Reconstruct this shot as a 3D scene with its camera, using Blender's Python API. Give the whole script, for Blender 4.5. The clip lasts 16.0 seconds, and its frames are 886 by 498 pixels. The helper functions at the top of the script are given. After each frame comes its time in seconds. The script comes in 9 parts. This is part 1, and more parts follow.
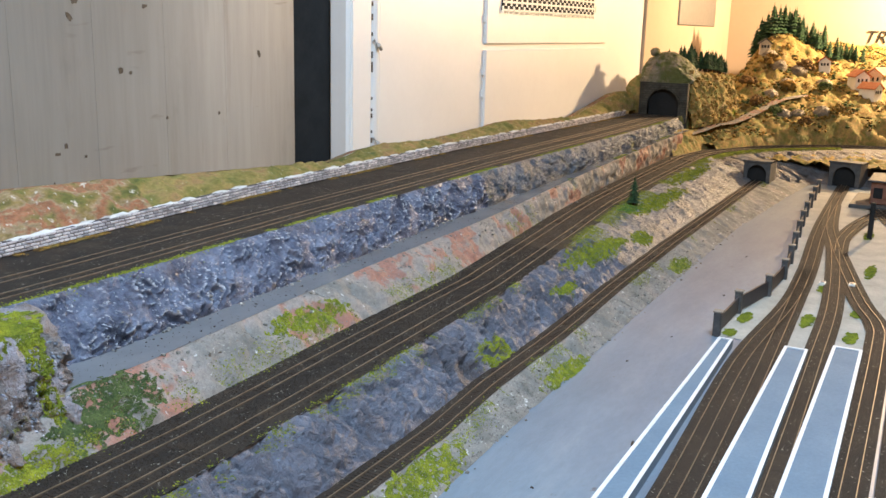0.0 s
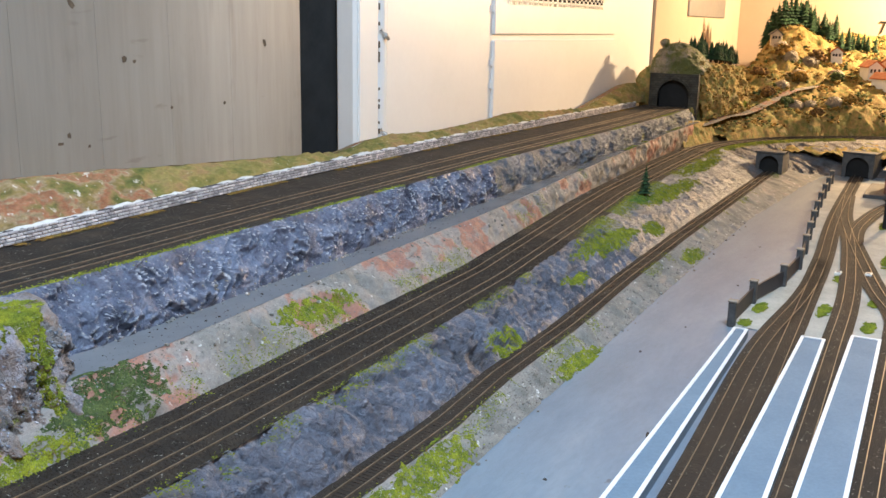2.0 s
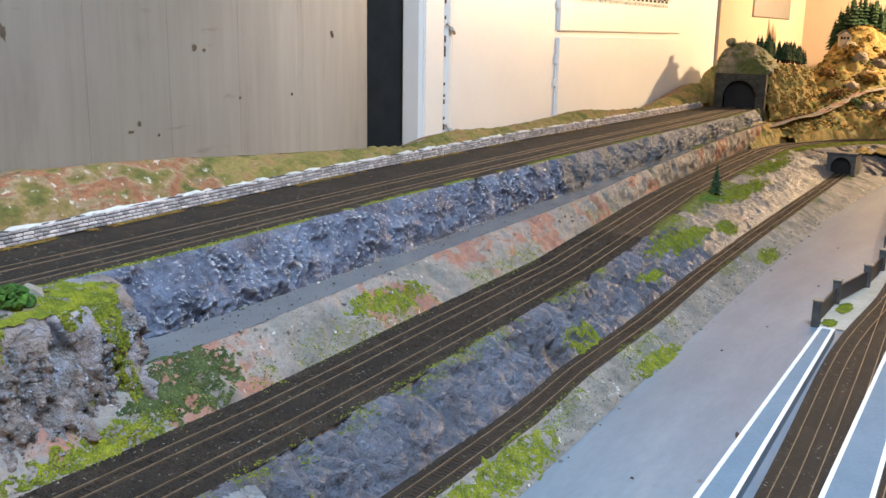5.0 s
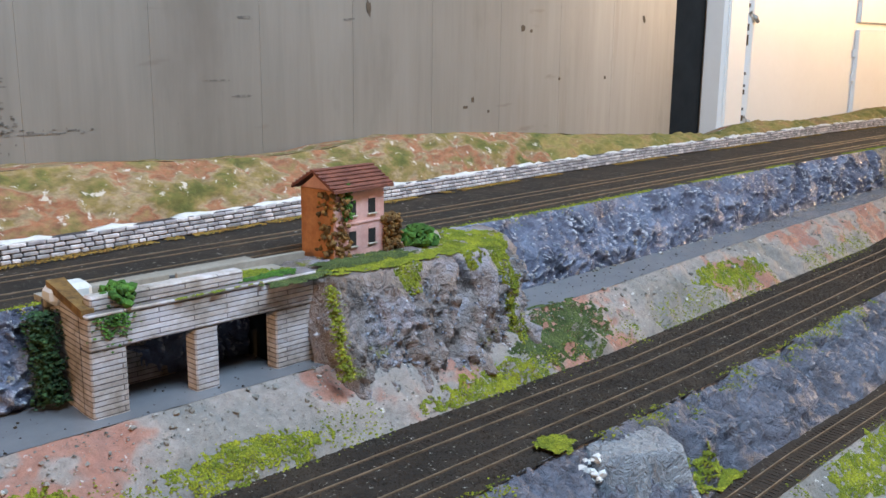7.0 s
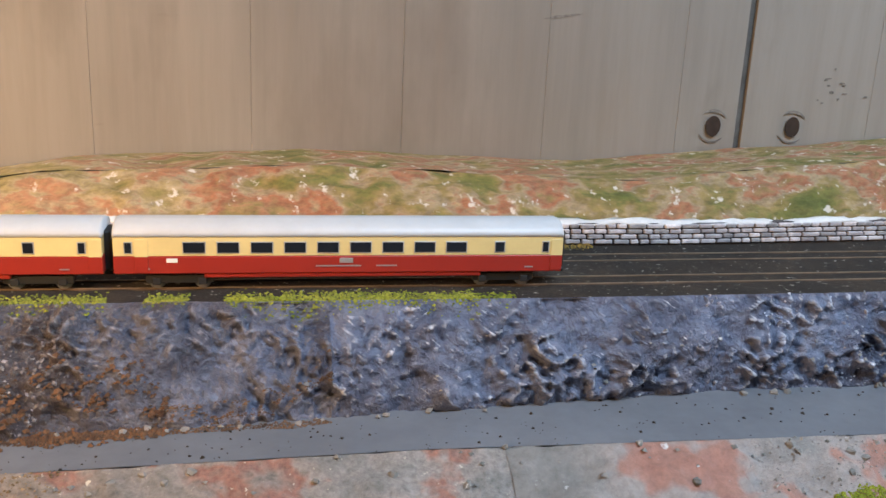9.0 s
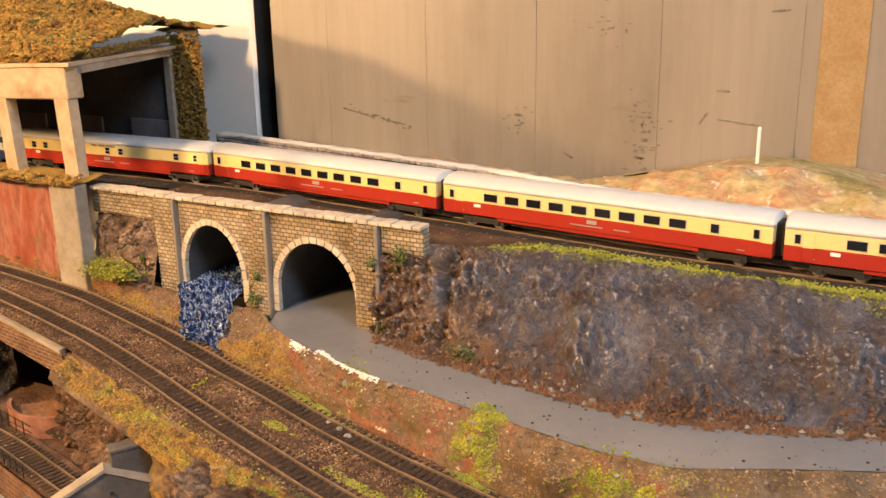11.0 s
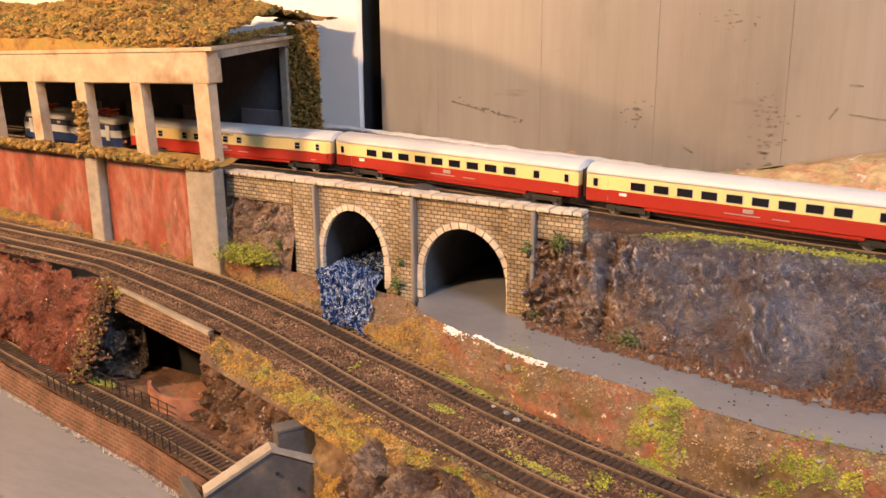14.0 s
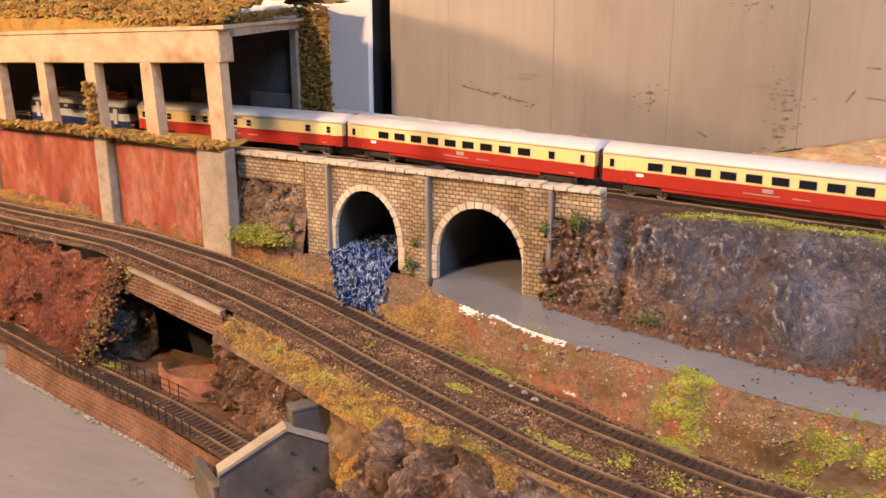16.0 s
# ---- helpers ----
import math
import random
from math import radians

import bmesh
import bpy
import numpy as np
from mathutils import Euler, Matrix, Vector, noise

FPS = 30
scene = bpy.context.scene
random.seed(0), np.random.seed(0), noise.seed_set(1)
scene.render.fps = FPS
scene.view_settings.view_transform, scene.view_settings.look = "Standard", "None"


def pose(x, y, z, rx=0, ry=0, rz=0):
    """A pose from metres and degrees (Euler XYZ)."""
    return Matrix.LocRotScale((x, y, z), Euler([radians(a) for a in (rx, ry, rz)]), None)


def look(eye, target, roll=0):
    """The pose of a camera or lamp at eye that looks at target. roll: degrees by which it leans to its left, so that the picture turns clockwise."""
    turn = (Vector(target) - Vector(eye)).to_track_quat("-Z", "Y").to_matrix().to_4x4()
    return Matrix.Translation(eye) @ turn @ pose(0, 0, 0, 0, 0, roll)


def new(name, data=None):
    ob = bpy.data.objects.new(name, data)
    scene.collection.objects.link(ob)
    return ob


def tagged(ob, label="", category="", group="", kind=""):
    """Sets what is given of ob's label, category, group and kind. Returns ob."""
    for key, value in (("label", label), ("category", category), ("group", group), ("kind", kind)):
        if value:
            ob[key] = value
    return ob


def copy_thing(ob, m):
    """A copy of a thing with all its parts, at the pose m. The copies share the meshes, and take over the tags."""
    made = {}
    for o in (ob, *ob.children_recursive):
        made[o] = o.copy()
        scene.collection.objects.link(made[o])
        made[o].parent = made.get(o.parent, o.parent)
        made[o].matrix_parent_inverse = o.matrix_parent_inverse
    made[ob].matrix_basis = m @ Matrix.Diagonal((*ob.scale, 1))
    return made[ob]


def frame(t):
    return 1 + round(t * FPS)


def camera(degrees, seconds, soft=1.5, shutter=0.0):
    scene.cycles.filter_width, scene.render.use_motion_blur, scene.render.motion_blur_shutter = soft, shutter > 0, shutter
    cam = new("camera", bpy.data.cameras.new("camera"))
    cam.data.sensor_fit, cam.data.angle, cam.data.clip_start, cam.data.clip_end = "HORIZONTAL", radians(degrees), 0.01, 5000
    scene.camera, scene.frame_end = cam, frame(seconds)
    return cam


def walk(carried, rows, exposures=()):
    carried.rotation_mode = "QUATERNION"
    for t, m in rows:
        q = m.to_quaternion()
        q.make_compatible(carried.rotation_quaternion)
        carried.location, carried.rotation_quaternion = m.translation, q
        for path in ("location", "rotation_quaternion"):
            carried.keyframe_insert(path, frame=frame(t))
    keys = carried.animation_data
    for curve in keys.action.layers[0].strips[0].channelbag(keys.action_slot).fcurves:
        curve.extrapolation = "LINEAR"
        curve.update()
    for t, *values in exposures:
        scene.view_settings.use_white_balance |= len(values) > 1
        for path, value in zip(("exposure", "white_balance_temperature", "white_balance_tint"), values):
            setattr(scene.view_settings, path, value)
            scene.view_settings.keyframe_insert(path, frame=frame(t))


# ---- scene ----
cam = camera(50.0, 16.0)
PATH = [
    (0, (0.0, -0.852, 1.285), (1.712, 0.077, 0.83), 1.5),
    (0.5, (0.001, -0.85, 1.281), (1.705, 0.092, 0.823), 1.3),
    (1, (0.008, -0.846, 1.275), (1.705, 0.106, 0.813), 1.2),
    (1.5, (0.013, -0.844, 1.274), (1.716, 0.095, 0.809), 1.3),
    (2, (0.019, -0.841, 1.268), (1.721, 0.103, 0.807), 1.1),
    (2.5, (0.019, -0.842, 1.265), (1.728, 0.091, 0.805), 0.9),
    (3, (0.021, -0.838, 1.262), (1.724, 0.104, 0.799), 1.0),
    (5.5, (0.03, -0.775, 1.225), (1.641, 0.326, 0.787), 0.7),
    (6, (0.007, -0.749, 1.211), (1.551, 0.447, 0.78), 0.3),
    (6.5, (-0.029, -0.723, 1.197), (1.437, 0.571, 0.778), 0.4),
    (7, (-0.085, -0.692, 1.181), (1.29, 0.698, 0.76), 0.6),
    (7.5, (-0.176, -0.636, 1.168), (1.101, 0.84, 0.731), 1.9),
    (8, (-0.321, -0.608, 1.179), (0.818, 0.969, 0.712), 2.8),
    (10.5, (-0.679, -0.67, 1.23), (-1.518, 1.035, 0.606), -1.0),
    (11, (-0.788, -0.715, 1.228), (-1.702, 0.97, 0.657), -1.0),
    (11.5, (-0.832, -0.738, 1.223), (-1.767, 0.942, 0.671), -0.4),
    (12, (-0.843, -0.747, 1.217), (-1.775, 0.935, 0.668), -0.1),
    (12.5, (-0.857, -0.754, 1.215), (-1.795, 0.922, 0.657), -0.5),
    (13, (-0.868, -0.76, 1.213), (-1.811, 0.916, 0.662), -0.7),
    (13.5, (-0.875, -0.765, 1.212), (-1.829, 0.906, 0.663), -0.6),
    (14, (-0.886, -0.77, 1.209), (-1.837, 0.901, 0.658), -0.4),
    (14.5, (-0.892, -0.772, 1.205), (-1.834, 0.902, 0.646), -0.2),
    (15, (-0.89, -0.77, 1.202), (-1.839, 0.901, 0.648), -0.2),
    (15.5, (-0.896, -0.772, 1.197), (-1.846, 0.899, 0.645), -0.1),
    (16, (-0.9, -0.772, 1.192), (-1.85, 0.898, 0.636), -0.2),
]
EXPOSURE = [(0, 0.24, 6750, 10), (3, 0.24, 6750, 10), (7, 0.24, 6750, 12), (8.2, 0.22, 6600, 12), (10.4, 0.1, 7200, 13), (12, 0.13, 6900, 15), (16, 0.1, 6250, 22)]
walk(cam, [(t, look(eye, target, roll)) for t, eye, target, roll in PATH], EXPOSURE)

# ---- world, daylight and lamps ----
world = bpy.data.worlds.new("World")
scene.world = world
world.use_nodes = True
wn = world.node_tree
sky = wn.nodes.new("ShaderNodeTexSky")
sky.sky_type, sky.sun_disc = "NISHITA", False
sky.sun_elevation, sky.sun_rotation = radians(35), radians(160)
wn.nodes["Background"].inputs[1].default_value = 0.1
wn.links.new(sky.outputs[0], wn.nodes["Background"].inputs[0])


def area_lamp(name, eye, target, sx, sy, watts, colour):
    d = bpy.data.lights.new(name, "AREA")
    d.shape, d.size, d.size_y, d.energy, d.color = "RECTANGLE", sx, sy, watts, colour
    ob = new(name, d)
    ob.matrix_world = look(eye, target)
    return ob


def bulb(name, eye, watts, radius, colour):
    d = bpy.data.lights.new(name, "POINT")
    d.energy, d.shadow_soft_size, d.color = watts, radius, colour
    ob = new(name, d)
    ob.location = eye
    return ob


area_lamp("skylight_daylight", (0.5, -1.0, 2.68), (0.5, -0.35, 1.0), 1.5, 0.6, 70, (0.55, 0.76, 1.0))
bulb("lamp_far_end", (4.75, -0.95, 1.70), 205, 0.035, (1.0, 0.72, 0.42))


def shaded_lamp(name, eye, target, watts, radius, cone, colour):
    d = bpy.data.lights.new(name, "SPOT")
    d.energy, d.shadow_soft_size, d.color, d.spot_size, d.spot_blend = watts, radius, colour, radians(cone), 0.75
    ob = new(name, d)
    ob.matrix_world = look(eye, target)
    return ob


shaded_lamp("lamp_gallery_end", (-2.65, -1.05, 1.55), (-1.58, -0.08, 1.00), 134, 0.06, 95, (1.0, 0.62, 0.30))
shaded_lamp("lamp_viaduct", (-1.50, -1.25, 1.85), (-1.42, 0.10, 1.14), 146, 0.06, 80, (1.0, 0.62, 0.30))


# ---- materials ----
def nodes_of(name):
    m = bpy.data.materials.new(name)
    m.use_nodes = True
    nt = m.node_tree
    return m, nt, nt.nodes["Principled BSDF"]


def noise_node(nt, scale, detail=5.0, rough=0.6, stretch=None):
    co = nt.nodes.new("ShaderNodeNewGeometry").outputs["Position"]
    if stretch:
        mp = nt.nodes.new("ShaderNodeMapping")
        mp.inputs["Scale"].default_value = stretch
        nt.links.new(co, mp.inputs[0])
        co = mp.outputs[0]
    n = nt.nodes.new("ShaderNodeTexNoise")
    n.inputs["Scale"].default_value, n.inputs["Detail"].default_value, n.inputs["Roughness"].default_value = scale, detail, rough
    nt.links.new(co, n.inputs["Vector"])
    return n.outputs[0]


def ramp(nt, fac, stops):
    r = nt.nodes.new("ShaderNodeValToRGB")
    el = r.color_ramp.elements
    while len(el) < len(stops):
        el.new(0.5)
    for e, (p, c) in zip(el, stops):
        e.position, e.color = p, (*c, 1)
    nt.links.new(fac, r.inputs[0])
    return r.outputs[0]


def mix(nt, fac, a, b, mode="MIX"):
    m = nt.nodes.new("ShaderNodeMix")
    m.data_type, m.blend_type = "RGBA", mode
    for sock, v in ((m.inputs[0], fac), (m.inputs[6], a), (m.inputs[7], b)):
        if isinstance(v, (int, float)):
            sock.default_value = v
        elif isinstance(v, tuple):
            sock.default_value = (*v, 1)
        else:
            nt.links.new(v, sock)
    return m.outputs[2]


def bump(nt, bs, height, dist, strength=0.6):
    b = nt.nodes.new("ShaderNodeBump")
    b.inputs["Distance"].default_value, b.inputs["Strength"].default_value = dist, strength
    nt.links.new(height, b.inputs["Height"])
    nt.links.new(b.outputs[0], bs.inputs["Normal"])


def along(nt, x0, x1):
    """0 west of x0, 1 east of x1, with a ragged border."""
    sep = nt.nodes.new("ShaderNodeSeparateXYZ")
    nt.links.new(nt.nodes.new("ShaderNodeNewGeometry").outputs["Position"], sep.inputs[0])
    add = nt.nodes.new("ShaderNodeMath")
    add.operation, add.inputs[1].default_value = "MULTIPLY_ADD", 0.5
    nt.links.new(noise_node(nt, 14, 4, 0.65), add.inputs[0]), nt.links.new(sep.outputs[0], add.inputs[2])
    mr = nt.nodes.new("ShaderNodeMapRange")
    mr.inputs["From Min"].default_value, mr.inputs["From Max"].default_value = x0 + 0.25, x1 + 0.25
    nt.links.new(add.outputs[0], mr.inputs["Value"])
    return mr.outputs[0]


def earthy(name, broad, broad_scale, fine, fine_scale, rough=0.85, bump_mm=1.5, specks=None, metal=0.0, stretch=None, grain=0.5, crumbs=False, east=None):
    """Broad patches of colour, multiplied by a fine grain, with relief."""
    m, nt, bs = nodes_of(name)
    base = noise_node(nt, broad_scale, 4, 0.6, stretch)
    c = ramp(nt, base, broad)
    if east:
        c = mix(nt, along(nt, east[1], east[2]), c, ramp(nt, base, east[0]))
    f = noise_node(nt, fine_scale, 6, 0.7, stretch)
    c = mix(nt, grain, c, ramp(nt, f, fine), "MULTIPLY")
    if specks:
        colour, scale, lo, hi = specks
        c = mix(nt, ramp(nt, noise_node(nt, scale, 3, 0.6), [(lo, (0, 0, 0)), (hi, (1, 1, 1))]), c, colour)
    if crumbs:
        isl = nt.nodes.new("ShaderNodeNewGeometry").outputs["Random Per Island"]
        c = mix(nt, 1.0, c, ramp(nt, isl, [(0.0, (0.55, 0.56, 0.54)), (0.5, (0.92, 0.92, 0.92)), (1.0, (1.35, 1.30, 1.25))]), "MULTIPLY")
    nt.links.new(c, bs.inputs["Base Color"])
    bs.inputs["Roughness"].default_value, bs.inputs["Metallic"].default_value = rough, metal
    bump(nt, bs, f, bump_mm / 1000)
    return m


GRAIN = [(0.25, (0.35, 0.35, 0.35)), (0.7, (1, 1, 1))]
M = {}


def crag(name, tones, broad_scale, glint, rough=0.34, moss=None, east=(), grain=0.5, glint_keep=(0.05, 0.55), relief=0.013):
    """Crumpled, painted plaster rock: patchy tones, pale highlights painted on the folds and three sizes of relief."""
    m, nt, bs = nodes_of(name)
    warp = nt.nodes.new("ShaderNodeTexNoise")
    warp.inputs["Scale"].default_value, warp.inputs["Detail"].default_value = 38, 3
    geo = nt.nodes.new("ShaderNodeNewGeometry").outputs["Position"]
    nt.links.new(geo, warp.inputs["Vector"])
    vm = nt.nodes.new("ShaderNodeVectorMath")
    vm.operation = "MULTIPLY_ADD"
    vm.inputs[1].default_value = (0.035, 0.035, 0.035)
    nt.links.new(warp.outputs[1], vm.inputs[0]), nt.links.new(geo, vm.inputs[2])

    def ridge(scale, detail):
        n = nt.nodes.new("ShaderNodeTexNoise")
        n.inputs["Scale"].default_value, n.inputs["Detail"].default_value, n.inputs["Roughness"].default_value = scale, detail, 0.62
        nt.links.new(vm.outputs[0], n.inputs["Vector"])
        a = nt.nodes.new("ShaderNodeMath")
        a.operation, a.inputs[1].default_value = "SUBTRACT", 0.5
        nt.links.new(n.outputs[0], a.inputs[0])
        b = nt.nodes.new("ShaderNodeMath")
        b.operation = "ABSOLUTE"
        nt.links.new(a.outputs[0], b.inputs[0])
        return b.outputs[0]

    r1, r2 = ridge(75, 4), ridge(210, 5)
    sm = nt.nodes.new("ShaderNodeMath")
    sm.operation, sm.inputs[1].default_value = "MULTIPLY_ADD", 0.4
    nt.links.new(r2, sm.inputs[0]), nt.links.new(r1, sm.inputs[2])
    base = noise_node(nt, broad_scale, 5, 0.65)
    c = ramp(nt, base, tones)
    for other, x0, x1 in east:
        c = mix(nt, along(nt, x0, x1), c, ramp(nt, base, other))
    c = mix(nt, grain, c, ramp(nt, noise_node(nt, 190, 5, 0.7), [(0.3, (0.35, 0.35, 0.36)), (0.66, (1, 1, 1))]), "MULTIPLY")
    # highlights put into the colour along the raised edges
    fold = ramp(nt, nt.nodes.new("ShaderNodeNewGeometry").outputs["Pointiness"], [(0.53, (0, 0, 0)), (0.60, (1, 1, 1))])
    keep = ramp(nt, noise_node(nt, 55, 3, 0.6), [(0.40, (glint_keep[0],) * 3), (0.62, (glint_keep[1],) * 3)])
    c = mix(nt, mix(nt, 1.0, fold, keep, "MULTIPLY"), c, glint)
    if moss:
        colour, scale, lo, hi = moss
        c = mix(nt, ramp(nt, noise_node(nt, scale, 6, 0.7), [(lo, (0, 0, 0)), (hi, (1, 1, 1))]), c, colour)
    nt.links.new(c, bs.inputs["Base Color"])
    bs.inputs["Roughness"].default_value = rough
    inv = nt.nodes.new("ShaderNodeMath")
    inv.operation, inv.inputs[0].default_value = "SUBTRACT", 1.0
    nt.links.new(sm.outputs[0], inv.inputs[1])
    bump(nt, bs, inv.outputs[0], relief, 1.0)
    return m


BLUE_ROCK = [(0.3, (0.052, 0.052, 0.076)), (0.45, (0.105, 0.116, 0.168)), (0.58, (0.165, 0.185, 0.260)), (0.72, (0.260, 0.285, 0.370))]
VIOLET_ROCK = [(0.30, (0.085, 0.035, 0.018)), (0.38, (0.070, 0.048, 0.042)), (0.50, (0.080, 0.070, 0.078)), (0.62, (0.112, 0.106, 0.126)), (0.76, (0.170, 0.168, 0.198))]
BROWN_ROCK = [(0.30, (0.055, 0.026, 0.015)), (0.5, (0.135, 0.078, 0.05)), (0.7, (0.24, 0.17, 0.13))]
M["rock"] = crag("blue_violet_painted_rock", BLUE_ROCK, 24, (0.80, 0.82, 0.88), 0.26, grain=0.25, glint_keep=(0.15, 0.85), relief=0.009)
M["rock_lower"] = crag("grey_blue_and_brown_painted_rock", [(0.30, (0.084, 0.069, 0.064)), (0.43, (0.116, 0.117, 0.146)), (0.56, (0.160, 0.172, 0.221)), (0.7, (0.216, 0.230, 0.287))], 10, (0.44, 0.47, 0.54), 0.48)
M["rock_west"] = crag("brown_to_violet_painted_rock", BROWN_ROCK, 20, (0.60, 0.58, 0.62), 0.28, None, ((VIOLET_ROCK, -1.135, -1.085), (BLUE_ROCK, -0.66, -0.46)), 0.55, (0.05, 0.50), 0.010)
M["rock_spur"] = crag("grey_violet_spur_rock", [(0.32, (0.17, 0.125, 0.10)), (0.48, (0.29, 0.24, 0.225)), (0.58, (0.37, 0.345, 0.385)), (0.7, (0.44, 0.42, 0.48))], 20, (0.60, 0.58, 0.62), 0.5, ((0.20, 0.20, 0.02), 19, 0.60, 0.66))
M["rubble"] = crag("brown_broken_rubble", [(0.3, (0.09, 0.05, 0.03)), (0.5, (0.22, 0.14, 0.09)), (0.7, (0.36, 0.27, 0.21))], 42, (0.50, 0.42, 0.36), 0.65)
M["rock_brown"] = crag("dark_brown_plaster_rock", [(0.3, (0.035, 0.016, 0.009)), (0.52, (0.12, 0.056, 0.029)), (0.74, (0.28, 0.17, 0.105))], 30, (0.40, 0.30, 0.22), 0.6)
M["rock_red"] = crag("glossy_red_brown_plaster_rock", [(0.3, (0.065, 0.021, 0.012)), (0.5, (0.165, 0.052, 0.030)), (0.66, (0.25, 0.10, 0.066)), (0.78, (0.36, 0.22, 0.19))], 22, (0.55, 0.42, 0.40), 0.2)
M["ballast"] = earthy("dark_brown_track_ballast", [(0.3, (0.009, 0.006, 0.004)), (0.52, (0.020, 0.013, 0.008)), (0.68, (0.043, 0.028, 0.017))], 20, [(0.32, (0.22, 0.22, 0.22)), (0.62, (1, 1, 1))], 330, 0.9, 2.0, ((0.34, 0.32, 0.29), 230, 0.64, 0.72), 0.0, None, 0.85)
M["ballast_brown"] = earthy("rust_brown_track_ballast", [(0.3, (0.034, 0.015, 0.007)), (0.50, (0.080, 0.038, 0.018)), (0.68, (0.15, 0.085, 0.046))], 24, [(0.32, (0.2, 0.2, 0.2)), (0.62, (1, 1, 1))], 380, 0.9, 2.0, ((0.46, 0.38, 0.30), 240, 0.65, 0.72), 0.0, None, 0.85, False, ([(0.3, (0.011, 0.009, 0.007)), (0.52, (0.024, 0.019, 0.015)), (0.68, (0.050, 0.041, 0.032))], -0.85, -0.40))
M["road"] = earthy("smooth_grey_road_paint", [(0.3, (0.135, 0.14, 0.155)), (0.7, (0.19, 0.195, 0.21))], 9, [(0.2, (0.8, 0.8, 0.8)), (0.7, (1, 1, 1))], 120, 0.27, 0.3, ((0.5, 0.5, 0.48), 90, 0.74, 0.8))
M["yard"] = earthy("satin_grey_to_blue_yard_paint", [(0.3, (0.150, 0.158, 0.180)), (0.7, (0.200, 0.205, 0.226))], 7, [(0.25, (0.68, 0.68, 0.68)), (0.65, (1, 1, 1))], 130, 0.42, 0.4, ((0.085, 0.09, 0.10), 46, 0.70, 0.76), 0.0, (0.35, 1.2, 1), 0.6, False, ([(0.3, (0.108, 0.165, 0.226)), (0.45, (0.140, 0.200, 0.265)), (0.58, (0.165, 0.228, 0.292)), (0.72, (0.215, 0.270, 0.325))], -0.9, 0.0))
M["soil"] = earthy("pink_grey_plaster_soil", [(0.33, (0.184, 0.175, 0.160)), (0.45, (0.270, 0.246, 0.226)), (0.52, (0.338, 0.282, 0.253)), (0.55, (0.368, 0.186, 0.140)), (0.61, (0.380, 0.169, 0.121)), (0.67, (0.290, 0.233, 0.203)), (0.74, (0.164, 0.157, 0.141))], 8, [(0.28, (0.35, 0.35, 0.35)), (0.66, (1, 1, 1))], 160, 0.7, 3, ((0.60, 0.59, 0.57), 90, 0.66, 0.74), 0.0, None, 0.6)
M["grit"] = earthy("mixed_brown_grit", [(0.3, (0.110, 0.062, 0.032)), (0.5, (0.230, 0.152, 0.080)), (0.7, (0.330, 0.250, 0.165))], 40, GRAIN, 400, 0.9, 1, crumbs=True)
M["grit_grey"] = earthy("mixed_grey_grit", [(0.3, (0.137, 0.133, 0.122)), (0.5, (0.274, 0.251, 0.228)), (0.7, (0.380, 0.357, 0.334))], 40, GRAIN, 400, 0.9, 1, crumbs=True)
M["grains_brown"] = earthy("rust_brown_grains", [(0.3, (0.045, 0.020, 0.010)), (0.7, (0.215, 0.122, 0.070))], 40, GRAIN, 400, 0.9, 1, crumbs=True)
M["grains_low"] = earthy("dark_brown_grains", [(0.3, (0.024, 0.012, 0.006)), (0.7, (0.085, 0.046, 0.025))], 40, GRAIN, 400, 0.9, 1, crumbs=True)
M["grains_dark"] = earthy("dark_grey_brown_grains", [(0.3, (0.012, 0.008, 0.005)), (0.7, (0.044, 0.030, 0.019))], 40, GRAIN, 400, 0.9, 1, crumbs=True)
M["soil_orange"] = earthy("ochre_brown_plaster_soil", [(0.30, (0.085, 0.052, 0.020)), (0.43, (0.150, 0.094, 0.042)), (0.52, (0.190, 0.132, 0.084)), (0.58, (0.270, 0.102, 0.055)), (0.66, (0.170, 0.112, 0.062)), (0.74, (0.120, 0.092, 0.028))], 15, [(0.28, (0.25, 0.25, 0.25)), (0.66, (1, 1, 1))], 230, 0.85, 3, ((0.56, 0.50, 0.40), 150, 0.66, 0.74), 0.0, None, 0.75, False, ([(0.30, (0.19, 0.185, 0.17)), (0.43, (0.28, 0.26, 0.24)), (0.52, (0.35, 0.305, 0.275)), (0.58, (0.36, 0.17, 0.125)), (0.66, (0.30, 0.245, 0.215)), (0.74, (0.17, 0.165, 0.15))], -0.85, -0.40))
M["gravel"] = earthy("pale_grey_gravel_slope", [(0.35, (0.163, 0.159, 0.148)), (0.55, (0.266, 0.252, 0.229)), (0.7, (0.326, 0.274, 0.244))], 20, GRAIN, 260, 0.85, 1.5, ((0.66, 0.65, 0.62), 120, 0.64, 0.72))
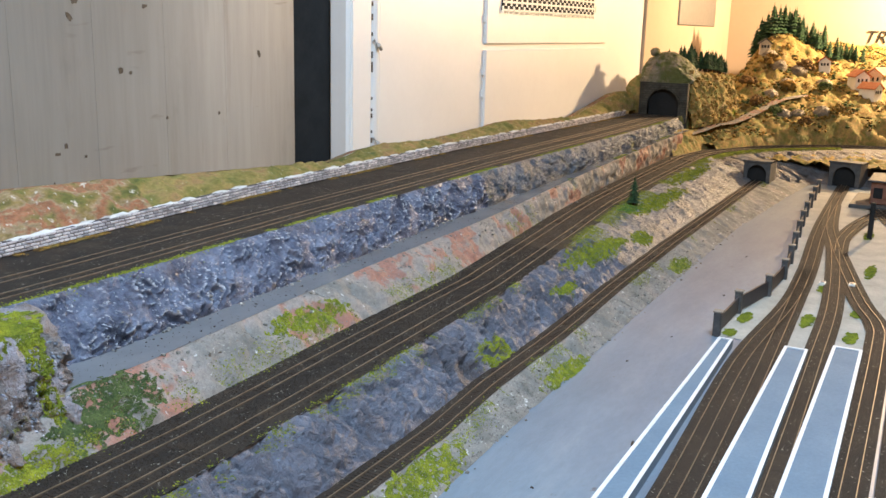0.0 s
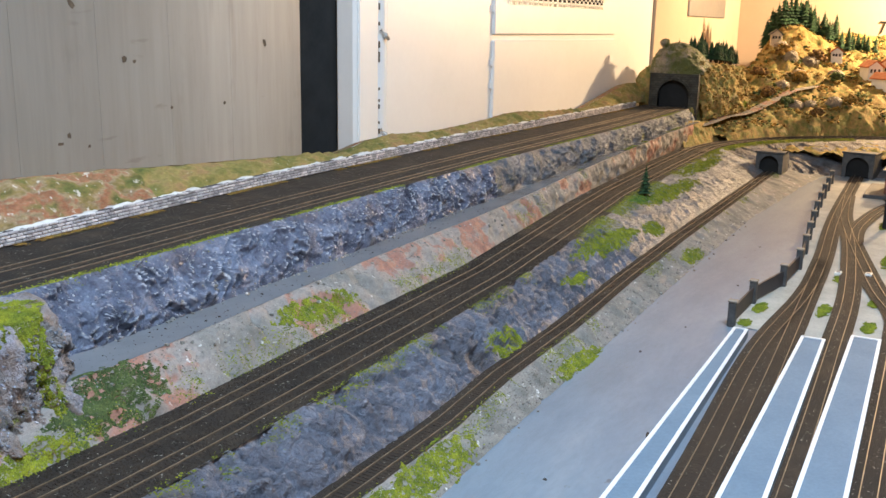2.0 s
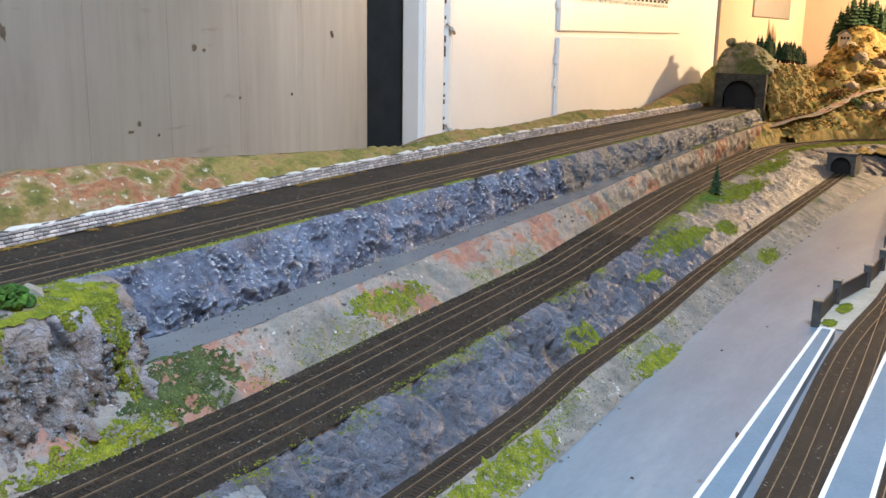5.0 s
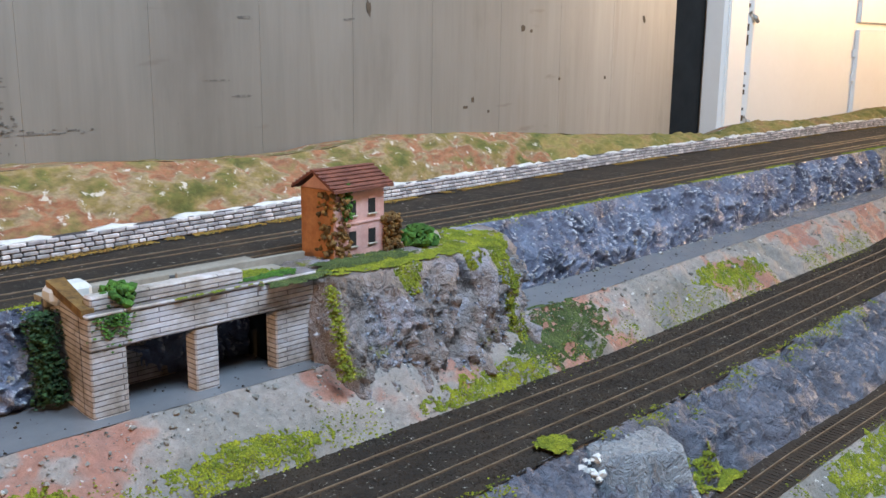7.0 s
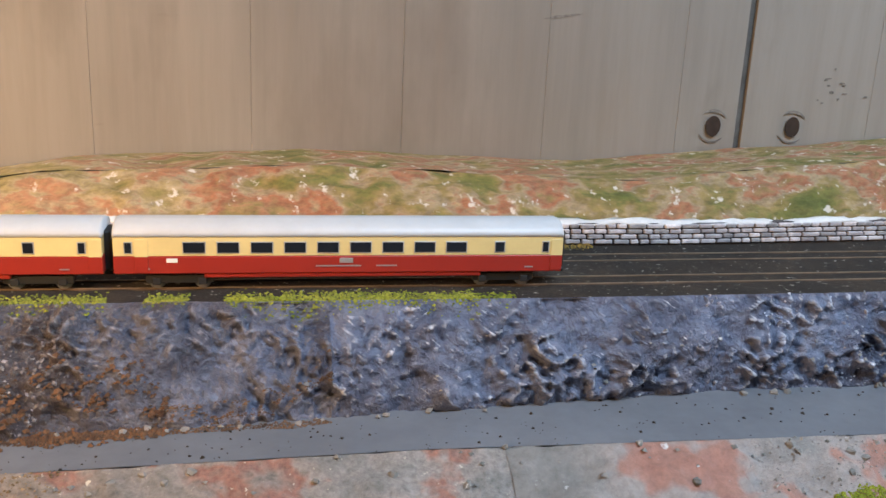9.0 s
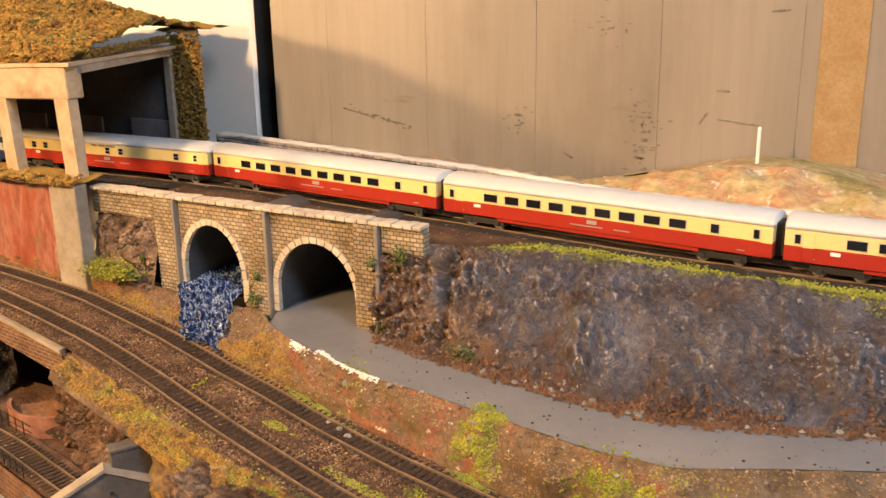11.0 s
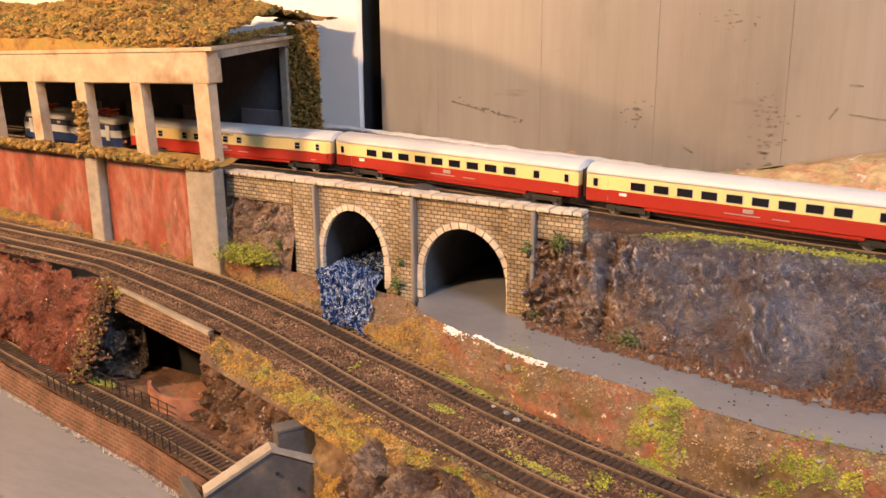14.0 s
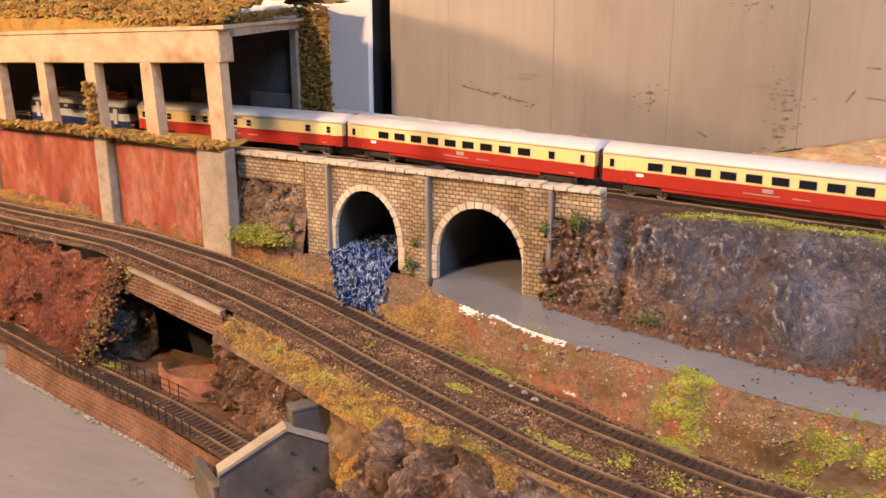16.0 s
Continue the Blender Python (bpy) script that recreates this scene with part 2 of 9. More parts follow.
M["hill"] = earthy("patchy_scatter_hill", [(0.30, (0.26, 0.21, 0.07)), (0.42, (0.42, 0.32, 0.13)), (0.50, (0.50, 0.40, 0.22)), (0.56, (0.46, 0.26, 0.14)), (0.64, (0.48, 0.36, 0.17)), (0.73, (0.24, 0.22, 0.07))], 21, [(0.3, (0.4, 0.4, 0.38)), (0.64, (1, 1, 1))], 120, 0.9, 4, ((0.58, 0.50, 0.41), 85, 0.62, 0.70), 0.0, (0.7, 1, 1.3), 0.85, False, ([(0.30, (0.106, 0.116, 0.023)), (0.39, (0.185, 0.160, 0.040)), (0.45, (0.290, 0.200, 0.072)), (0.50, (0.378, 0.272, 0.158)), (0.55, (0.370, 0.144, 0.072)), (0.60, (0.334, 0.176, 0.086)), (0.65, (0.282, 0.200, 0.072)), (0.73, (0.106, 0.120, 0.026))], -0.85, -0.50))
M["hill_green"] = earthy("yellow_green_scatter_hill", [(0.30, (0.088, 0.109, 0.022)), (0.42, (0.211, 0.185, 0.045)), (0.52, (0.317, 0.235, 0.075)), (0.60, (0.352, 0.210, 0.090)), (0.72, (0.114, 0.130, 0.030))], 20, [(0.3, (0.4, 0.4, 0.38)), (0.64, (1, 1, 1))], 150, 0.9, 3, ((0.46, 0.38, 0.24), 70, 0.64, 0.72), 0.0, (0.7, 1, 1.3), 0.7)
M["rock_far"] = crag("grey_smooth_painted_rock", [(0.30, (0.095, 0.105, 0.125)), (0.5, (0.160, 0.178, 0.210)), (0.7, (0.235, 0.250, 0.280))], 9, (0.33, 0.35, 0.38), 0.5, ((0.17, 0.17, 0.03), 11, 0.60, 0.68))
M["moss"] = earthy("yellow_green_scatter", [(0.35, (0.13, 0.17, 0.012)), (0.65, (0.30, 0.32, 0.022))], 60, GRAIN, 400, 0.95, 1, crumbs=True)
M["moss_bright"] = earthy("bright_yellow_scatter", [(0.35, (0.16, 0.19, 0.022)), (0.65, (0.30, 0.31, 0.04))], 60, GRAIN, 400, 0.95, 1, crumbs=True)
M["earth"] = earthy("dark_brown_earth", [(0.3, (0.075, 0.042, 0.022)), (0.5, (0.15, 0.092, 0.052)), (0.7, (0.26, 0.185, 0.10))], 30, [(0.28, (0.25, 0.25, 0.25)), (0.66, (1, 1, 1))], 200, 0.85, 3, None, 0.0, None, 0.75)
M["moss_dark"] = earthy("dark_green_scatter", [(0.35, (0.045, 0.075, 0.02)), (0.65, (0.105, 0.14, 0.04))], 60, GRAIN, 400, 0.95, 1, crumbs=True)
M["straw"] = earthy("ochre_straw_scatter", [(0.3, (0.115, 0.058, 0.014)), (0.5, (0.31, 0.18, 0.036)), (0.7, (0.22, 0.175, 0.042))], 45, GRAIN, 400, 0.95, 1, crumbs=True)
M["crumb_violet"] = earthy("violet_grey_rock_crumbs", [(0.3, (0.06, 0.045, 0.042)), (0.5, (0.17, 0.155, 0.165)), (0.7, (0.40, 0.39, 0.42))], 50, GRAIN, 300, 0.35, 1, crumbs=True)
M["crumb_blue"] = earthy("blue_grey_rock_crumbs", [(0.3, (0.12, 0.13, 0.17)), (0.5, (0.28, 0.30, 0.37)), (0.7, (0.58, 0.60, 0.66))], 40, GRAIN, 300, 0.3, 1, crumbs=True)
M["crumb_brown"] = earthy("brown_rock_crumbs", [(0.3, (0.045, 0.026, 0.018)), (0.5, (0.13, 0.088, 0.064)), (0.7, (0.30, 0.24, 0.20))], 50, GRAIN, 300, 0.5, 1, crumbs=True)
M["crumb_rust"] = earthy("rust_brown_dirt_crumbs", [(0.3, (0.06, 0.024, 0.010)), (0.7, (0.17, 0.080, 0.034))], 50, GRAIN, 300, 0.8, 1, crumbs=True)
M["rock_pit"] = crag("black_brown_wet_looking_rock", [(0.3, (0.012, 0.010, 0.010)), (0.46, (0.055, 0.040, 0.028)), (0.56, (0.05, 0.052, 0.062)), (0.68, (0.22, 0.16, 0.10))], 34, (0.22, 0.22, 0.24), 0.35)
M["fir"] = earthy("dark_fir_green", [(0.35, (0.012, 0.045, 0.02)), (0.7, (0.045, 0.11, 0.035))], 90, GRAIN, 400, 0.95, 1, crumbs=True)
M["leaf"] = earthy("bright_green_foam", [(0.35, (0.03, 0.10, 0.014)), (0.7, (0.09, 0.23, 0.028))], 90, GRAIN, 400, 0.95, 1, crumbs=True)
M["rust"] = earthy("rust_brown_foam", [(0.35, (0.10, 0.05, 0.015)), (0.7, (0.30, 0.17, 0.05))], 90, GRAIN, 400, 0.95, 1, crumbs=True)
M["bark"] = earthy("bark", [(0.3, (0.05, 0.03, 0.02)), (0.7, (0.12, 0.08, 0.05))], 90, GRAIN, 400, 0.9, 1)
M["rail"] = earthy("dark_rusty_rail_web", [(0.3, (0.05, 0.032, 0.022)), (0.7, (0.11, 0.072, 0.048))], 50, GRAIN, 300, 0.6, 0.1)
M["rail_head"] = earthy("worn_rail_head", [(0.3, (0.152, 0.109, 0.068)), (0.7, (0.320, 0.234, 0.158))], 50, GRAIN, 300, 0.4, 0.1, None, 0.2)
M["sleeper"] = earthy("dark_brown_sleeper", [(0.3, (0.016, 0.010, 0.006)), (0.7, (0.040, 0.024, 0.014))], 120, GRAIN, 500, 0.9, 0.5)
M["concrete"] = earthy("ochre_stained_concrete", [(0.3, (0.24, 0.165, 0.10)), (0.5, (0.42, 0.335, 0.24)), (0.7, (0.33, 0.245, 0.16))], 22, [(0.25, (0.5, 0.48, 0.45)), (0.65, (1, 1, 1))], 90, 0.8, 0.5)
M["grey_concrete"] = earthy("grey_weathered_concrete", [(0.3, (0.22, 0.19, 0.15)), (0.7, (0.38, 0.34, 0.29))], 20, GRAIN, 140, 0.8, 0.5)
# dark grey that puts the shade of vaults and galleries into the colour
M["inside_shade"] = earthy("dark_grey_inside_shade", [(0.3, (0.035, 0.035, 0.04)), (0.7, (0.085, 0.083, 0.085))], 20, GRAIN, 140, 0.8, 0.5)
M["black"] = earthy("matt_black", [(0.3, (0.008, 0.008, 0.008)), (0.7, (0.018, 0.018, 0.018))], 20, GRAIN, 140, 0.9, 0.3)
M["red_plaster"] = earthy("weathered_brick_red_plaster", [(0.27, (0.080, 0.040, 0.021)), (0.38, (0.200, 0.043, 0.024)), (0.50, (0.288, 0.072, 0.042)), (0.59, (0.320, 0.137, 0.105)), (0.68, (0.240, 0.061, 0.035)), (0.76, (0.384, 0.274, 0.238))], 26, [(0.28, (0.3, 0.28, 0.26)), (0.64, (1, 1, 1))], 100, 0.55, 1.5, ((0.12, 0.10, 0.035), 30, 0.60, 0.70), 0.0, (1.4, 1.4, 0.5), 0.75)
M["stone"] = earthy("lilac_white_wall_stone", [(0.3, (0.34, 0.31, 0.33)), (0.7, (0.70, 0.66, 0.67))], 95, GRAIN, 300, 0.85, 0.6, None, 0.0, None, 0.5, True)
M["mortar"] = earthy("dark_grey_mortar", [(0.3, (0.040, 0.034, 0.036)), (0.7, (0.085, 0.075, 0.078))], 70, GRAIN, 300, 0.9, 0.6)
M["snowy"] = earthy("white_plaster_coping", [(0.3, (0.58, 0.565, 0.55)), (0.7, (0.74, 0.73, 0.71))], 30, GRAIN, 200, 0.85, 1, None, 0.0, None, 0.25)
M["voussoir"] = earthy("pale_cream_cut_stone", [(0.3, (0.36, 0.31, 0.24)), (0.7, (0.60, 0.54, 0.45))], 90, GRAIN, 300, 0.8, 0.4, None, 0.0, None, 0.35)
M["water"] = earthy("blue_white_painted_cascade", [(0.36, (0.006, 0.014, 0.05)), (0.47, (0.02, 0.05, 0.17)), (0.525, (0.05, 0.10, 0.24)), (0.555, (0.50, 0.57, 0.64)), (0.59, (0.20, 0.28, 0.40)), (0.63, (0.03, 0.06, 0.17)), (0.69, (0.012, 0.03, 0.10))], 300, [(0.3, (0.3, 0.3, 0.3)), (0.65, (1, 1, 1))], 300, 0.15, 2.0, None, 0.0, (1, 1, 0.35))
M["white_paint"] = earthy("white_gloss_metal_paint", [(0.3, (0.76, 0.75, 0.73)), (0.7, (0.82, 0.81, 0.79))], 3, [(0.2, (0.93, 0.93, 0.93)), (0.7, (1, 1, 1))], 60, 0.4, 0.1)
M["line_white"] = earthy("white_platform_edge_paint", [(0.3, (0.66, 0.68, 0.70)), (0.7, (0.80, 0.81, 0.82))], 40, GRAIN, 200, 0.6, 0.3, None, 0.0, None, 0.2)
M["platform"] = earthy("blue_grey_platform_top", [(0.3, (0.105, 0.175, 0.250)), (0.7, (0.150, 0.230, 0.310))], 12, GRAIN, 200, 0.8, 0.3, None, 0.0, None, 0.3)
M["brick_red"] = earthy("red_brown_brick", [(0.3, (0.20, 0.075, 0.045)), (0.7, (0.36, 0.17, 0.11))], 60, GRAIN, 300, 0.8, 0.6)
M["pink_wall"] = earthy("weathered_pink_plaster", [(0.3, (0.55, 0.27, 0.23)), (0.7, (0.70, 0.42, 0.37))], 60, GRAIN, 300, 0.8, 0.4, None, 0.0, None, 0.25)
M["orange_wall"] = earthy("rust_orange_plaster", [(0.3, (0.36, 0.12, 0.04)), (0.7, (0.55, 0.24, 0.09))], 60, GRAIN, 300, 0.8, 0.4)
M["roof_tile"] = earthy("dark_red_roof_tiles", [(0.3, (0.11, 0.03, 0.02)), (0.7, (0.24, 0.08, 0.05))], 80, GRAIN, 300, 0.8, 0.8)
M["slate"] = earthy("dark_slate_roof", [(0.3, (0.05, 0.052, 0.055)), (0.7, (0.11, 0.11, 0.11))], 60, GRAIN, 300, 0.7, 0.5)
M["cream_wall"] = earthy("cream_house_wall", [(0.3, (0.55, 0.45, 0.30)), (0.7, (0.72, 0.62, 0.45))], 60, GRAIN, 300, 0.8, 0.4)
M["room_wall"] = earthy("cream_room_wall", [(0.3, (0.46, 0.36, 0.27)), (0.7, (0.52, 0.41, 0.31))], 2, [(0.2, (0.92, 0.92, 0.92)), (0.7, (1, 1, 1))], 40, 0.9, 0.3)
M["room_dim"] = earthy("dim_brown_room_paint", [(0.3, (0.17, 0.155, 0.14)), (0.7, (0.22, 0.20, 0.18))], 2, [(0.2, (0.92, 0.92, 0.92)), (0.7, (1, 1, 1))], 40, 0.9, 0.3)
M["room_floor"] = earthy("grey_floor", [(0.3, (0.20, 0.19, 0.18)), (0.7, (0.27, 0.26, 0.25))], 3, GRAIN, 60, 0.7, 0.3)


def plain(name, colour, rough, metal=0.0, scale=40):
    return earthy(name, [(0.3, tuple(0.9 * v for v in colour)), (0.7, colour)], scale, [(0.2, (0.9, 0.9, 0.9)), (0.7, (1, 1, 1))], 300, rough, 0.05, None, metal)


M["blue"] = plain("dark_blue_model_paint", (0.016, 0.035, 0.13), 0.35)
M["navy"] = plain("navy_window_band_paint", (0.010, 0.018, 0.055), 0.3)
M["pale_grey"] = plain("pale_blue_grey_model_paint", (0.50, 0.54, 0.60), 0.35)
M["coach_roof"] = plain("light_grey_roof_paint", (0.50, 0.52, 0.54), 0.4)
M["cream"] = plain("cream_coach_paint", (0.74, 0.60, 0.27), 0.35)
M["coach_red"] = plain("red_coach_paint", (0.33, 0.026, 0.015), 0.35)
M["panto_red"] = plain("red_pantograph_paint", (0.50, 0.07, 0.03), 0.5)
M["running_gear"] = plain("black_running_gear", (0.015, 0.015, 0.016), 0.6)
M["metal_grey"] = plain("dull_grey_metal", (0.30, 0.30, 0.31), 0.45, 0.7)
M["coach_glass"] = plain("black_coach_glass", (0.010, 0.011, 0.013), 0.08)
M["frame_grey"] = plain("silver_window_frame", (0.45, 0.45, 0.44), 0.35, 0.5)
M["sign_white"] = plain("white_sign_paint", (0.78, 0.78, 0.76), 0.5)
M["lamp_red"] = plain("red_front_panel", (0.50, 0.05, 0.03), 0.4)


def wood_board():
    """Pale weathered plywood with upright grain, broad stains and dark scuffs lying across it."""
    m, nt, bs = nodes_of("pale_plywood_board")
    broad = ramp(nt, noise_node(nt, 1.3, 4, 0.6, (1, 1, 0.35)), [(0.30, (0.150, 0.135, 0.117)), (0.5, (0.265, 0.242, 0.213)), (0.70, (0.375, 0.343, 0.300))])
    fine = noise_node(nt, 60, 6, 0.7, (1, 1, 0.06))
    c = mix(nt, 0.5, broad, ramp(nt, fine, [(0.3, (0.72, 0.71, 0.70)), (0.6, (1, 1, 1))]), "MULTIPLY")
    smudge = ramp(nt, noise_node(nt, 5.5, 5, 0.65, (1.3, 1, 0.55)), [(0.56, (0, 0, 0)), (0.74, (0.55, 0.55, 0.55))])
    c = mix(nt, smudge, c, (0.135, 0.115, 0.095))
    streak = ramp(nt, noise_node(nt, 34, 4, 0.6, (1, 1, 0.10)), [(0.60, (0, 0, 0)), (0.72, (0.35, 0.35, 0.35))])
    c = mix(nt, streak, c, (0.20, 0.165, 0.13))
    scuff = ramp(nt, noise_node(nt, 16, 3, 0.6, (0.6, 1, 3.0)), [(0.68, (0, 0, 0)), (0.78, (0.65, 0.65, 0.65))])
    c = mix(nt, scuff, c, (0.16, 0.13, 0.11))
    nt.links.new(c, bs.inputs["Base Color"])
    bs.inputs["Roughness"].default_value = 0.42
    bump(nt, bs, fine, 0.0004, 0.4)
    return m


M["board"] = wood_board()
M["hole_brown"] = earthy("dark_brown_hole", [(0.3, (0.020, 0.011, 0.007)), (0.7, (0.045, 0.025, 0.016))], 90, GRAIN, 300, 0.9, 0.2)
M["joint_grey"] = earthy("dull_grey_brown_joint", [(0.3, (0.10, 0.085, 0.072)), (0.7, (0.16, 0.14, 0.12))], 60, GRAIN, 300, 0.8, 0.2)
M["knot"] = earthy("dark_wood_knot", [(0.3, (0.050, 0.034, 0.022)), (0.7, (0.13, 0.092, 0.060))], 90, GRAIN, 300, 0.7, 0.2)
M["scuff"] = earthy("dark_scuff_mark", [(0.35, (0.11, 0.10, 0.09)), (0.7, (0.27, 0.245, 0.215))], 160, GRAIN, 400, 0.8, 0.1)
M["stain"] = earthy("brown_glue_stain", [(0.35, (0.30, 0.19, 0.08)), (0.7, (0.38, 0.27, 0.14))], 40, GRAIN, 300, 0.7, 0.1)


def masonry(name, c1, c2, mortar, brick_w, brick_h):
    """Small coursed stones, in the plane of x and z."""
    m, nt, bs = nodes_of(name)
    geo = nt.nodes.new("ShaderNodeNewGeometry").outputs["Position"]
    sep = nt.nodes.new("ShaderNodeSeparateXYZ")
    nt.links.new(geo, sep.inputs[0])
    add = nt.nodes.new("ShaderNodeMath")
    nt.links.new(sep.outputs[0], add.inputs[0]), nt.links.new(sep.outputs[1], add.inputs[1])
    com = nt.nodes.new("ShaderNodeCombineXYZ")
    nt.links.new(add.outputs[0], com.inputs[0]), nt.links.new(sep.outputs[2], com.inputs[1])
    b = nt.nodes.new("ShaderNodeTexBrick")
    nt.links.new(com.outputs[0], b.inputs["Vector"])
    for k, v in (("Scale", 1.0), ("Brick Width", brick_w), ("Row Height", brick_h), ("Mortar Size", brick_h * 0.13), ("Mortar Smooth", 0.6), ("Bias", 0.0)):
        b.inputs[k].default_value = v
    for k, v in (("Color1", c1), ("Color2", c2), ("Mortar", mortar)):
        b.inputs[k].default_value = (*v, 1)
    dirt = ramp(nt, noise_node(nt, 30, 6, 0.7), [(0.32, (0.30, 0.24, 0.15)), (0.5, (0.72, 0.66, 0.56)), (0.64, (1, 1, 1))])
    c = mix(nt, 0.9, b.outputs[0], dirt, "MULTIPLY")
    nt.links.new(c, bs.inputs["Base Color"])
    bs.inputs["Roughness"].default_value = 0.85
    inv = nt.nodes.new("ShaderNodeMath")
    inv.operation, inv.inputs[0].default_value = "SUBTRACT", 1.0
    nt.links.new(b.outputs[1], inv.inputs[1])
    bump(nt, bs, inv.outputs[0], 0.0009, 1.0)
    return m


M["viaduct"] = masonry("ochre_coursed_stonework", (0.44, 0.37, 0.27), (0.28, 0.235, 0.17), (0.11, 0.09, 0.06), 0.0062, 0.0036)
M["portal_stone"] = masonry("grey_white_coursed_stonework", (0.60, 0.57, 0.60), (0.47, 0.445, 0.475), (0.20, 0.18, 0.20), 0.055, 0.0038)
M["brickwork"] = masonry("pale_red_brickwork", (0.17, 0.075, 0.047), (0.10, 0.05, 0.034), (0.22, 0.165, 0.125), 0.0085, 0.0036)
M["lintel_brick"] = masonry("red_brown_brickwork_with_pale_joints", (0.17, 0.083, 0.053), (0.11, 0.058, 0.040), (0.32, 0.255, 0.20), 0.0085, 0.0036)


# ---- geometry helpers ----
class Geo:
    """Gathers vertices and faces of one mesh."""

    def __init__(self):
        self.v, self.f = [], []

    def add(self, verts, faces):
        n = len(self.v)
        self.v += [tuple(p) for p in verts]
        self.f += [tuple(n + i for i in f) for f in faces]
        return self

    def box(self, x0, x1, y0, y1, z0, z1, m=None):
        p = [Vector((x, y, z)) for z in (z0, z1) for y in (y0, y1) for x in (x0, x1)]
        if m is not None:
            p = [m @ q for q in p]
        return self.add(p, [(0, 2, 3, 1), (4, 5, 7, 6), (0, 1, 5, 4), (2, 6, 7, 3), (0, 4, 6, 2), (1, 3, 7, 5)])

    def block(self, x0, x1, y0, y1, z0, z1, b, m=None):
        """A box with chamfered edges."""
        pts, key = [], {}
        for i in range(2):
            for j in range(2):
                for k in range(2):
                    cx, cy, cz = (x0, x1)[i], (y0, y1)[j], (z0, z1)[k]
                    sx, sy, sz = (b, -b)[i], (b, -b)[j], (b, -b)[k]
                    for a, q in enumerate(((cx, cy + sy, cz + sz), (cx + sx, cy, cz + sz), (cx + sx, cy + sy, cz))):
                        key[i, j, k, a] = len(pts)
                        pts.append(Vector(q) if m is None else m @ Vector(q))
        f = []
        for s in (0, 1):
            f.append([key[s, *c, 0] for c in ((0, 0), (1, 0), (1, 1), (0, 1))])
            f.append([key[c[0], s, c[1], 1] for c in ((0, 0), (1, 0), (1, 1), (0, 1))])
            f.append([key[*c, s, 2] for c in ((0, 0), (1, 0), (1, 1), (0, 1))])
            for u in (0, 1):
                f.append([key[0, s, u, 1], key[1, s, u, 1], key[1, s, u, 2], key[0, s, u, 2]])
                f.append([key[s, 0, u, 0], key[s, 1, u, 0], key[s, 1, u, 2], key[s, 0, u, 2]])
                f.append([key[s, u, 0, 0], key[s, u, 1, 0], key[s, u, 1, 1], key[s, u, 0, 1]])
                for w in (0, 1):
                    f.append([key[s, u, w, 0], key[s, u, w, 1], key[s, u, w, 2]])
        return self.add(pts, f)

    def prism(self, ring, off):
        """A flat ring of points, pushed out by the vector off."""
        n = len(ring)
        a = [Vector(p) for p in ring]
        self.add(a + [p + Vector(off) for p in a], [tuple(range(n))[::-1], tuple(range(n, 2 * n)), *((i, (i + 1) % n, n + (i + 1) % n, n + i) for i in range(n))])
        return self

    def tube(self, path, r, n=6):
        rings = []
        for i, p in enumerate(path):
            p = Vector(p)
            d = (Vector(path[min(i + 1, len(path) - 1)]) - Vector(path[max(i - 1, 0)])).normalized()
            u = d.orthogonal().normalized()
            w = d.cross(u)
            rr = r[i] if isinstance(r, (list, tuple)) else r
            rings.append([p + rr * (math.cos(a) * u + math.sin(a) * w) for a in (2 * math.pi * k / n for k in range(n))])
        v = [q for ring in rings for q in ring]
        f = [(i * n + k, i * n + (k + 1) % n, (i + 1) * n + (k + 1) % n, (i + 1) * n + k) for i in range(len(path) - 1) for k in range(n)]
        f += [tuple(range(n))[::-1], tuple(range((len(path) - 1) * n, len(path) * n))]
        return self.add(v, f)

    def loft(self, rings, closed=True):
        """Rings of equal length, joined one to the next."""
        n = len(rings[0])
        v = [q for ring in rings for q in ring]
        f = []
        for i in range(len(rings) - 1):
            for k in range(n if closed else n - 1):
                f.append((i * n + k, i * n + (k + 1) % n, (i + 1) * n + (k + 1) % n, (i + 1) * n + k))
        if closed:
            f += [tuple(range(n))[::-1], tuple(range((len(rings) - 1) * n, len(rings) * n))]
        return self.add(v, f)

    def clump(self, c, r, rng, squash=0.8):
        """A small uneven lump of foam."""
        t = (1 + 5**0.5) / 2
        base = [(-1, t, 0), (1, t, 0), (-1, -t, 0), (1, -t, 0), (0, -1, t), (0, 1, t), (0, -1, -t), (0, 1, -t), (t, 0, -1), (t, 0, 1), (-t, 0, -1), (-t, 0, 1)]
        faces = [(0, 11, 5), (0, 5, 1), (0, 1, 7), (0, 7, 10), (0, 10, 11), (1, 5, 9), (5, 11, 4), (11, 10, 2), (10, 7, 6), (7, 1, 8), (3, 9, 4), (3, 4, 2), (3, 2, 6), (3, 6, 8), (3, 8, 9), (4, 9, 5), (2, 4, 11), (6, 2, 10), (8, 6, 7), (9, 8, 1)]
        turn = Euler((rng.uniform(0, 6), rng.uniform(0, 6), rng.uniform(0, 6))).to_matrix()
        v = []
        for p in base:
            q = turn @ Vector(p) * (r / 1.9 * rng.uniform(0.6, 1.3))
            v.append((c[0] + q.x, c[1] + q.y, c[2] + q.z * squash))
        return self.add(v, faces)

    def make(self, name, mat, parent=None, label="", smooth=False):
        me = bpy.data.meshes.new(name)
        me.from_pydata(self.v, [], self.f)
        me.materials.append(M[mat] if isinstance(mat, str) else mat)
        if smooth:
            me.polygons.foreach_set("use_smooth", [True] * len(me.polygons))
        me.update()
        ob = new(name, me)
        ob.parent = parent
        return tagged(ob, label)


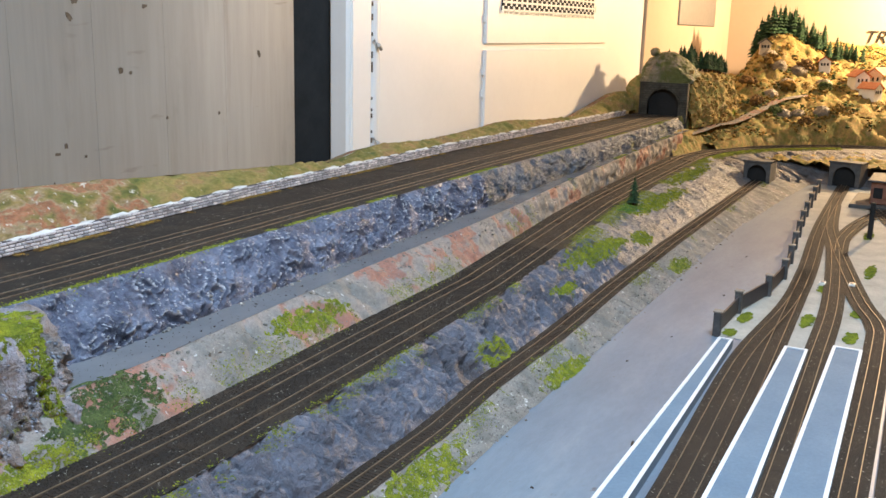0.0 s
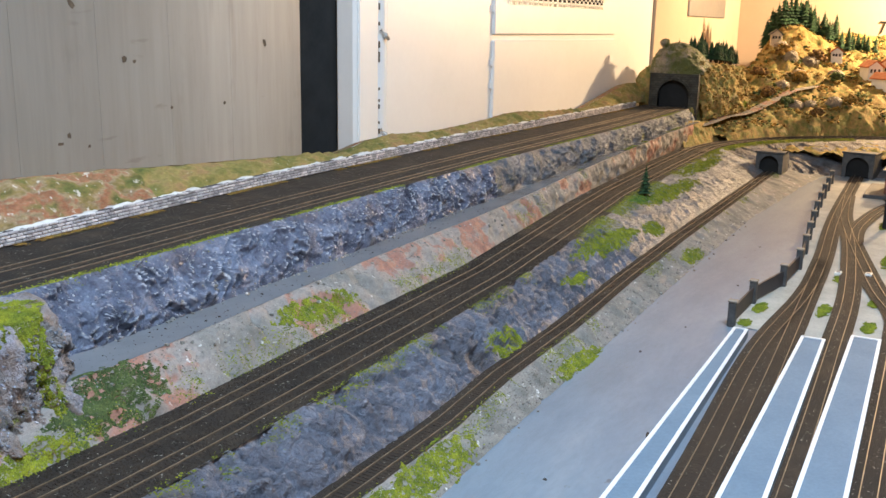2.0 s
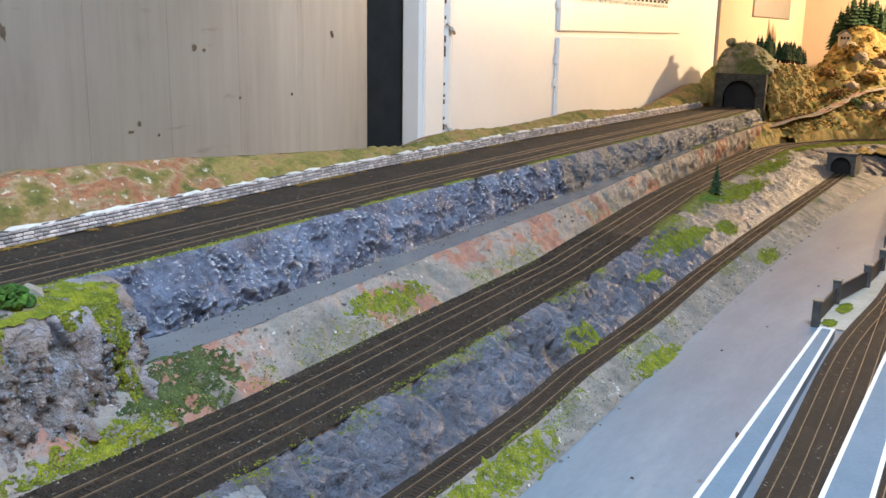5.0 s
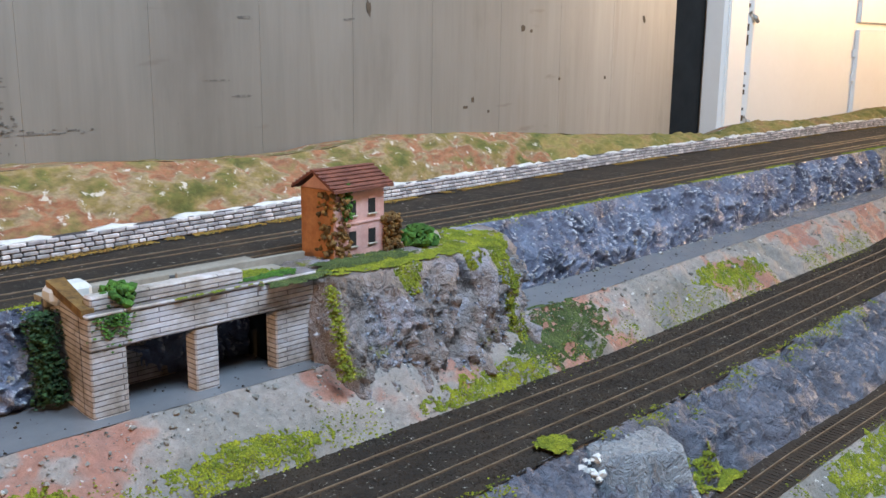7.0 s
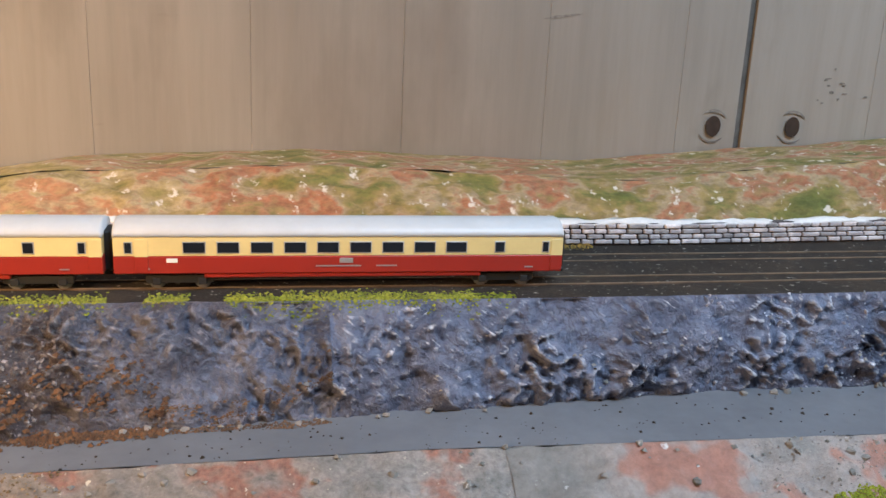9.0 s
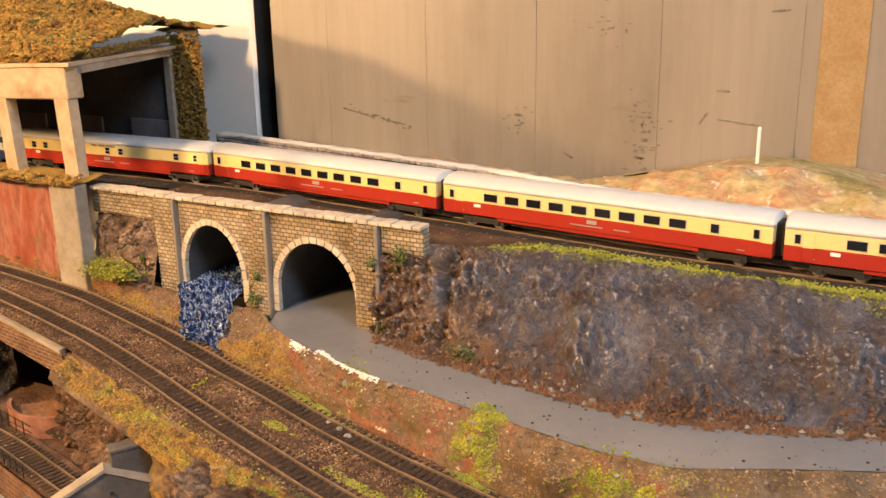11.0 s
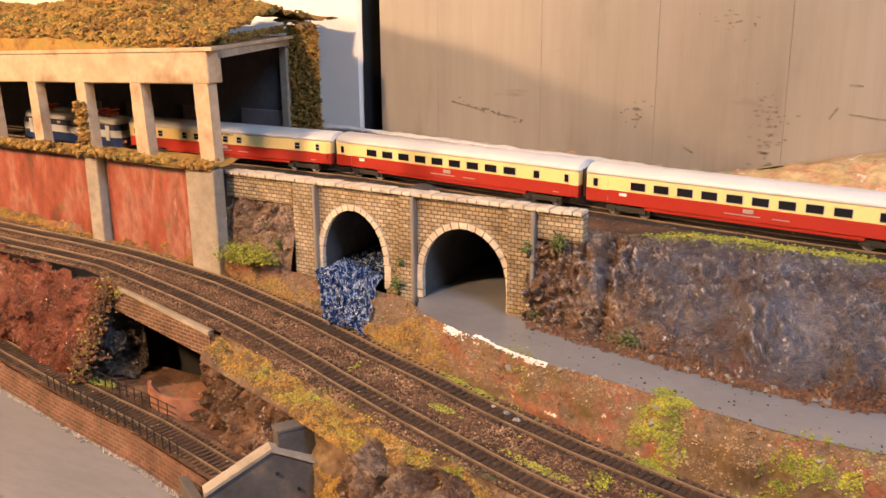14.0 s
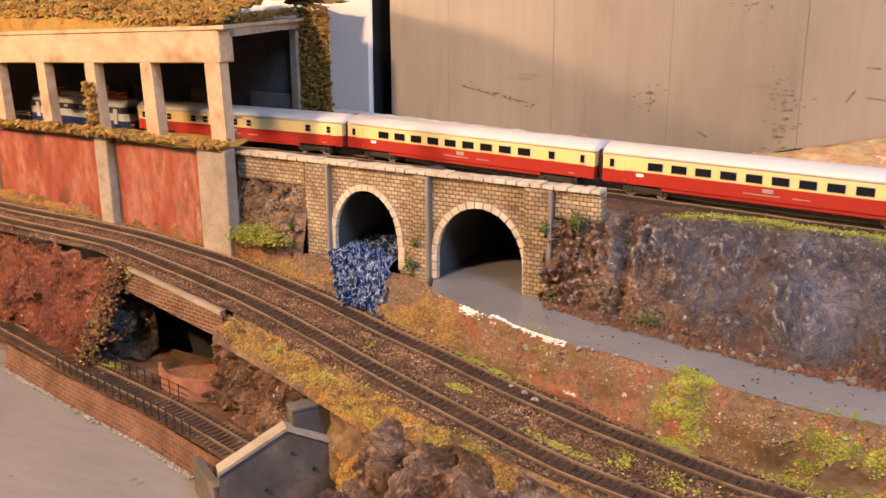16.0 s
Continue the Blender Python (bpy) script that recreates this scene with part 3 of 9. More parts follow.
def empty(name, label, category, at=(0, 0, 0), group="", kind=""):
    ob = tagged(new(name), label, category, group, kind)
    ob.empty_display_size = 0.02
    ob.location = at
    return ob


def tab(*pairs):
    xs, ys = zip(*pairs)
    return lambda x: float(np.interp(x, xs, ys))


def fbm(x, y, z, octaves=4):
    return noise.fractal(Vector((x, y, z)), 0.9, 2.1, octaves)


def facet(q):
    """Tilted facets, one to each cell."""
    p = noise.voronoi(q)[1][0]
    return max(-0.8, min(0.8, (q - p).dot(noise.cell_vector(p * 7.3 + Vector((0.37, 0.61, 0.13))) * 2 - Vector((1, 1, 1)))))


def crumple(x, y, z, f):
    """Broken, folded rock, about -1 to 1."""
    q = Vector((x, y, z)) * f
    q += 0.7 * noise.noise_vector(q * 0.55)
    a = 1 - 2.2 * abs(noise.noise(q * 0.8))
    c = 1 - 2.4 * abs(noise.noise(q * 4.6 + Vector((1, 9, 4))))
    return 0.32 * a + 0.75 * facet(q * 0.9) + 0.42 * facet(q * 2.1 + Vector((3, 1, 7))) + 0.12 * c - 0.2


def scabs(x, y, z):
    """Smeared plaster with scattered sharp folds, turning into broken stones beside the viaduct."""
    q = Vector((x, y, z))
    w = q + 0.012 * noise.noise_vector(q * 40)
    keep = max(0.0, min(1.0, 0.45 + 1.3 * noise.noise(q * 24)))
    folds = max(0.0, 1 - 3.6 * abs(noise.noise(w * 62))) * keep
    small = max(0.0, 1 - 3.0 * abs(noise.noise(w * 150 + Vector((4, 2, 9))))) * (0.35 + 0.65 * keep)
    h = 0.75 * fbm(x * 17, y * 17, z * 17, 2) + 0.34 * fbm(x * 58, y * 58, z * 58, 3) + 0.46 * folds + 0.30 * small + 0.14 * fbm(x * 260, y * 260, z * 260, 2)
    h += 0.30 * folds * max(0.0, min(1.0, (x + 0.5) / 0.3))
    stones = max(0.0, min(1.0, (-1.100 - x) / 0.02))
    h += stones * (0.55 * facet(w * 120) + 0.22 * fbm(x * 240, y * 240, z * 240, 2))
    cleft = x + 1.130 + 0.10 * (z - 0.97) + 0.006 * noise.noise(q * 70)
    return h - 1.0 * math.exp(-((cleft / 0.005) ** 2))


LAND = []


def strip(name, line_a, line_b, x0, x1, step, across, mat, label, category, rough=0.0, freq=30.0, profile=None, kind="structure", smooth=True, ridged=False):
    """A band of ground between two long lines (y, z as functions of x), roughened along its normal."""
    n = max(2, int(round((x1 - x0) / step)) + 1)
    g = Geo()
    v = []
    for i in range(n):
        x = x0 + (x1 - x0) * i / (n - 1)
        a, b = Vector((x, *line_a(x))), Vector((x, *line_b(x)))
        d = b - a
        out = Vector((0, -abs(d.z), abs(d.y))).normalized() if d.length > 1e-6 else Vector((0, 0, 1))
        for k in range(across + 1):
            s = k / across
            p = a.lerp(b, s)
            if profile:
                p += out * profile(s) * d.length
            if rough:
                hold = min(1.0, 6 * s, 6 * (1 - s)) ** 0.5 if 0 < s < 1 else 0.0
                h = fbm(p.x * freq, p.y * freq, p.z * freq, 5)
                if ridged == "scabs":
                    h = scabs(p.x, p.y, p.z)
                elif ridged:
                    h = crumple(p.x, p.y, p.z, freq) + 0.8 * fbm(p.x * 11, p.y * 11, p.z * 11, 2) + (0.09 + 0.08 * max(0.0, min(1.0, (-0.4 - p.x) / 0.2)) + 0.22 * max(0.0, min(1.0, (-1.04 - p.x) / 0.04))) * fbm(p.x * 290, p.y * 290, p.z * 290, 2)
                p += out * (h * rough * (0.25 + 0.75 * hold))
            v.append(p)
    f = [(i * (across + 1) + k, i * (across + 1) + k + 1, (i + 1) * (across + 1) + k + 1, (i + 1) * (across + 1) + k) for i in range(n - 1) for k in range(across)]
    g.add(v, f)
    if kind == "structure" and "hill_" not in name:
        LAND.append((v, f))
    ob = g.make(name, mat, None, "", smooth)
    return tagged(ob, label, category, "", kind)


# ---- the lie of the land: long lines in plan (x -> y) and height (x -> z) ----
TRACK_Y = tab((-2.6, 0.090), (-1.9, 0.072), (-1.75, 0.070), (-1.6, 0.077), (-1.45, 0.078), (-1.3, 0.061), (-1.15, 0.045), (-1.0, 0.028), (-0.8, 0.018), (-0.3, 0.004), (0.2, 0.0), (0.7, 0.008), (1.2, 0.026), (1.9, 0.040), (2.6, 0.042), (3.0, 0.050), (3.4, 0.068), (4.2, 0.07))
WALL_Y = tab((-2.6, 0.27), (-1.69, 0.262), (-1.46, 0.226), (-1.23, 0.186), (-1.1, 0.150), (-0.97, 0.130), (-0.6, 0.105), (-0.16, 0.090), (0.2, 0.100), (0.74, 0.150), (1.22, 0.185), (2.0, 0.205), (3.4, 0.195))
RIDGE_Z = tab((-1.7, 1.0), (-1.22, 1.003), (-1.16, 1.003), (-1.1, 1.014), (-1.03, 1.031), (-0.973, 1.044), (-0.916, 1.046), (-0.86, 1.040), (-0.81, 1.031), (-0.74, 1.028), (-0.66, 1.042), (-0.45, 1.050), (-0.174, 1.040), (-0.036, 1.052), (0.051, 1.057), (0.109, 1.062), (0.173, 1.068), (0.245, 1.070), (0.33, 1.068), (0.42, 1.061), (0.519, 1.058), (0.6, 1.060), (0.7, 1.069), (0.85, 1.064), (1.0, 1.054), (1.12, 1.044), (1.25, 1.036), (1.41, 1.026), (1.55, 1.016), (1.67, 1.030), (1.76, 1.034), (1.93, 1.024), (2.1, 1.026), (2.4, 1.038), (2.85, 1.010), (3.05, 1.036), (3.3, 1.075))
FOOT_Y = tab((-1.22, -0.088), (-1.12, -0.110), (-1.0, -0.132), (-0.934, -0.136), (-0.86, -0.115), (-0.79, -0.09), (-0.7, -0.077), (-0.226, -0.052), (-0.04, -0.050), (0.118, -0.052), (0.3, -0.056), (0.623, -0.074), (0.911, -0.066), (1.12, -0.058), (1.5, -0.034), (2.1, -0.018), (2.9, 0.0), (3.4, 0.0))
ROAD_Y = tab((-1.24, -0.138), (-1.185, -0.158), (-1.15, -0.166), (-1.1, -0.172), (-0.97, -0.198), (-0.91, -0.198), (-0.844, -0.166), (-0.78, -0.139), (-0.666, -0.115), (-0.4, -0.112), (-0.1, -0.123), (0.0, -0.116), (0.093, -0.123), (0.4, -0.122), (0.615, -0.130), (0.69, -0.129), (0.918, -0.112), (1.2, -0.095), (1.52, -0.084), (2.04, -0.05), (2.9, -0.022), (3.4, -0.02))
ROAD_Z = tab((-1.3, 0.934), (1.8, 0.934), (2.9, 0.955), (3.4, 0.96))
MID_UP_Y = tab((-2.4, -0.14), (-1.84, -0.116), (-1.69, -0.100), (-1.505, -0.101), (-1.38, -0.120), (-1.29, -0.141), (-1.24, -0.152), (-1.18, -0.170), (-1.08, -0.192), (-1.0, -0.212), (-0.7, -0.222), (-0.4, -0.20), (0.03, -0.177), (0.65, -0.181), (0.98, -0.163), (1.33, -0.150), (1.6, -0.118), (1.94, -0.078), (2.17, -0.058), (2.42, -0.043), (2.71, -0.026), (3.05, -0.012))
MID_LO_Y = tab((-2.4, -0.22), (-1.74, -0.193), (-1.62, -0.180), (-1.43, -0.207), (-1.32, -0.232), (-1.23, -0.258), (-1.13, -0.28), (-1.0, -0.303), (-0.5, -0.31), (0.0, -0.30), (0.62, -0.292), (0.76, -0.288), (1.02, -0.277), (1.3, -0.262), (1.77, -0.215), (2.14, -0.172), (2.41, -0.158), (2.67, -0.146), (3.04, -0.134))
MID_Z = tab((-2.4, 0.962), (-1.9, 0.956), (-1.6, 0.938), (-1.45, 0.923), (-1.3, 0.907), (-1.1, 0.892), (-0.9, 0.888), (3.4, 0.888))
LOW_Y = tab((-2.3, -0.10), (-1.9, -0.155), (-1.775, -0.183), (-1.6, -0.222), (-1.467, -0.246), (-1.356, -0.275), (-1.0, -0.36), (-0.5, -0.405), (0.0, -0.395), (0.66, -0.370), (0.88, -0.369), (1.04, -0.357), (1.29, -0.353), (1.6, -0.336), (2.0, -0.323), (2.81, -0.308), (3.3, -0.30))
LOW_Z, YARD_Z, BOARD_Y = 0.838, 0.812, 0.30
YARD_Y = tab((-2.3, -0.19), (-1.725, -0.245), (-1.506, -0.304), (-1.396, -0.335), (-1.0, -0.42), (0.7, -0.430), (0.9, -0.420), (1.15, -0.412), (1.66, -0.398), (2.4, -0.385), (3.0, -0.41), (3.4, -0.44))
CREST_Y = lambda x: TRACK_Y(x) - 0.038

# ---- the room that holds the layout ----
RX0, RX1, RY0, RZ1 = -4.0, 5.2, -3.5, 2.7


def shell(name, label, mat, *boxes):
    g = Geo()
    for b in boxes:
        g.box(*b)
    return tagged(g.make(name, mat), label, name.split("_")[0], "", "structure")


shell("floor", "grey floor of the hobby room", "room_floor", (RX0, RX1, RY0, 0.6, -0.1, 0.0))
shell("ceiling", "dim ceiling of the hobby room with a roof window", "room_dim", (RX0, -0.5, RY0, 0.6, RZ1, RZ1 + 0.1), (1.5, RX1, RY0, 0.6, RZ1, RZ1 + 0.1), (-0.5, 1.5, RY0, -1.5, RZ1, RZ1 + 0.1), (-0.5, 1.5, -0.5, 0.6, RZ1, RZ1 + 0.1))
shell("wall_north", "cream wall behind the layout", "room_wall", (RX0, RX1, 0.42, 0.55, 0.0, RZ1))
shell("wall_west", "dim end wall", "room_dim", (RX0 - 0.12, RX0, RY0, 0.55, 0.0, RZ1))
shell("wall_east", "cream end wall beyond the mountains", "room_wall", (RX1, RX1 + 0.12, RY0, 0.55, 0.0, RZ1))
shell("wall_south", "dim wall facing the layout", "room_dim", (RX0, RX1, RY0 - 0.12, RY0, 0, RZ1))


def window_unit():
    ob = empty("window_1", "white framed roof window letting in daylight", "window", (0.5, -1.0, RZ1), "", "structure")
    for x in (-1.0, 0.0, 1.0):
        Geo().block(x - 0.025, x + 0.025, -0.5, 0.5, 0.02, 0.08, 0.004).make("mullion", "white_paint", ob)
    for y in (-0.5, 0.45):
        Geo().block(-1.02, 1.02, y, y + 0.05, 0.015, 0.085, 0.004).make("window_rail", "white_paint", ob)
    return ob


window_unit()

# plywood double panel behind the track, with its upright joints
PANEL = (-1.588, 1.500)
for k, (a, b) in enumerate(((PANEL[0], -0.004), (0.004, PANEL[1]))):
    d = empty("plywood_panel", "pale plywood panel with scuffs, standing behind the track", "panel", ((a + b) / 2, BOARD_Y, 0.7), "plywood panels behind the track")
    seams = [a + 0.088 + 0.143 * j for j in range(11)] if k == 0 else [0.148 + 0.1445 * j for j in range(9)]
    seams = [a] + [q for q in seams if a + 0.05 < q < b - 0.05] + [b]
    for u0, u1 in zip(seams, seams[1:]):
        Geo().block(u0 - (a + b) / 2 + 0.0001, u1 - (a + b) / 2 - 0.0001, 0.0, 0.02, 0.0, 1.3, 0.00025).make("plank", "board", d)
    # a round finger hole beside the joint, with worn crescents over and under it
    hx = (-0.030 if k == 0 else 0.060) - (a + b) / 2
    for t0, t1, wide in ((0.55, 2.3, 0.0034), (3.7, 5.5, 0.0018)):
        g = Geo()
        arc = [t0 + (t1 - t0) * j / 12 for j in range(13)]
        thick = [wide * math.sin(math.pi * (0.06 + 0.88 * j / 12)) for j in range(13)]
        ring = [Vector((hx + 0.0165 * math.cos(t), -0.0012, 0.365 + 0.0175 * math.sin(t))) for t in arc]
        ring += [Vector((hx + (0.0165 - w) * math.cos(t), -0.0012, 0.365 + (0.0175 - w) * math.sin(t))) for t, w in zip(arc[::-1], thick[::-1])]
        g.prism(ring, (0, 0.0009, 0))
        g.make("worn_crescent", "scuff", d)
    g = Geo()
    ring = [Vector((hx + 0.0082 * math.cos(t), -0.0024, 0.365 + 0.0108 * math.sin(t))) for t in (2 * math.pi * j / 18 for j in range(18))]
    g.prism(ring, (0, 0.0009, 0))
    g.make("finger_hole", "hole_brown", d)
# the strip that closes the joint between the two panels
g = Geo().block(-0.0042, 0.0042, BOARD_Y + 0.004, BOARD_Y + 0.018, 0.7, 2.0, 0.001)
tagged(g.make("joint_strip", "joint_grey"), "dull grey strip in the joint between the plywood panels", "strip", "", "structure")

# gaps at both ends, their shade put in as black sheets, then white posts
shell("wall_recess_east", "black sheet for the shade in the gap between the plywood and the white post", "black", (1.505, 1.70, 0.353, 0.366, 0.7, 2.2))
shell("wall_recess_west", "black sheet for the shade in the gap between the plywood and the white post", "black", (-1.64, -1.58, 0.345, 0.36, 0.7, 2.2), (-1.6176, -1.6165, 0.303, 0.346, 0.7, 2.2))


def white_post(x0, x1, label, chipped=False):
    ob = empty("white_post", label, "post", ((x0 + x1) / 2, 0.3, 0.0), "white posts")
    w = (x1 - x0) / 2
    Geo().block(-w, w, 0.0, 0.05, 0.6, 2.4, 0.006).make("post_face", "white_paint", ob)
    Geo().block(-w + 0.012, -w + 0.022, -0.004, 0.001, 0.6, 2.4, 0.001).make("seam_strip", "white_paint", ob)
    if chipped:
        # rounded folded edge beside the door, its seam chipped through the paint
        ring = [Vector((w + 0.024 + 0.019 * math.cos(t), 0.020 - 0.019 * math.sin(t), 0.6)) for t in (math.pi * k / 10 for k in range(11))]
        Geo().prism(ring, (0, 0, 1.8)).make("folded_edge", "white_paint", ob, "rounded sheet-metal edge", False)
        for z, h in ((1.03, 0.012), (1.052, 0.006), (1.085, 0.010), (1.10, 0.006), (1.125, 0.006), (1.185, 0.022), (1.215, 0.014), (1.262, 0.008), (1.295, 0.014), (1.325, 0.010)):
            Geo().block(w - 0.0035, w + 0.0012, -0.0012, 0.001, z, z + h, 0.0004).make("paint_chip", "knot", ob, "dark chip in the white paint")
        for z in (1.024, 1.238):
            Geo().tube([Vector((w + 0.008, 0.002, z + 0.016)), Vector((w + 0.016, -0.006, z + 0.004)), Vector((w + 0.030, -0.004, z - 0.004))], [0.004, 0.0055, 0.004], 8).make("hinge_tab", "frame_grey", ob, "bent grey hinge tab")
    return ob


white_post(1.684, 1.777, "white painted metal door post with chipped edge", True)
white_post(-2.9, -1.618, "white painted panel behind the rock gallery")


def metal_door():
    ob = empty("metal_door", "white sheet-metal door with a perforated vent panel", "door", (0, 0.3, 0.0))
    Geo().block(1.822, 3.75, 0.012, 0.05, 0.6, 2.4, 0.004).make("door_sheet", "white_paint", ob)
    Geo().block(2.345, 3.30, 0.004, 0.016, 1.243, 1.75, 0.003).make("upper_panel", "white_paint", ob)
    Geo().block(2.345, 3.30, 0.004, 0.016, 0.7, 1.228, 0.003).make("lower_panel", "white_paint", ob)
    for z in (1.10, 1.16, 1.30):
        Geo().block(2.3375, 2.3415, 0.004, 0.014, z, z + 0.02, 0.0015).make("hinge", "white_paint", ob)
    for u0, u1, z0 in ((2.43, 3.15, 1.335),):
        Geo().block(u0, u1, 0.0, 0.006, z0, z0 + 0.22, 0.001).make("vent_backing", "black", ob, "dark vent opening")
        g = Geo()
        cols, rows, cw, ch = 20, 9, (u1 - u0) / 20, 0.022
        for r in range(rows + 1):
            for c in range(cols + 1):
                x, z = u0 + (c + 0.5 * (r % 2)) * cw, z0 + r * ch
                g.block(x - cw * 0.13, x + cw * 0.13, -0.002, 0.0002, z - ch * 0.5, z + ch * 0.5, 0.0005)
            g.block(u0, u1, -0.002, 0.0002, z0 + r * ch - 0.003, z0 + r * ch + 0.003, 0.0005)
        g.make("vent_mesh", "white_paint", ob, "white perforated mesh")
    return ob


metal_door()
g = Geo().box(3.75, 5.2, 0.30, 0.42, 0.0, RZ1)
tagged(g.make("wall_north_east", "room_wall"), "cream wall behind the mountain scenery", "wall", "", "structure")
g = Geo().block(4.20, 4.85, 0.292, 0.302, 1.32, 1.55, 0.003)
tagged(g.make("wall_grille", "metal_grey"), "grey ventilation grille on the cream wall", "grille")

# ---- terrain bands ----
strip("hill_back", lambda x: (BOARD_Y - 0.004, RIDGE_Z(x) - 0.012), lambda x: (min(WALL_Y(x) + 0.06, 0.262), RIDGE_Z(x)), -1.5, 3.4, 0.012, 4, "hill", "scatter-covered hill crest behind the track", "hill", 0.006, 18)
for nm, xa, xb, mt in (("hill_front", -1.5, 1.0, "hill"), ("hill_front_east", 1.0, 3.4, "hill_green")):
    strip(nm, lambda x: (min(WALL_Y(x) + 0.06, 0.262), RIDGE_Z(x)), lambda x: (WALL_Y(x) + 0.006, 1.012), xa, xb, 0.008, 12, mt, "hillside of pink, straw and green scatter", "hill", 0.008, 40, lambda s: 0.10 * math.sin(math.pi * s))
strip("track_bed_upper", lambda x: (WALL_Y(x) + 0.012, 0.9990), lambda x: (CREST_Y(x), 0.9985), -2.6, 3.5, 0.012, 10, "ballast", "dark ballast bed of the upper double track", "track bed", 0.0012, 160)
CLIFF_Y = lambda x: CREST_Y(x) if x > -1.04 else min(CREST_Y(x), tab((-1.6, -0.072), (-1.195, -0.072), (-1.152, -0.064), (-1.12, -0.030), (-1.08, -0.008), (-1.04, -0.006))(x))
CLIFF_Z = tab((-1.196, 1.012), (-1.152, 1.010), (-1.11, 1.0))
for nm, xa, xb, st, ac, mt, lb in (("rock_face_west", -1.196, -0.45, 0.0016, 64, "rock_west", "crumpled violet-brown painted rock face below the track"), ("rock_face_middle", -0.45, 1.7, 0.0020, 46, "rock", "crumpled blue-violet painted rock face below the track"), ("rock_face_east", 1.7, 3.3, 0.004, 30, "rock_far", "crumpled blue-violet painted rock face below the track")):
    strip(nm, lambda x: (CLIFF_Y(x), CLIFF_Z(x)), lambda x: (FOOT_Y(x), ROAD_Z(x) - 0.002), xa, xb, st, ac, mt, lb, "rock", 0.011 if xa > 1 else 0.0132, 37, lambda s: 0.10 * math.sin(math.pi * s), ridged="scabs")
strip("viaduct_shoulder", lambda x: (CREST_Y(x) + 0.012, 0.9995), lambda x: (CLIFF_Y(x), 0.9995), -1.53, -1.02, 0.008, 6, "ballast_brown", "brown earth shoulder between viaduct parapet and track", "slope", 0.002, 90)
strip("road_upper", lambda x: (FOOT_Y(x) + 0.02, ROAD_Z(x)), lambda x: (ROAD_Y(x), ROAD_Z(x)), -1.215, 3.3, 0.012, 4, "road", "smooth grey path along the foot of the rock", "road", 0.0006, 20)
SOIL_SPLIT = -0.35
strip("soil_slope_east", lambda x: (ROAD_Y(x) - 0.0005, ROAD_Z(x) - 0.0002), lambda x: (MID_UP_Y(x), MID_Z(x)), SOIL_SPLIT, 3.2, 0.006, 12, "soil", "pink and grey plaster soil slope with moss", "slope", 0.007, 45, lambda s: 0.05 * math.sin(math.pi * s))
FOOT2_Y = tab((-2.4, -0.105), (-1.52, -0.098), (-1.42, -0.092), (-1.31, -0.094), (-1.27, -0.124), (-1.24, -0.138), (-1.185, -0.157))
FOOT2_Z = tab((-2.4, 0.962), (-1.7, 0.957), (-1.5, 0.948), (-1.4, 0.938), (-1.3, 0.936), (-1.18, 0.935))
strip("soil_slope_west", lambda x: (ROAD_Y(x) - 0.0005 if x > -1.19 else FOOT2_Y(x), ROAD_Z(x) - 0.0002 if x > -1.19 else FOOT2_Z(x)), lambda x: (MID_UP_Y(x), MID_Z(x)), -2.4, SOIL_SPLIT, 0.006, 12, "soil_orange", "ochre and orange plaster soil slope with moss", "slope", 0.006, 45, lambda s: 0.04 * math.sin(math.pi * s))
strip("track_bed_middle_east", lambda x: (MID_UP_Y(x), MID_Z(x) + 0.0016), lambda x: (MID_LO_Y(x), MID_Z(x) + 0.0016), SOIL_SPLIT, 3.2, 0.010, 10, "ballast", "dark ballast bed of the middle double track", "track bed", 0.0012, 160)
strip("track_bed_middle_west", lambda x: (MID_UP_Y(x), MID_Z(x) + 0.0006), lambda x: (MID_LO_Y(x), MID_Z(x) + 0.0006), -2.4, SOIL_SPLIT, 0.010, 10, "ballast_brown", "rust-brown ballast bed of the middle double track", "track bed", 0.0012, 160)
for nm, xa, xb, st, mt in (("rock_slope_lower", -0.95, 1.75, 0.0028, "rock_lower"), ("rock_slope_lower_east", 1.75, 3.15, 0.005, "rock_far")):
    strip(nm, lambda x: (MID_LO_Y(x) + 0.002, MID_Z(x) + 0.0022), lambda x: (LOW_Y(x) + 0.020, LOW_Z), xa, xb, st, 36, mt, "grey-violet rock slope between two tracks", "rock", 0.012 if xa < 1 else 0.006, 38, lambda s: 0.05 * math.sin(math.pi * s), ridged=True)
strip("track_bed_lower", lambda x: (LOW_Y(x) + 0.021, LOW_Z + 0.0013), lambda x: (LOW_Y(x) - 0.019, LOW_Z + 0.0013), -0.99, 3.3, 0.012, 6, "ballast", "dark ballast bed of the single lower track", "track bed", 0.001, 160)
strip("track_bed_lower_west", lambda x: (LOW_Y(x) + 0.021, LOW_Z + 0.0008), lambda x: (LOW_Y(x) - 0.019, LOW_Z + 0.0008), -2.3, -1.326, 0.012, 6, "ballast_brown", "rust-brown ballast bed of the single lower track", "track bed", 0.001, 160)
strip("gravel_slope", lambda x: (LOW_Y(x) - 0.018, LOW_Z), lambda x: (YARD_Y(x), YARD_Z), -1.2, 3.3, 0.008, 8, "gravel", "pale gravel slope beside the yard road", "slope", 0.006, 50)
shell("base_cabinet", "plain dark cabinet carrying the layout", "room_dim", (RX0 + 0.45, 4.38, -1.27, 0.28, 0.0, 0.78), (4.38, 5.19, -1.27, 0.28, 0.0, 0.78))
g = Geo().box(RX0 + 0.4, 4.4, -1.30, -0.19, YARD_Z - 0.032, YARD_Z)
tagged(g.make("yard_ground", "yard"), "smooth blue-grey painted yard ground", "ground", "", "structure")


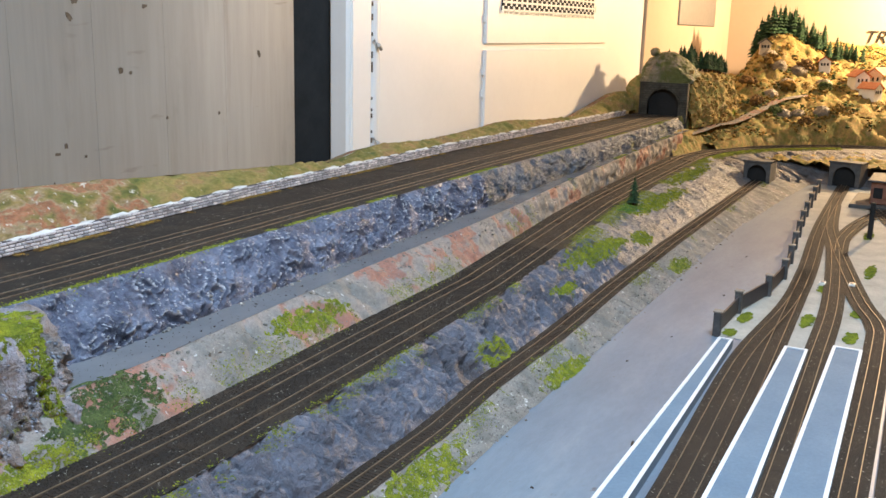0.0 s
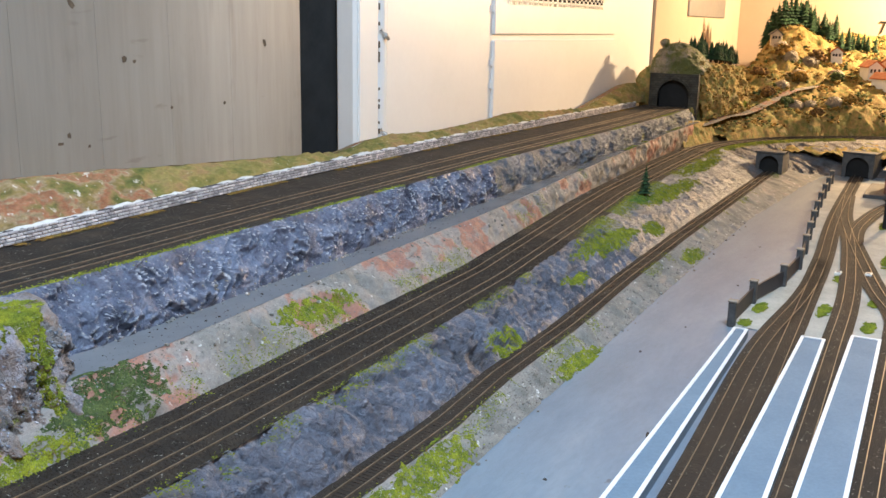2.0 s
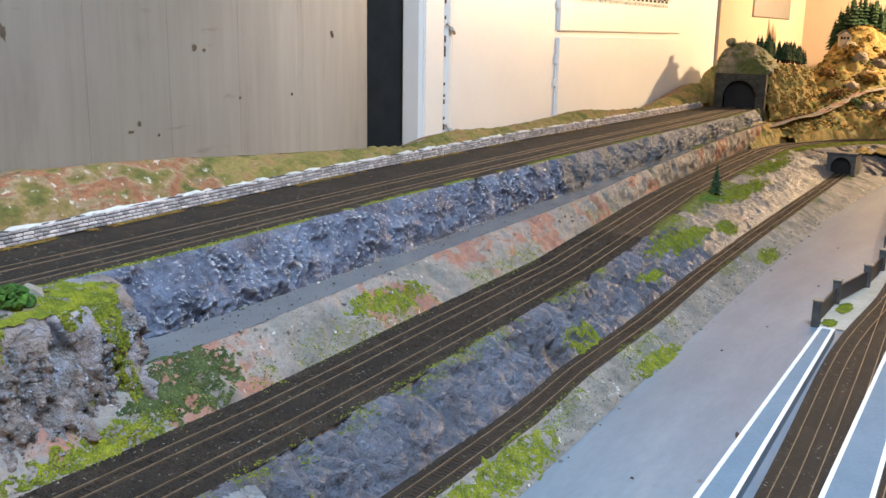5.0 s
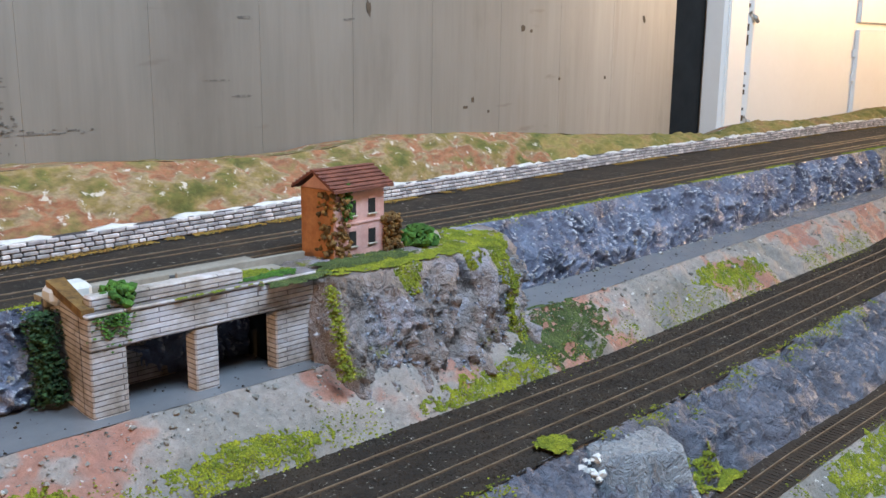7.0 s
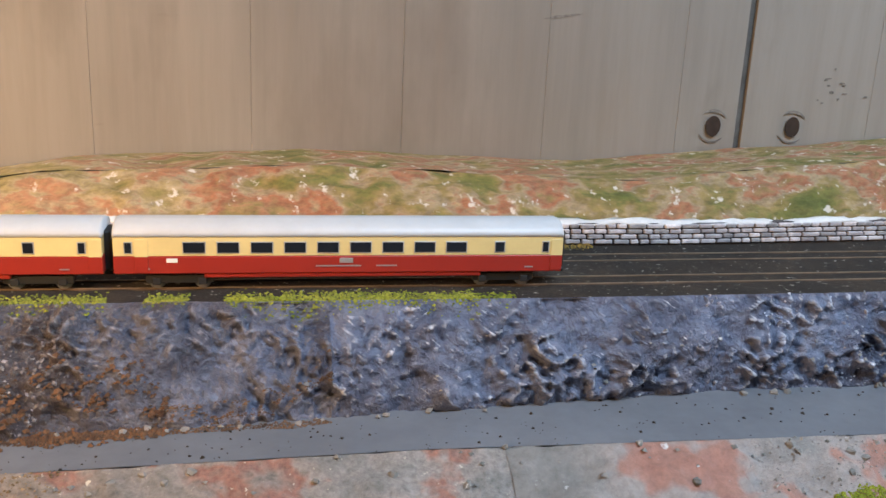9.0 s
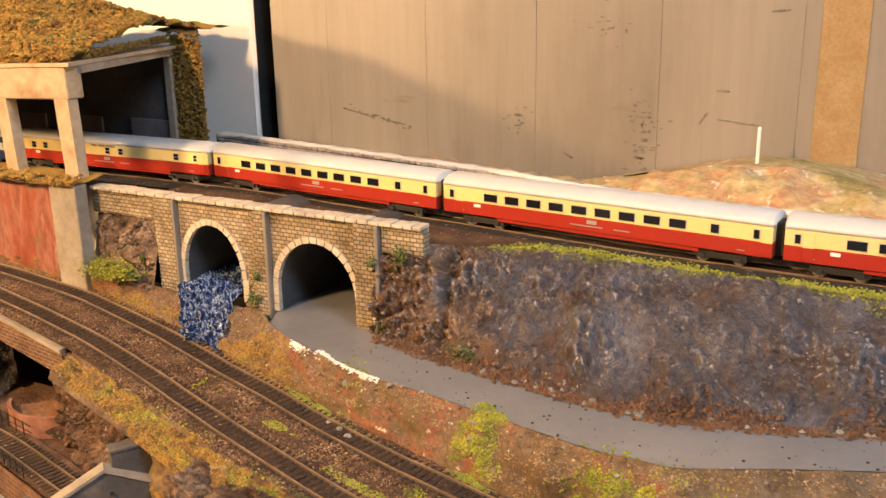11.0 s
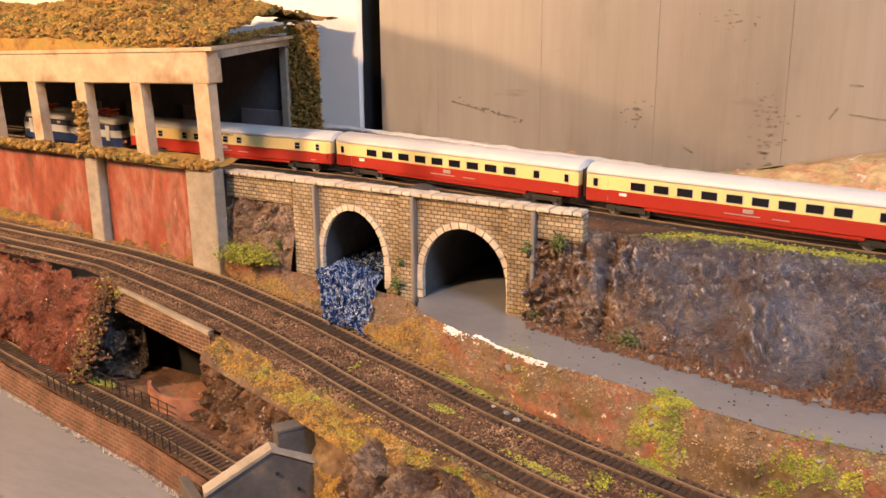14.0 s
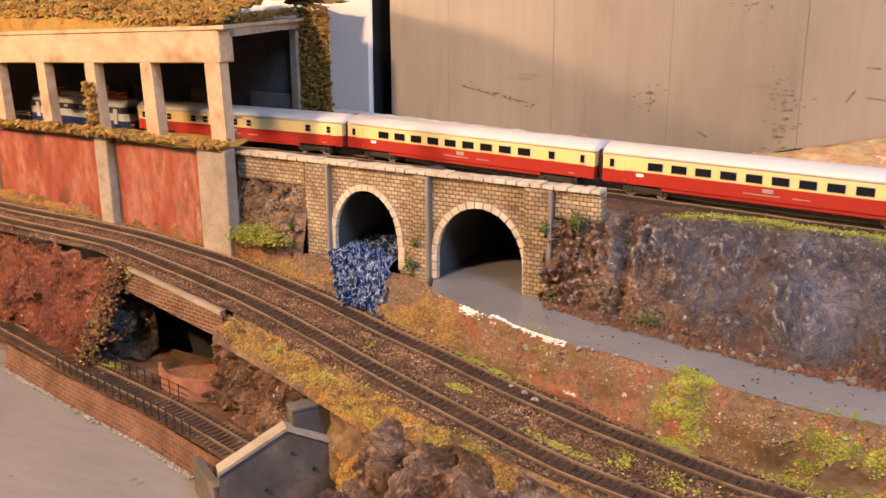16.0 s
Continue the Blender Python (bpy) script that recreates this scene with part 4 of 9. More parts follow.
# ---- tracks ----
def railway_track(name, centre_y, centre_z, x0, x1, label, sleeper_every=0.0062, near=(0, 0)):
    """Two rails on sleepers, following a line in plan."""
    ob = empty(name, label, "railway track", (0, 0, 0), "railway tracks")
    n = int((x1 - x0) / 0.02)
    pts = [Vector((x, centre_y(x), centre_z(x))) for x in (x0 + (x1 - x0) * i / n for i in range(n + 1))]
    track_from(ob, pts, sleeper_every, 0.0165, near)
    return ob


SLEEPER = bpy.data.meshes.new("sleeper")
_g = Geo().block(-0.0013, 0.0013, -0.0150, 0.0150, -0.001, 0.0016, 0.0003)
SLEEPER.from_pydata(_g.v, [], _g.f)
SLEEPER.materials.append(M["sleeper"])


def track_from(ob, pts, sleeper_every=0.0062, gauge=0.0165, near=(0, 0)):
    side = []
    for i, p in enumerate(pts):
        d = (pts[min(i + 1, len(pts) - 1)] - pts[max(i - 1, 0)]).normalized()
        side.append(Vector((-d.y, d.x, 0)).normalized())
    for s in (-0.5, 0.5):
        rings, heads = [], []
        for p, q in zip(pts, side):
            c = p + q * gauge * s
            up = Vector((0, 0, 1))
            rings.append([c + q * 0.0004 + up * 0.0027, c - q * 0.0004 + up * 0.0027, c - q * 0.0009 + up * 0.0008, c + q * 0.0009 + up * 0.0008])
            heads.append([c + q * 0.00045 + up * 0.0034, c - q * 0.00045 + up * 0.0034, c - q * 0.00045 + up * 0.0027, c + q * 0.00045 + up * 0.0027])
        web = Geo().loft(rings).make("rail", "rail", ob)
        Geo().loft(heads).make("rail_head", "rail_head", web, "bright worn rail head")
    g = Geo()
    along, last = 0.0, 0.0
    for i in range(len(pts) - 1):
        seg = (pts[i + 1] - pts[i]).length
        while last <= along + seg:
            k = (last - along) / seg
            p = pts[i].lerp(pts[i + 1], k)
            d = (pts[i + 1] - pts[i]).normalized()
            q = side[i]
            a, b = d * 0.0013, q * 0.0150
            if near[0] < p.x < near[1]:
                o = new("sleeper", SLEEPER)
                o.parent = ob
                o.matrix_basis = Matrix.Translation(p) @ Matrix.Rotation(math.atan2(d.y, d.x), 4, "Z")
                last += sleeper_every
                continue
            top, low = Vector((0, 0, 0.0016)), Vector((0, 0, -0.001))
            g.add([p - a - b + top, p + a - b + top, p + a + b + top, p - a + b + top, p - a - b + low, p + a - b + low, p + a + b + low, p - a + b + low], [(0, 1, 2, 3), (0, 4, 5, 1), (1, 5, 6, 2), (2, 6, 7, 3), (3, 7, 4, 0)])
            last += sleeper_every
        along += seg
    tagged(g.make("sleepers", "sleeper", ob), "", "", "", "stuff")


railway_track("upper_near_track", TRACK_Y, lambda x: 0.9965, -2.5, 3.45, "rusty rails on dark ballast beside the cliff edge")
railway_track("upper_far_track", lambda x: TRACK_Y(x) + 0.054, lambda x: 0.9965, -2.5, 3.45, "rusty rails on dark ballast beside the stone wall")
REAR_SHARE = tab((-1.75, 0.30), (-1.5, 0.20), (-1.0, 0.21), (-0.6, 0.30))
FRONT_SHARE = tab((-1.4, 0.74), (-1.2, 0.785), (-1.09, 0.83), (-0.8, 0.74))
REAR_Y = lambda x: MID_UP_Y(x) + (MID_LO_Y(x) - MID_UP_Y(x)) * REAR_SHARE(x)
FRONT_TRACK_Y = lambda x: MID_UP_Y(x) + (MID_LO_Y(x) - MID_UP_Y(x)) * FRONT_SHARE(x)
railway_track("middle_rear_track", REAR_Y, lambda x: MID_Z(x), -2.3, 3.15, "rear rails of the middle double track", 0.0062, (-1.72, -1.1))
railway_track("middle_front_track", FRONT_TRACK_Y, lambda x: MID_Z(x), -2.3, 3.15, "front rails of the middle double track", 0.0062, (-1.72, -1.1))
railway_track("lower_single_track", LOW_Y, lambda x: LOW_Z, -0.98, 3.25, "single lower track on dark ballast")
railway_track("lower_pit_track", LOW_Y, lambda x: LOW_Z, -2.2, -1.335, "single lower track on rust-brown ballast beside the pit", 0.0062, (-1.8, -1.3))

from mathutils.bvhtree import BVHTree

# ---- ground height for things that rest on the terrain ----
def land_tree():
    v, f = [], []
    for vs, fs in LAND:
        n = len(v)
        v += [tuple(p) for p in vs]
        f += [tuple(n + i for i in q) for q in fs]
    return BVHTree.FromPolygons(v, f)


TREE = land_tree()


def ground(x, y):
    hit = TREE.ray_cast(Vector((x, y, 1.4)), Vector((0, 0, -1)))[0]
    return hit.z if hit else YARD_Z


RNG = random.Random(7)


def flake(g, c, r):
    """A crumb of ground foam."""
    a, b = RNG.uniform(0, 6.283), RNG.uniform(0.7, 1.3)
    ca, sa = math.cos(a) * r, math.sin(a) * r
    x, y, z = c
    g.add([(x + ca, y + sa, z), (x - sa * b, y + ca * b, z + 0.3 * r), (x - ca * b, y - sa * b, z - 0.2 * r), (x + sa, y - ca, z + 0.2 * r), (x + 0.3 * sa, y, z + 0.8 * r * b)], [(0, 1, 4), (1, 2, 4), (2, 3, 4), (3, 0, 4)])


def scatter(name, spots, mat, label, category="scatter", kind="stuff"):
    """Many small crumbs of foam: spots are (x, y, z, radius); the sleepers of the middle track stay clear."""
    g = Geo()
    for x, y, z, r in spots:
        if category in ("grass", "moss") and x < -0.5 and z < 0.97 and min(abs(y - REAR_Y(x)), abs(y - FRONT_TRACK_Y(x))) < 0.0125:
            continue
        if r > 0.0026:
            g.clump((x, y, z), r, RNG, 0.75)
        else:
            flake(g, (x, y, z), r)
    return tagged(g.make(name, mat), label, category, "", kind)


def patch(cx, cy, rx, ry, n, size, lift=0.0, height=None, turn=0.0):
    """A ragged patch, dense in the middle, that lies on the land."""
    out = []
    c, s = math.cos(turn), math.sin(turn)
    for _ in range(int(rx * ry * 1.0e7)):
        a, q = RNG.uniform(0, 6.283), RNG.random() ** 0.55
        u, v = rx * 1.2 * q * math.cos(a), ry * 1.2 * q * math.sin(a)
        x, y = cx + c * u - s * v, cy + s * u + c * v
        if noise.noise(Vector((x * 70, y * 110, 2.0))) + 0.6 * noise.noise(Vector((x * 260, y * 300, 5.0))) + 1.5 * (0.84 - q) < 0:
            continue
        out.append((x, y, (height if height is not None else ground(x, y)) + lift, RNG.uniform(0.0006, 0.0014)))
    return out


def verge(line_y, z_of, x0, x1, per_m, width, size, gaps=6.0, keep=0.0):
    out = []
    for _ in range(int((x1 - x0) * per_m * 9)):
        x = RNG.uniform(x0, x1)
        if noise.noise(Vector((x * gaps, width * 99, 1.7))) + 0.7 * noise.noise(Vector((x * gaps * 6, width * 99, 4.7))) < keep:
            continue
        y = line_y(x) + RNG.gauss(0, width)
        out.append((x, y, z_of(x, y), RNG.uniform(0.0006, 0.0015)))
    return out


scatter("grass_verge_cliff", verge(lambda x: CLIFF_Y(x) + 0.006, ground, -1.14, 3.2, 520, 0.004, 0.0036, 5, -0.12), "moss", "yellow-green grass along the cliff edge", "grass")
scatter("grass_verge_wall", verge(lambda x: WALL_Y(x) - 0.008, lambda x, y: 1.0005, -1.62, 3.2, 480, 0.004, 0.0036, 7, -0.1), "straw", "straw grass along the foot of the stone wall", "grass")
scatter("grass_verge_middle", verge(lambda x: MID_UP_Y(x) + 0.010, ground, -1.2, 3.1, 420, 0.007, 0.0036, 5, 0.08), "moss", "yellow-green moss beside the middle track", "grass")
scatter("grass_verge_middle_front", verge(lambda x: MID_LO_Y(x) - 0.004, ground, -1.3, 3.1, 360, 0.006, 0.0034, 5, 0.1), "moss", "moss on the shoulder of the middle track", "grass")
scatter("grass_between_tracks", verge(lambda x: (MID_LO_Y(x) + MID_UP_Y(x)) / 2, lambda x, y: MID_Z(x), -1.3, 2.6, 330, 0.006, 0.0030, 8, 0.2), "moss_dark", "green scatter between the middle tracks", "grass")
scatter("grass_verge_lower", verge(lambda x: LOW_Y(x) - 0.026, ground, 0.3, 3.1, 380, 0.006, 0.0036, 5, 0.12), "moss", "moss beside the lower track", "grass")

MOSS = [(0.955, -0.140, 0.075, 0.013, 260), (1.13, -0.325, 0.05, 0.012, 120), (0.80, -0.405, 0.07, 0.018, 240), (0.70, -0.41, 0.05, 0.015, 160),
        (1.70, -0.262, 0.16, 0.02, 260), (2.3, -0.21, 0.22, 0.022, 330), (2.75, -0.17, 0.2, 0.02, 260), (1.95, -0.275, 0.05, 0.018, 120), (1.45, -0.30, 0.05, 0.012, 90), (1.9, -0.375, 0.06, 0.014, 110), (1.2, -0.405, 0.08, 0.010, 110),
        (-0.95, -0.215, 0.04, 0.010, 110), (0.1, -0.16, 0.03, 0.012, 90), (-0.1, -0.165, 0.05, 0.012, 110), (0.25, -0.168, 0.06, 0.010, 120), (0.5, -0.172, 0.08, 0.008, 140)]
scatter("moss_patches", [s for cx, cy, rx, ry, n in MOSS for s in patch(cx, cy, rx, ry, n, 0.0042)], "moss", "bright yellow-green moss patches on the slopes", "moss")
scatter("dark_grass_patches", [s for cx, cy, rx, ry, n in ((0.612, -0.152, 0.062, 0.024, 420), (0.575, -0.160, 0.04, 0.018, 200), (-1.12, -0.268, 0.04, 0.008, 120), (-1.02, -0.29, 0.05, 0.008, 140)) for s in patch(cx, cy, rx, ry, n, 0.0036)], "moss_dark", "dark green grass patch on the soil", "grass")
scatter("straw_patches", [s for cx, cy, rx, ry, n in ((-1.30, -0.142, 0.05, 0.020, 420), (-1.47, -0.112, 0.07, 0.010, 320), (-1.62, -0.103, 0.10, 0.006, 360), (-1.36, -0.138, 0.04, 0.014, 260), (-1.26, -0.155, 0.03, 0.012, 200), (-1.8, -0.108, 0.12, 0.006, 260)) for s in patch(cx, cy, rx, ry, n, 0.0040)], "straw", "ochre straw scatter below the viaduct", "grass")
scatter("red_wall_straw", verge(lambda x: -0.110, ground, -2.2, -1.44, 500, 0.006, 0.004, 7, -0.25), "straw", "ochre straw along the foot of the red wall", "grass")
scatter("yellow_bush_patch", [(-1.478 + RNG.gauss(0, 0.014), -0.108 + RNG.gauss(0, 0.006), 0.950 + abs(RNG.gauss(0, 0.007)), RNG.uniform(0.0007, 0.0018)) for _ in range(1500)], "moss_bright", "yellow-green shrub patch below the rubble", "shrub")
scatter("loose_stones", [(x, y, ground(x, y) + 0.0008, RNG.uniform(0.0012, 0.0032)) for x, y in ((RNG.uniform(-1.2, 2.4), 0) for _ in range(900)) for y in (RNG.choice((ROAD_Y(x) - RNG.uniform(0, 0.03), FOOT_Y(x) - RNG.uniform(0.0, 0.008), YARD_Y(x) + RNG.uniform(-0.01, 0.03))),)], "gravel", "pale loose stones along the path edges", "stones")
scatter("slope_moss", patch(-1.048, -0.200, 0.019, 0.028, 0, 0) + patch(-1.048, -0.203, 0.012, 0.022, 0, 0, 0.0008) + patch(-1.15, -0.188, 0.03, 0.006, 0, 0, 0, None, -0.3) + patch(-1.10, -0.212, 0.03, 0.007, 0, 0, 0, None, -0.2) + patch(-1.205, -0.211, 0.016, 0.005, 0, 0, 0, None, -0.2) + patch(-1.20, -0.172, 0.035, 0.006, 0, 0, 0.0005, None, -0.35) + patch(-1.13, -0.200, 0.022, 0.007, 0, 0, 0.0005, None, -0.3) + patch(-1.115, -0.245, 0.03, 0.005, 0, 0, 0, None, -0.2), "moss_bright", "bright yellow-green moss on the soil slope", "moss")
EDGE = [(-1.243, -0.1385), (-1.226, -0.1415), (-1.210, -0.1440), (-1.191, -0.1540), (-1.167, -0.1625), (-1.142, -0.1675)]
white = []
for _ in range(2200):
    q = RNG.random() ** 1.5 * 4.999
    k = int(q)
    x, y = (EDGE[k][n] + (EDGE[k + 1][n] - EDGE[k][n]) * (q - k) for n in (0, 1))
    w = 0.0040 * max(0.20, 1 - q / 3.4) * (0.7 + 0.6 * abs(noise.noise(Vector((q * 3, 1, 2)))))
    x, y = x + RNG.gauss(0, 0.6 * w), y + RNG.gauss(0, w)
    if ground(x, y) > 0.931:
        white.append((x, y, ground(x, y) - 0.0003, RNG.uniform(0.0006, 0.0016)))
scatter("white_plaster_edge", white, "snowy", "ragged white plaster along the path edge", "plaster")


# ---- dry stone wall behind the upper track ----
def stone_wall():
    ob = empty("dry_stone_wall", "low lilac-white stone wall behind the track with plaster coping", "wall", (0, 0, 0), "", "structure")
    x0, x1, h = -1.66, 3.25, 0.0172
    n = 240
    g = Geo()
    rings = []
    for i in range(n + 1):
        x = x0 + (x1 - x0) * i / n
        y = WALL_Y(x)
        rings.append([Vector((x, y + 0.0006, 0.998)), Vector((x, y + 0.0006, 1.0 + h)), Vector((x, y + 0.008, 1.0 + h)), Vector((x, y + 0.008, 0.998))])
    g.loft(rings).make("core", "mortar", ob, "grey mortar core")
    g = Geo()
    rings = []
    for i in range(n * 2 + 1):
        x = x0 + (x1 - x0) * i / n / 2
        y = WALL_Y(x)
        q = [fbm(x * 60, k, 3.1) * 0.0022 for k in range(5)]
        t = 1.0 + h - 0.0032 * max(0.0, min(1.0, (x + 0.5) / 0.6)) * max(0.0, min(1.0, 0.55 + 1.6 * fbm(x * 22, 2.0, 7.0, 3)))
        rings.append([Vector((x, y - 0.0008 + q[0], t - 0.0006)), Vector((x, y + 0.0004 + q[1], t + 0.0012 + 1.4 * q[2])), Vector((x, y + 0.006, t + 0.0026 + q[3])), Vector((x, y + 0.012, t + 0.0016 + q[4])), Vector((x, y + 0.011, t - 0.0012))])
    g.loft(rings).make("coping", "snowy", ob, "crumbly white plaster coping", True)
    meshes = []
    for k in range(6):
        q = Geo().block(-0.5, 0.5, -0.5, 0.5, -0.5, 0.5, 0.12)
        me = bpy.data.meshes.new("stone")
        q.v = [(a + RNG.uniform(-0.05, 0.05), b + RNG.uniform(-0.05, 0.05), c + RNG.uniform(-0.05, 0.05)) for a, b, c in q.v]
        me.from_pydata(q.v, [], q.f)
        me.materials.append(M["stone"])
        meshes.append(me)
    rest, made = Geo(), 0
    rows = 4
    for r in range(rows):
        x = x0 + RNG.uniform(0, 0.008)
        while x < x1 - 0.01:
            w = RNG.uniform(0.008, 0.017)
            xc, zc = x + w / 2, 1.0 + h * (r + 0.5) / rows
            yc = WALL_Y(xc)
            if -1.64 < xc < -0.86 and made < 290:
                o = new("stone", RNG.choice(meshes))
                o.parent = ob
                ang = math.atan2(WALL_Y(xc + 0.005) - WALL_Y(xc - 0.005), 0.01)
                o.matrix_basis = Matrix.LocRotScale((xc, yc + 0.0004, zc), Euler((0, 0, ang)), (w - 0.0014, 0.0042, h / rows - 0.0011))
                made += 1
            else:
                rest.block(xc - w / 2 + 0.0007, xc + w / 2 - 0.0007, yc - 0.0013 - RNG.uniform(0, 0.0008), yc + 0.002, zc - h / rows / 2 + 0.0005, zc + h / rows / 2 - 0.0005, 0.0006)
            x += w
    tagged(rest.make("stonework", "stone", ob), "", "", "", "stuff")


# ---- viaduct with two arches ----
def arch_points(xc, half, spring, crown, n=14):
    return [(xc - half * math.cos(math.pi * i / n), spring + (crown - spring) * math.sin(math.pi * i / n)) for i in range(n + 1)]


VY = -0.080


def viaduct():
    ob = empty("stone_viaduct", "ochre stone viaduct with two arches carrying the upper track", "viaduct", (-1.335, VY, 0.9))
    o = Vector(ob.location)
    zt, zb = 1.026, 0.925
    arches = [(-1.3735, 0.0350, 0.958, 1.006), (-1.2580, 0.0418, 0.956, 1.003)]
    x0, x1 = -1.441, -1.190
    # front wall as a face with two openings
    g = Geo()

    def quad_strip(xa, xb, lower):
        """Wall between xa and xb from the line lower up to the top."""
        pts = lower
        for (ua, za), (ub, zb2) in zip(pts, pts[1:]):
            for yy, flip in ((0.0, False), (0.010, True)):
                q = [Vector((ua, yy, za)), Vector((ub, yy, zb2)), Vector((ub, yy, zt)), Vector((ua, yy, zt))]
                q = [p - Vector((o.x, 0, o.z)) for p in q]
                g.add(q, [(0, 1, 2, 3) if not flip else (3, 2, 1, 0)])

    edge = x0
    for xc, half, sp, cr in arches:
        quad_strip(edge, xc - half, [(edge, zb), (xc - half, zb)])
        quad_strip(xc - half, xc + half, arch_points(xc, half, sp, cr))
        edge = xc + half
    quad_strip(edge, x1, [(edge, zb), (x1, zb)])
    for xe in (x0, x1):
        g.add([Vector((xe, 0, zb)) - Vector((o.x, 0, o.z)), Vector((xe, 0.01, zb)) - Vector((o.x, 0, o.z)), Vector((xe, 0.01, zt)) - Vector((o.x, 0, o.z)), Vector((xe, 0, zt)) - Vector((o.x, 0, o.z))], [(0, 1, 2, 3)])
    g.add([Vector((x, y, zt)) - Vector((o.x, 0, o.z)) for x, y in ((x0, 0), (x1, 0), (x1, 0.01), (x0, 0.01))], [(0, 1, 2, 3)])
    g.make("spandrel_wall", "viaduct", ob, "small coursed ochre stones")
    for xc, half, sp, cr in arches:
        # barrel, coloured dark for the shade under the vault
        pts = [(xc - half, zb - 0.005)] + arch_points(xc, half, sp, cr) + [(xc + half, zb - 0.005)]
        g = Geo()
        n = len(pts)
        v = [Vector((u - o.x, yy, z - o.z)) for yy in (0.0, 0.13) for u, z in pts]
        f = [(i, i + 1, n + i + 1, n + i) for i in range(n - 1)]
        g.add(v, f).make("barrel", "inside_shade", ob, "vault lining coloured dark grey for the shade inside", True)
        # voussoirs
        m = 17
        for i in range(-3, m + 3):
            if 0 <= i < m:
                a0, a1 = math.pi * (i + 0.06) / m, math.pi * (i + 0.94) / m
                ring = []
                for rad, aa in ((0.0, a0), (0.0, a1), (0.0056, a1), (0.0056, a0)):
                    ring.append(Vector((xc - (half + rad - 0.0008) * math.cos(aa) - o.x, -0.0016, sp + (cr - sp + rad - 0.0008) * math.sin(aa) - o.z)))
                Geo().prism(ring, (0, 0.005, 0)).make("voussoir", "voussoir", ob)
            else:
                side = -1 if i < 0 else 1
                k = -i - 1 if i < 0 else i - m
                z1 = sp - 0.0075 * k
                Geo().block(xc + side * (half + 0.0028) - 0.0036 - o.x, xc + side * (half + 0.0028) + 0.0036 - o.x, -0.0016, 0.004, z1 - 0.0070 - o.z, z1 - o.z, 0.0004).make("voussoir", "voussoir", ob)
    # pilasters and parapet coping
    for xp, w in ((-1.4255, 0.026), (-1.3145, 0.014), (-1.203, 0.024)):
        Geo().block(xp - w / 2 - o.x, xp + w / 2 - o.x, -0.0045, 0.002, zb - o.z, zt - 0.0008 - o.z, 0.0008).make("pilaster", "viaduct", ob)
    for xp in (-1.3062, -1.1915, -1.4125):
        Geo().block(xp - 0.0016 - o.x, xp + 0.0016 - o.x, -0.0062, 0.001, zb - o.z, zt - 0.0004 - o.z, 0.0004).make("drain_pipe", "metal_grey", ob)
    xs = -1.520
    while xs < -1.152:
        w = RNG.uniform(0.008, 0.013)
        Geo().block(xs + 0.0004 - o.x, min(xs + w, -1.15) - 0.0004 - o.x, -0.0048, 0.011, zt - o.z, zt + 0.0030 + RNG.uniform(0, 0.0010) - o.z, 0.0006).make("coping_stone", "voussoir", ob)
        xs += w
    # flanking parapet walls above the rubble
    for xa, xb in ((-1.522, x0 - 0.0002), (x1 + 0.0002, -1.150)):
        Geo().block(xa - o.x, xb - o.x, -0.001, 0.010, 1.003 - o.z, zt - o.z, 0.0006).make("parapet", "viaduct", ob)
    return ob


def rubble(name, x0, x1, z0, z1, label):
    """Steep face of broken brown stones."""
    g = Geo()
    n, m = int((x1 - x0) / 0.0018), int((z1 - z0) / 0.0018)
    v = []
    for i in range(n + 1):
        for k in range(m + 1):
            x, s = x0 + (x1 - x0) * i / n, k / m
            z = z0 + (z1 - z0) * s
            edge = min(1, i / 4, (n - i) / 4)
            h = 0.9 * crumple(x, z, 1.0, 70) + 0.5 * fbm(x * 26, z * 26, 5.0, 3) + 0.45 * fbm(x * 290, z * 290, 2.0, 2)
            v.append((x, VY - 0.020 * (1 - s) - 0.003 - 0.008 * h * edge + 0.006, z))
    f = [(i * (m + 1) + k, (i + 1) * (m + 1) + k, (i + 1) * (m + 1) + k + 1, i * (m + 1) + k + 1) for i in range(n) for k in range(m)]
    return tagged(g.add(v, f).make(name, "rubble", None, "", True), label, "rock")


viaduct()
rubble("broken_stone_bank", -1.518, -1.437, 0.93, 1.006, "brown broken-stone face beside the viaduct")
stone_wall()
# approach of the path into the arch, and a dark sheet for the shade beyond
g = Geo().add([(-1.32, 0.06, 0.9335), (-1.305, -0.075, 0.9335), (-1.285, -0.118, 0.9335), (-1.235, -0.139, 0.9335), (-1.18, -0.159, 0.9335), (-1.17, -0.09, 0.9335), (-1.205, -0.07, 0.9335), (-1.21, 0.06, 0.9335)], [tuple(range(8))])
tagged(g.make("road_under_arch", "road"), "grey path running under the viaduct arch", "road", "", "structure")
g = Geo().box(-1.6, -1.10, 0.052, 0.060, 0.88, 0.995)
tagged(g.make("arch_shade_sheet", "inside_shade"), "dark sheet standing in for the shade behind the arches", "wall", "", "structure")


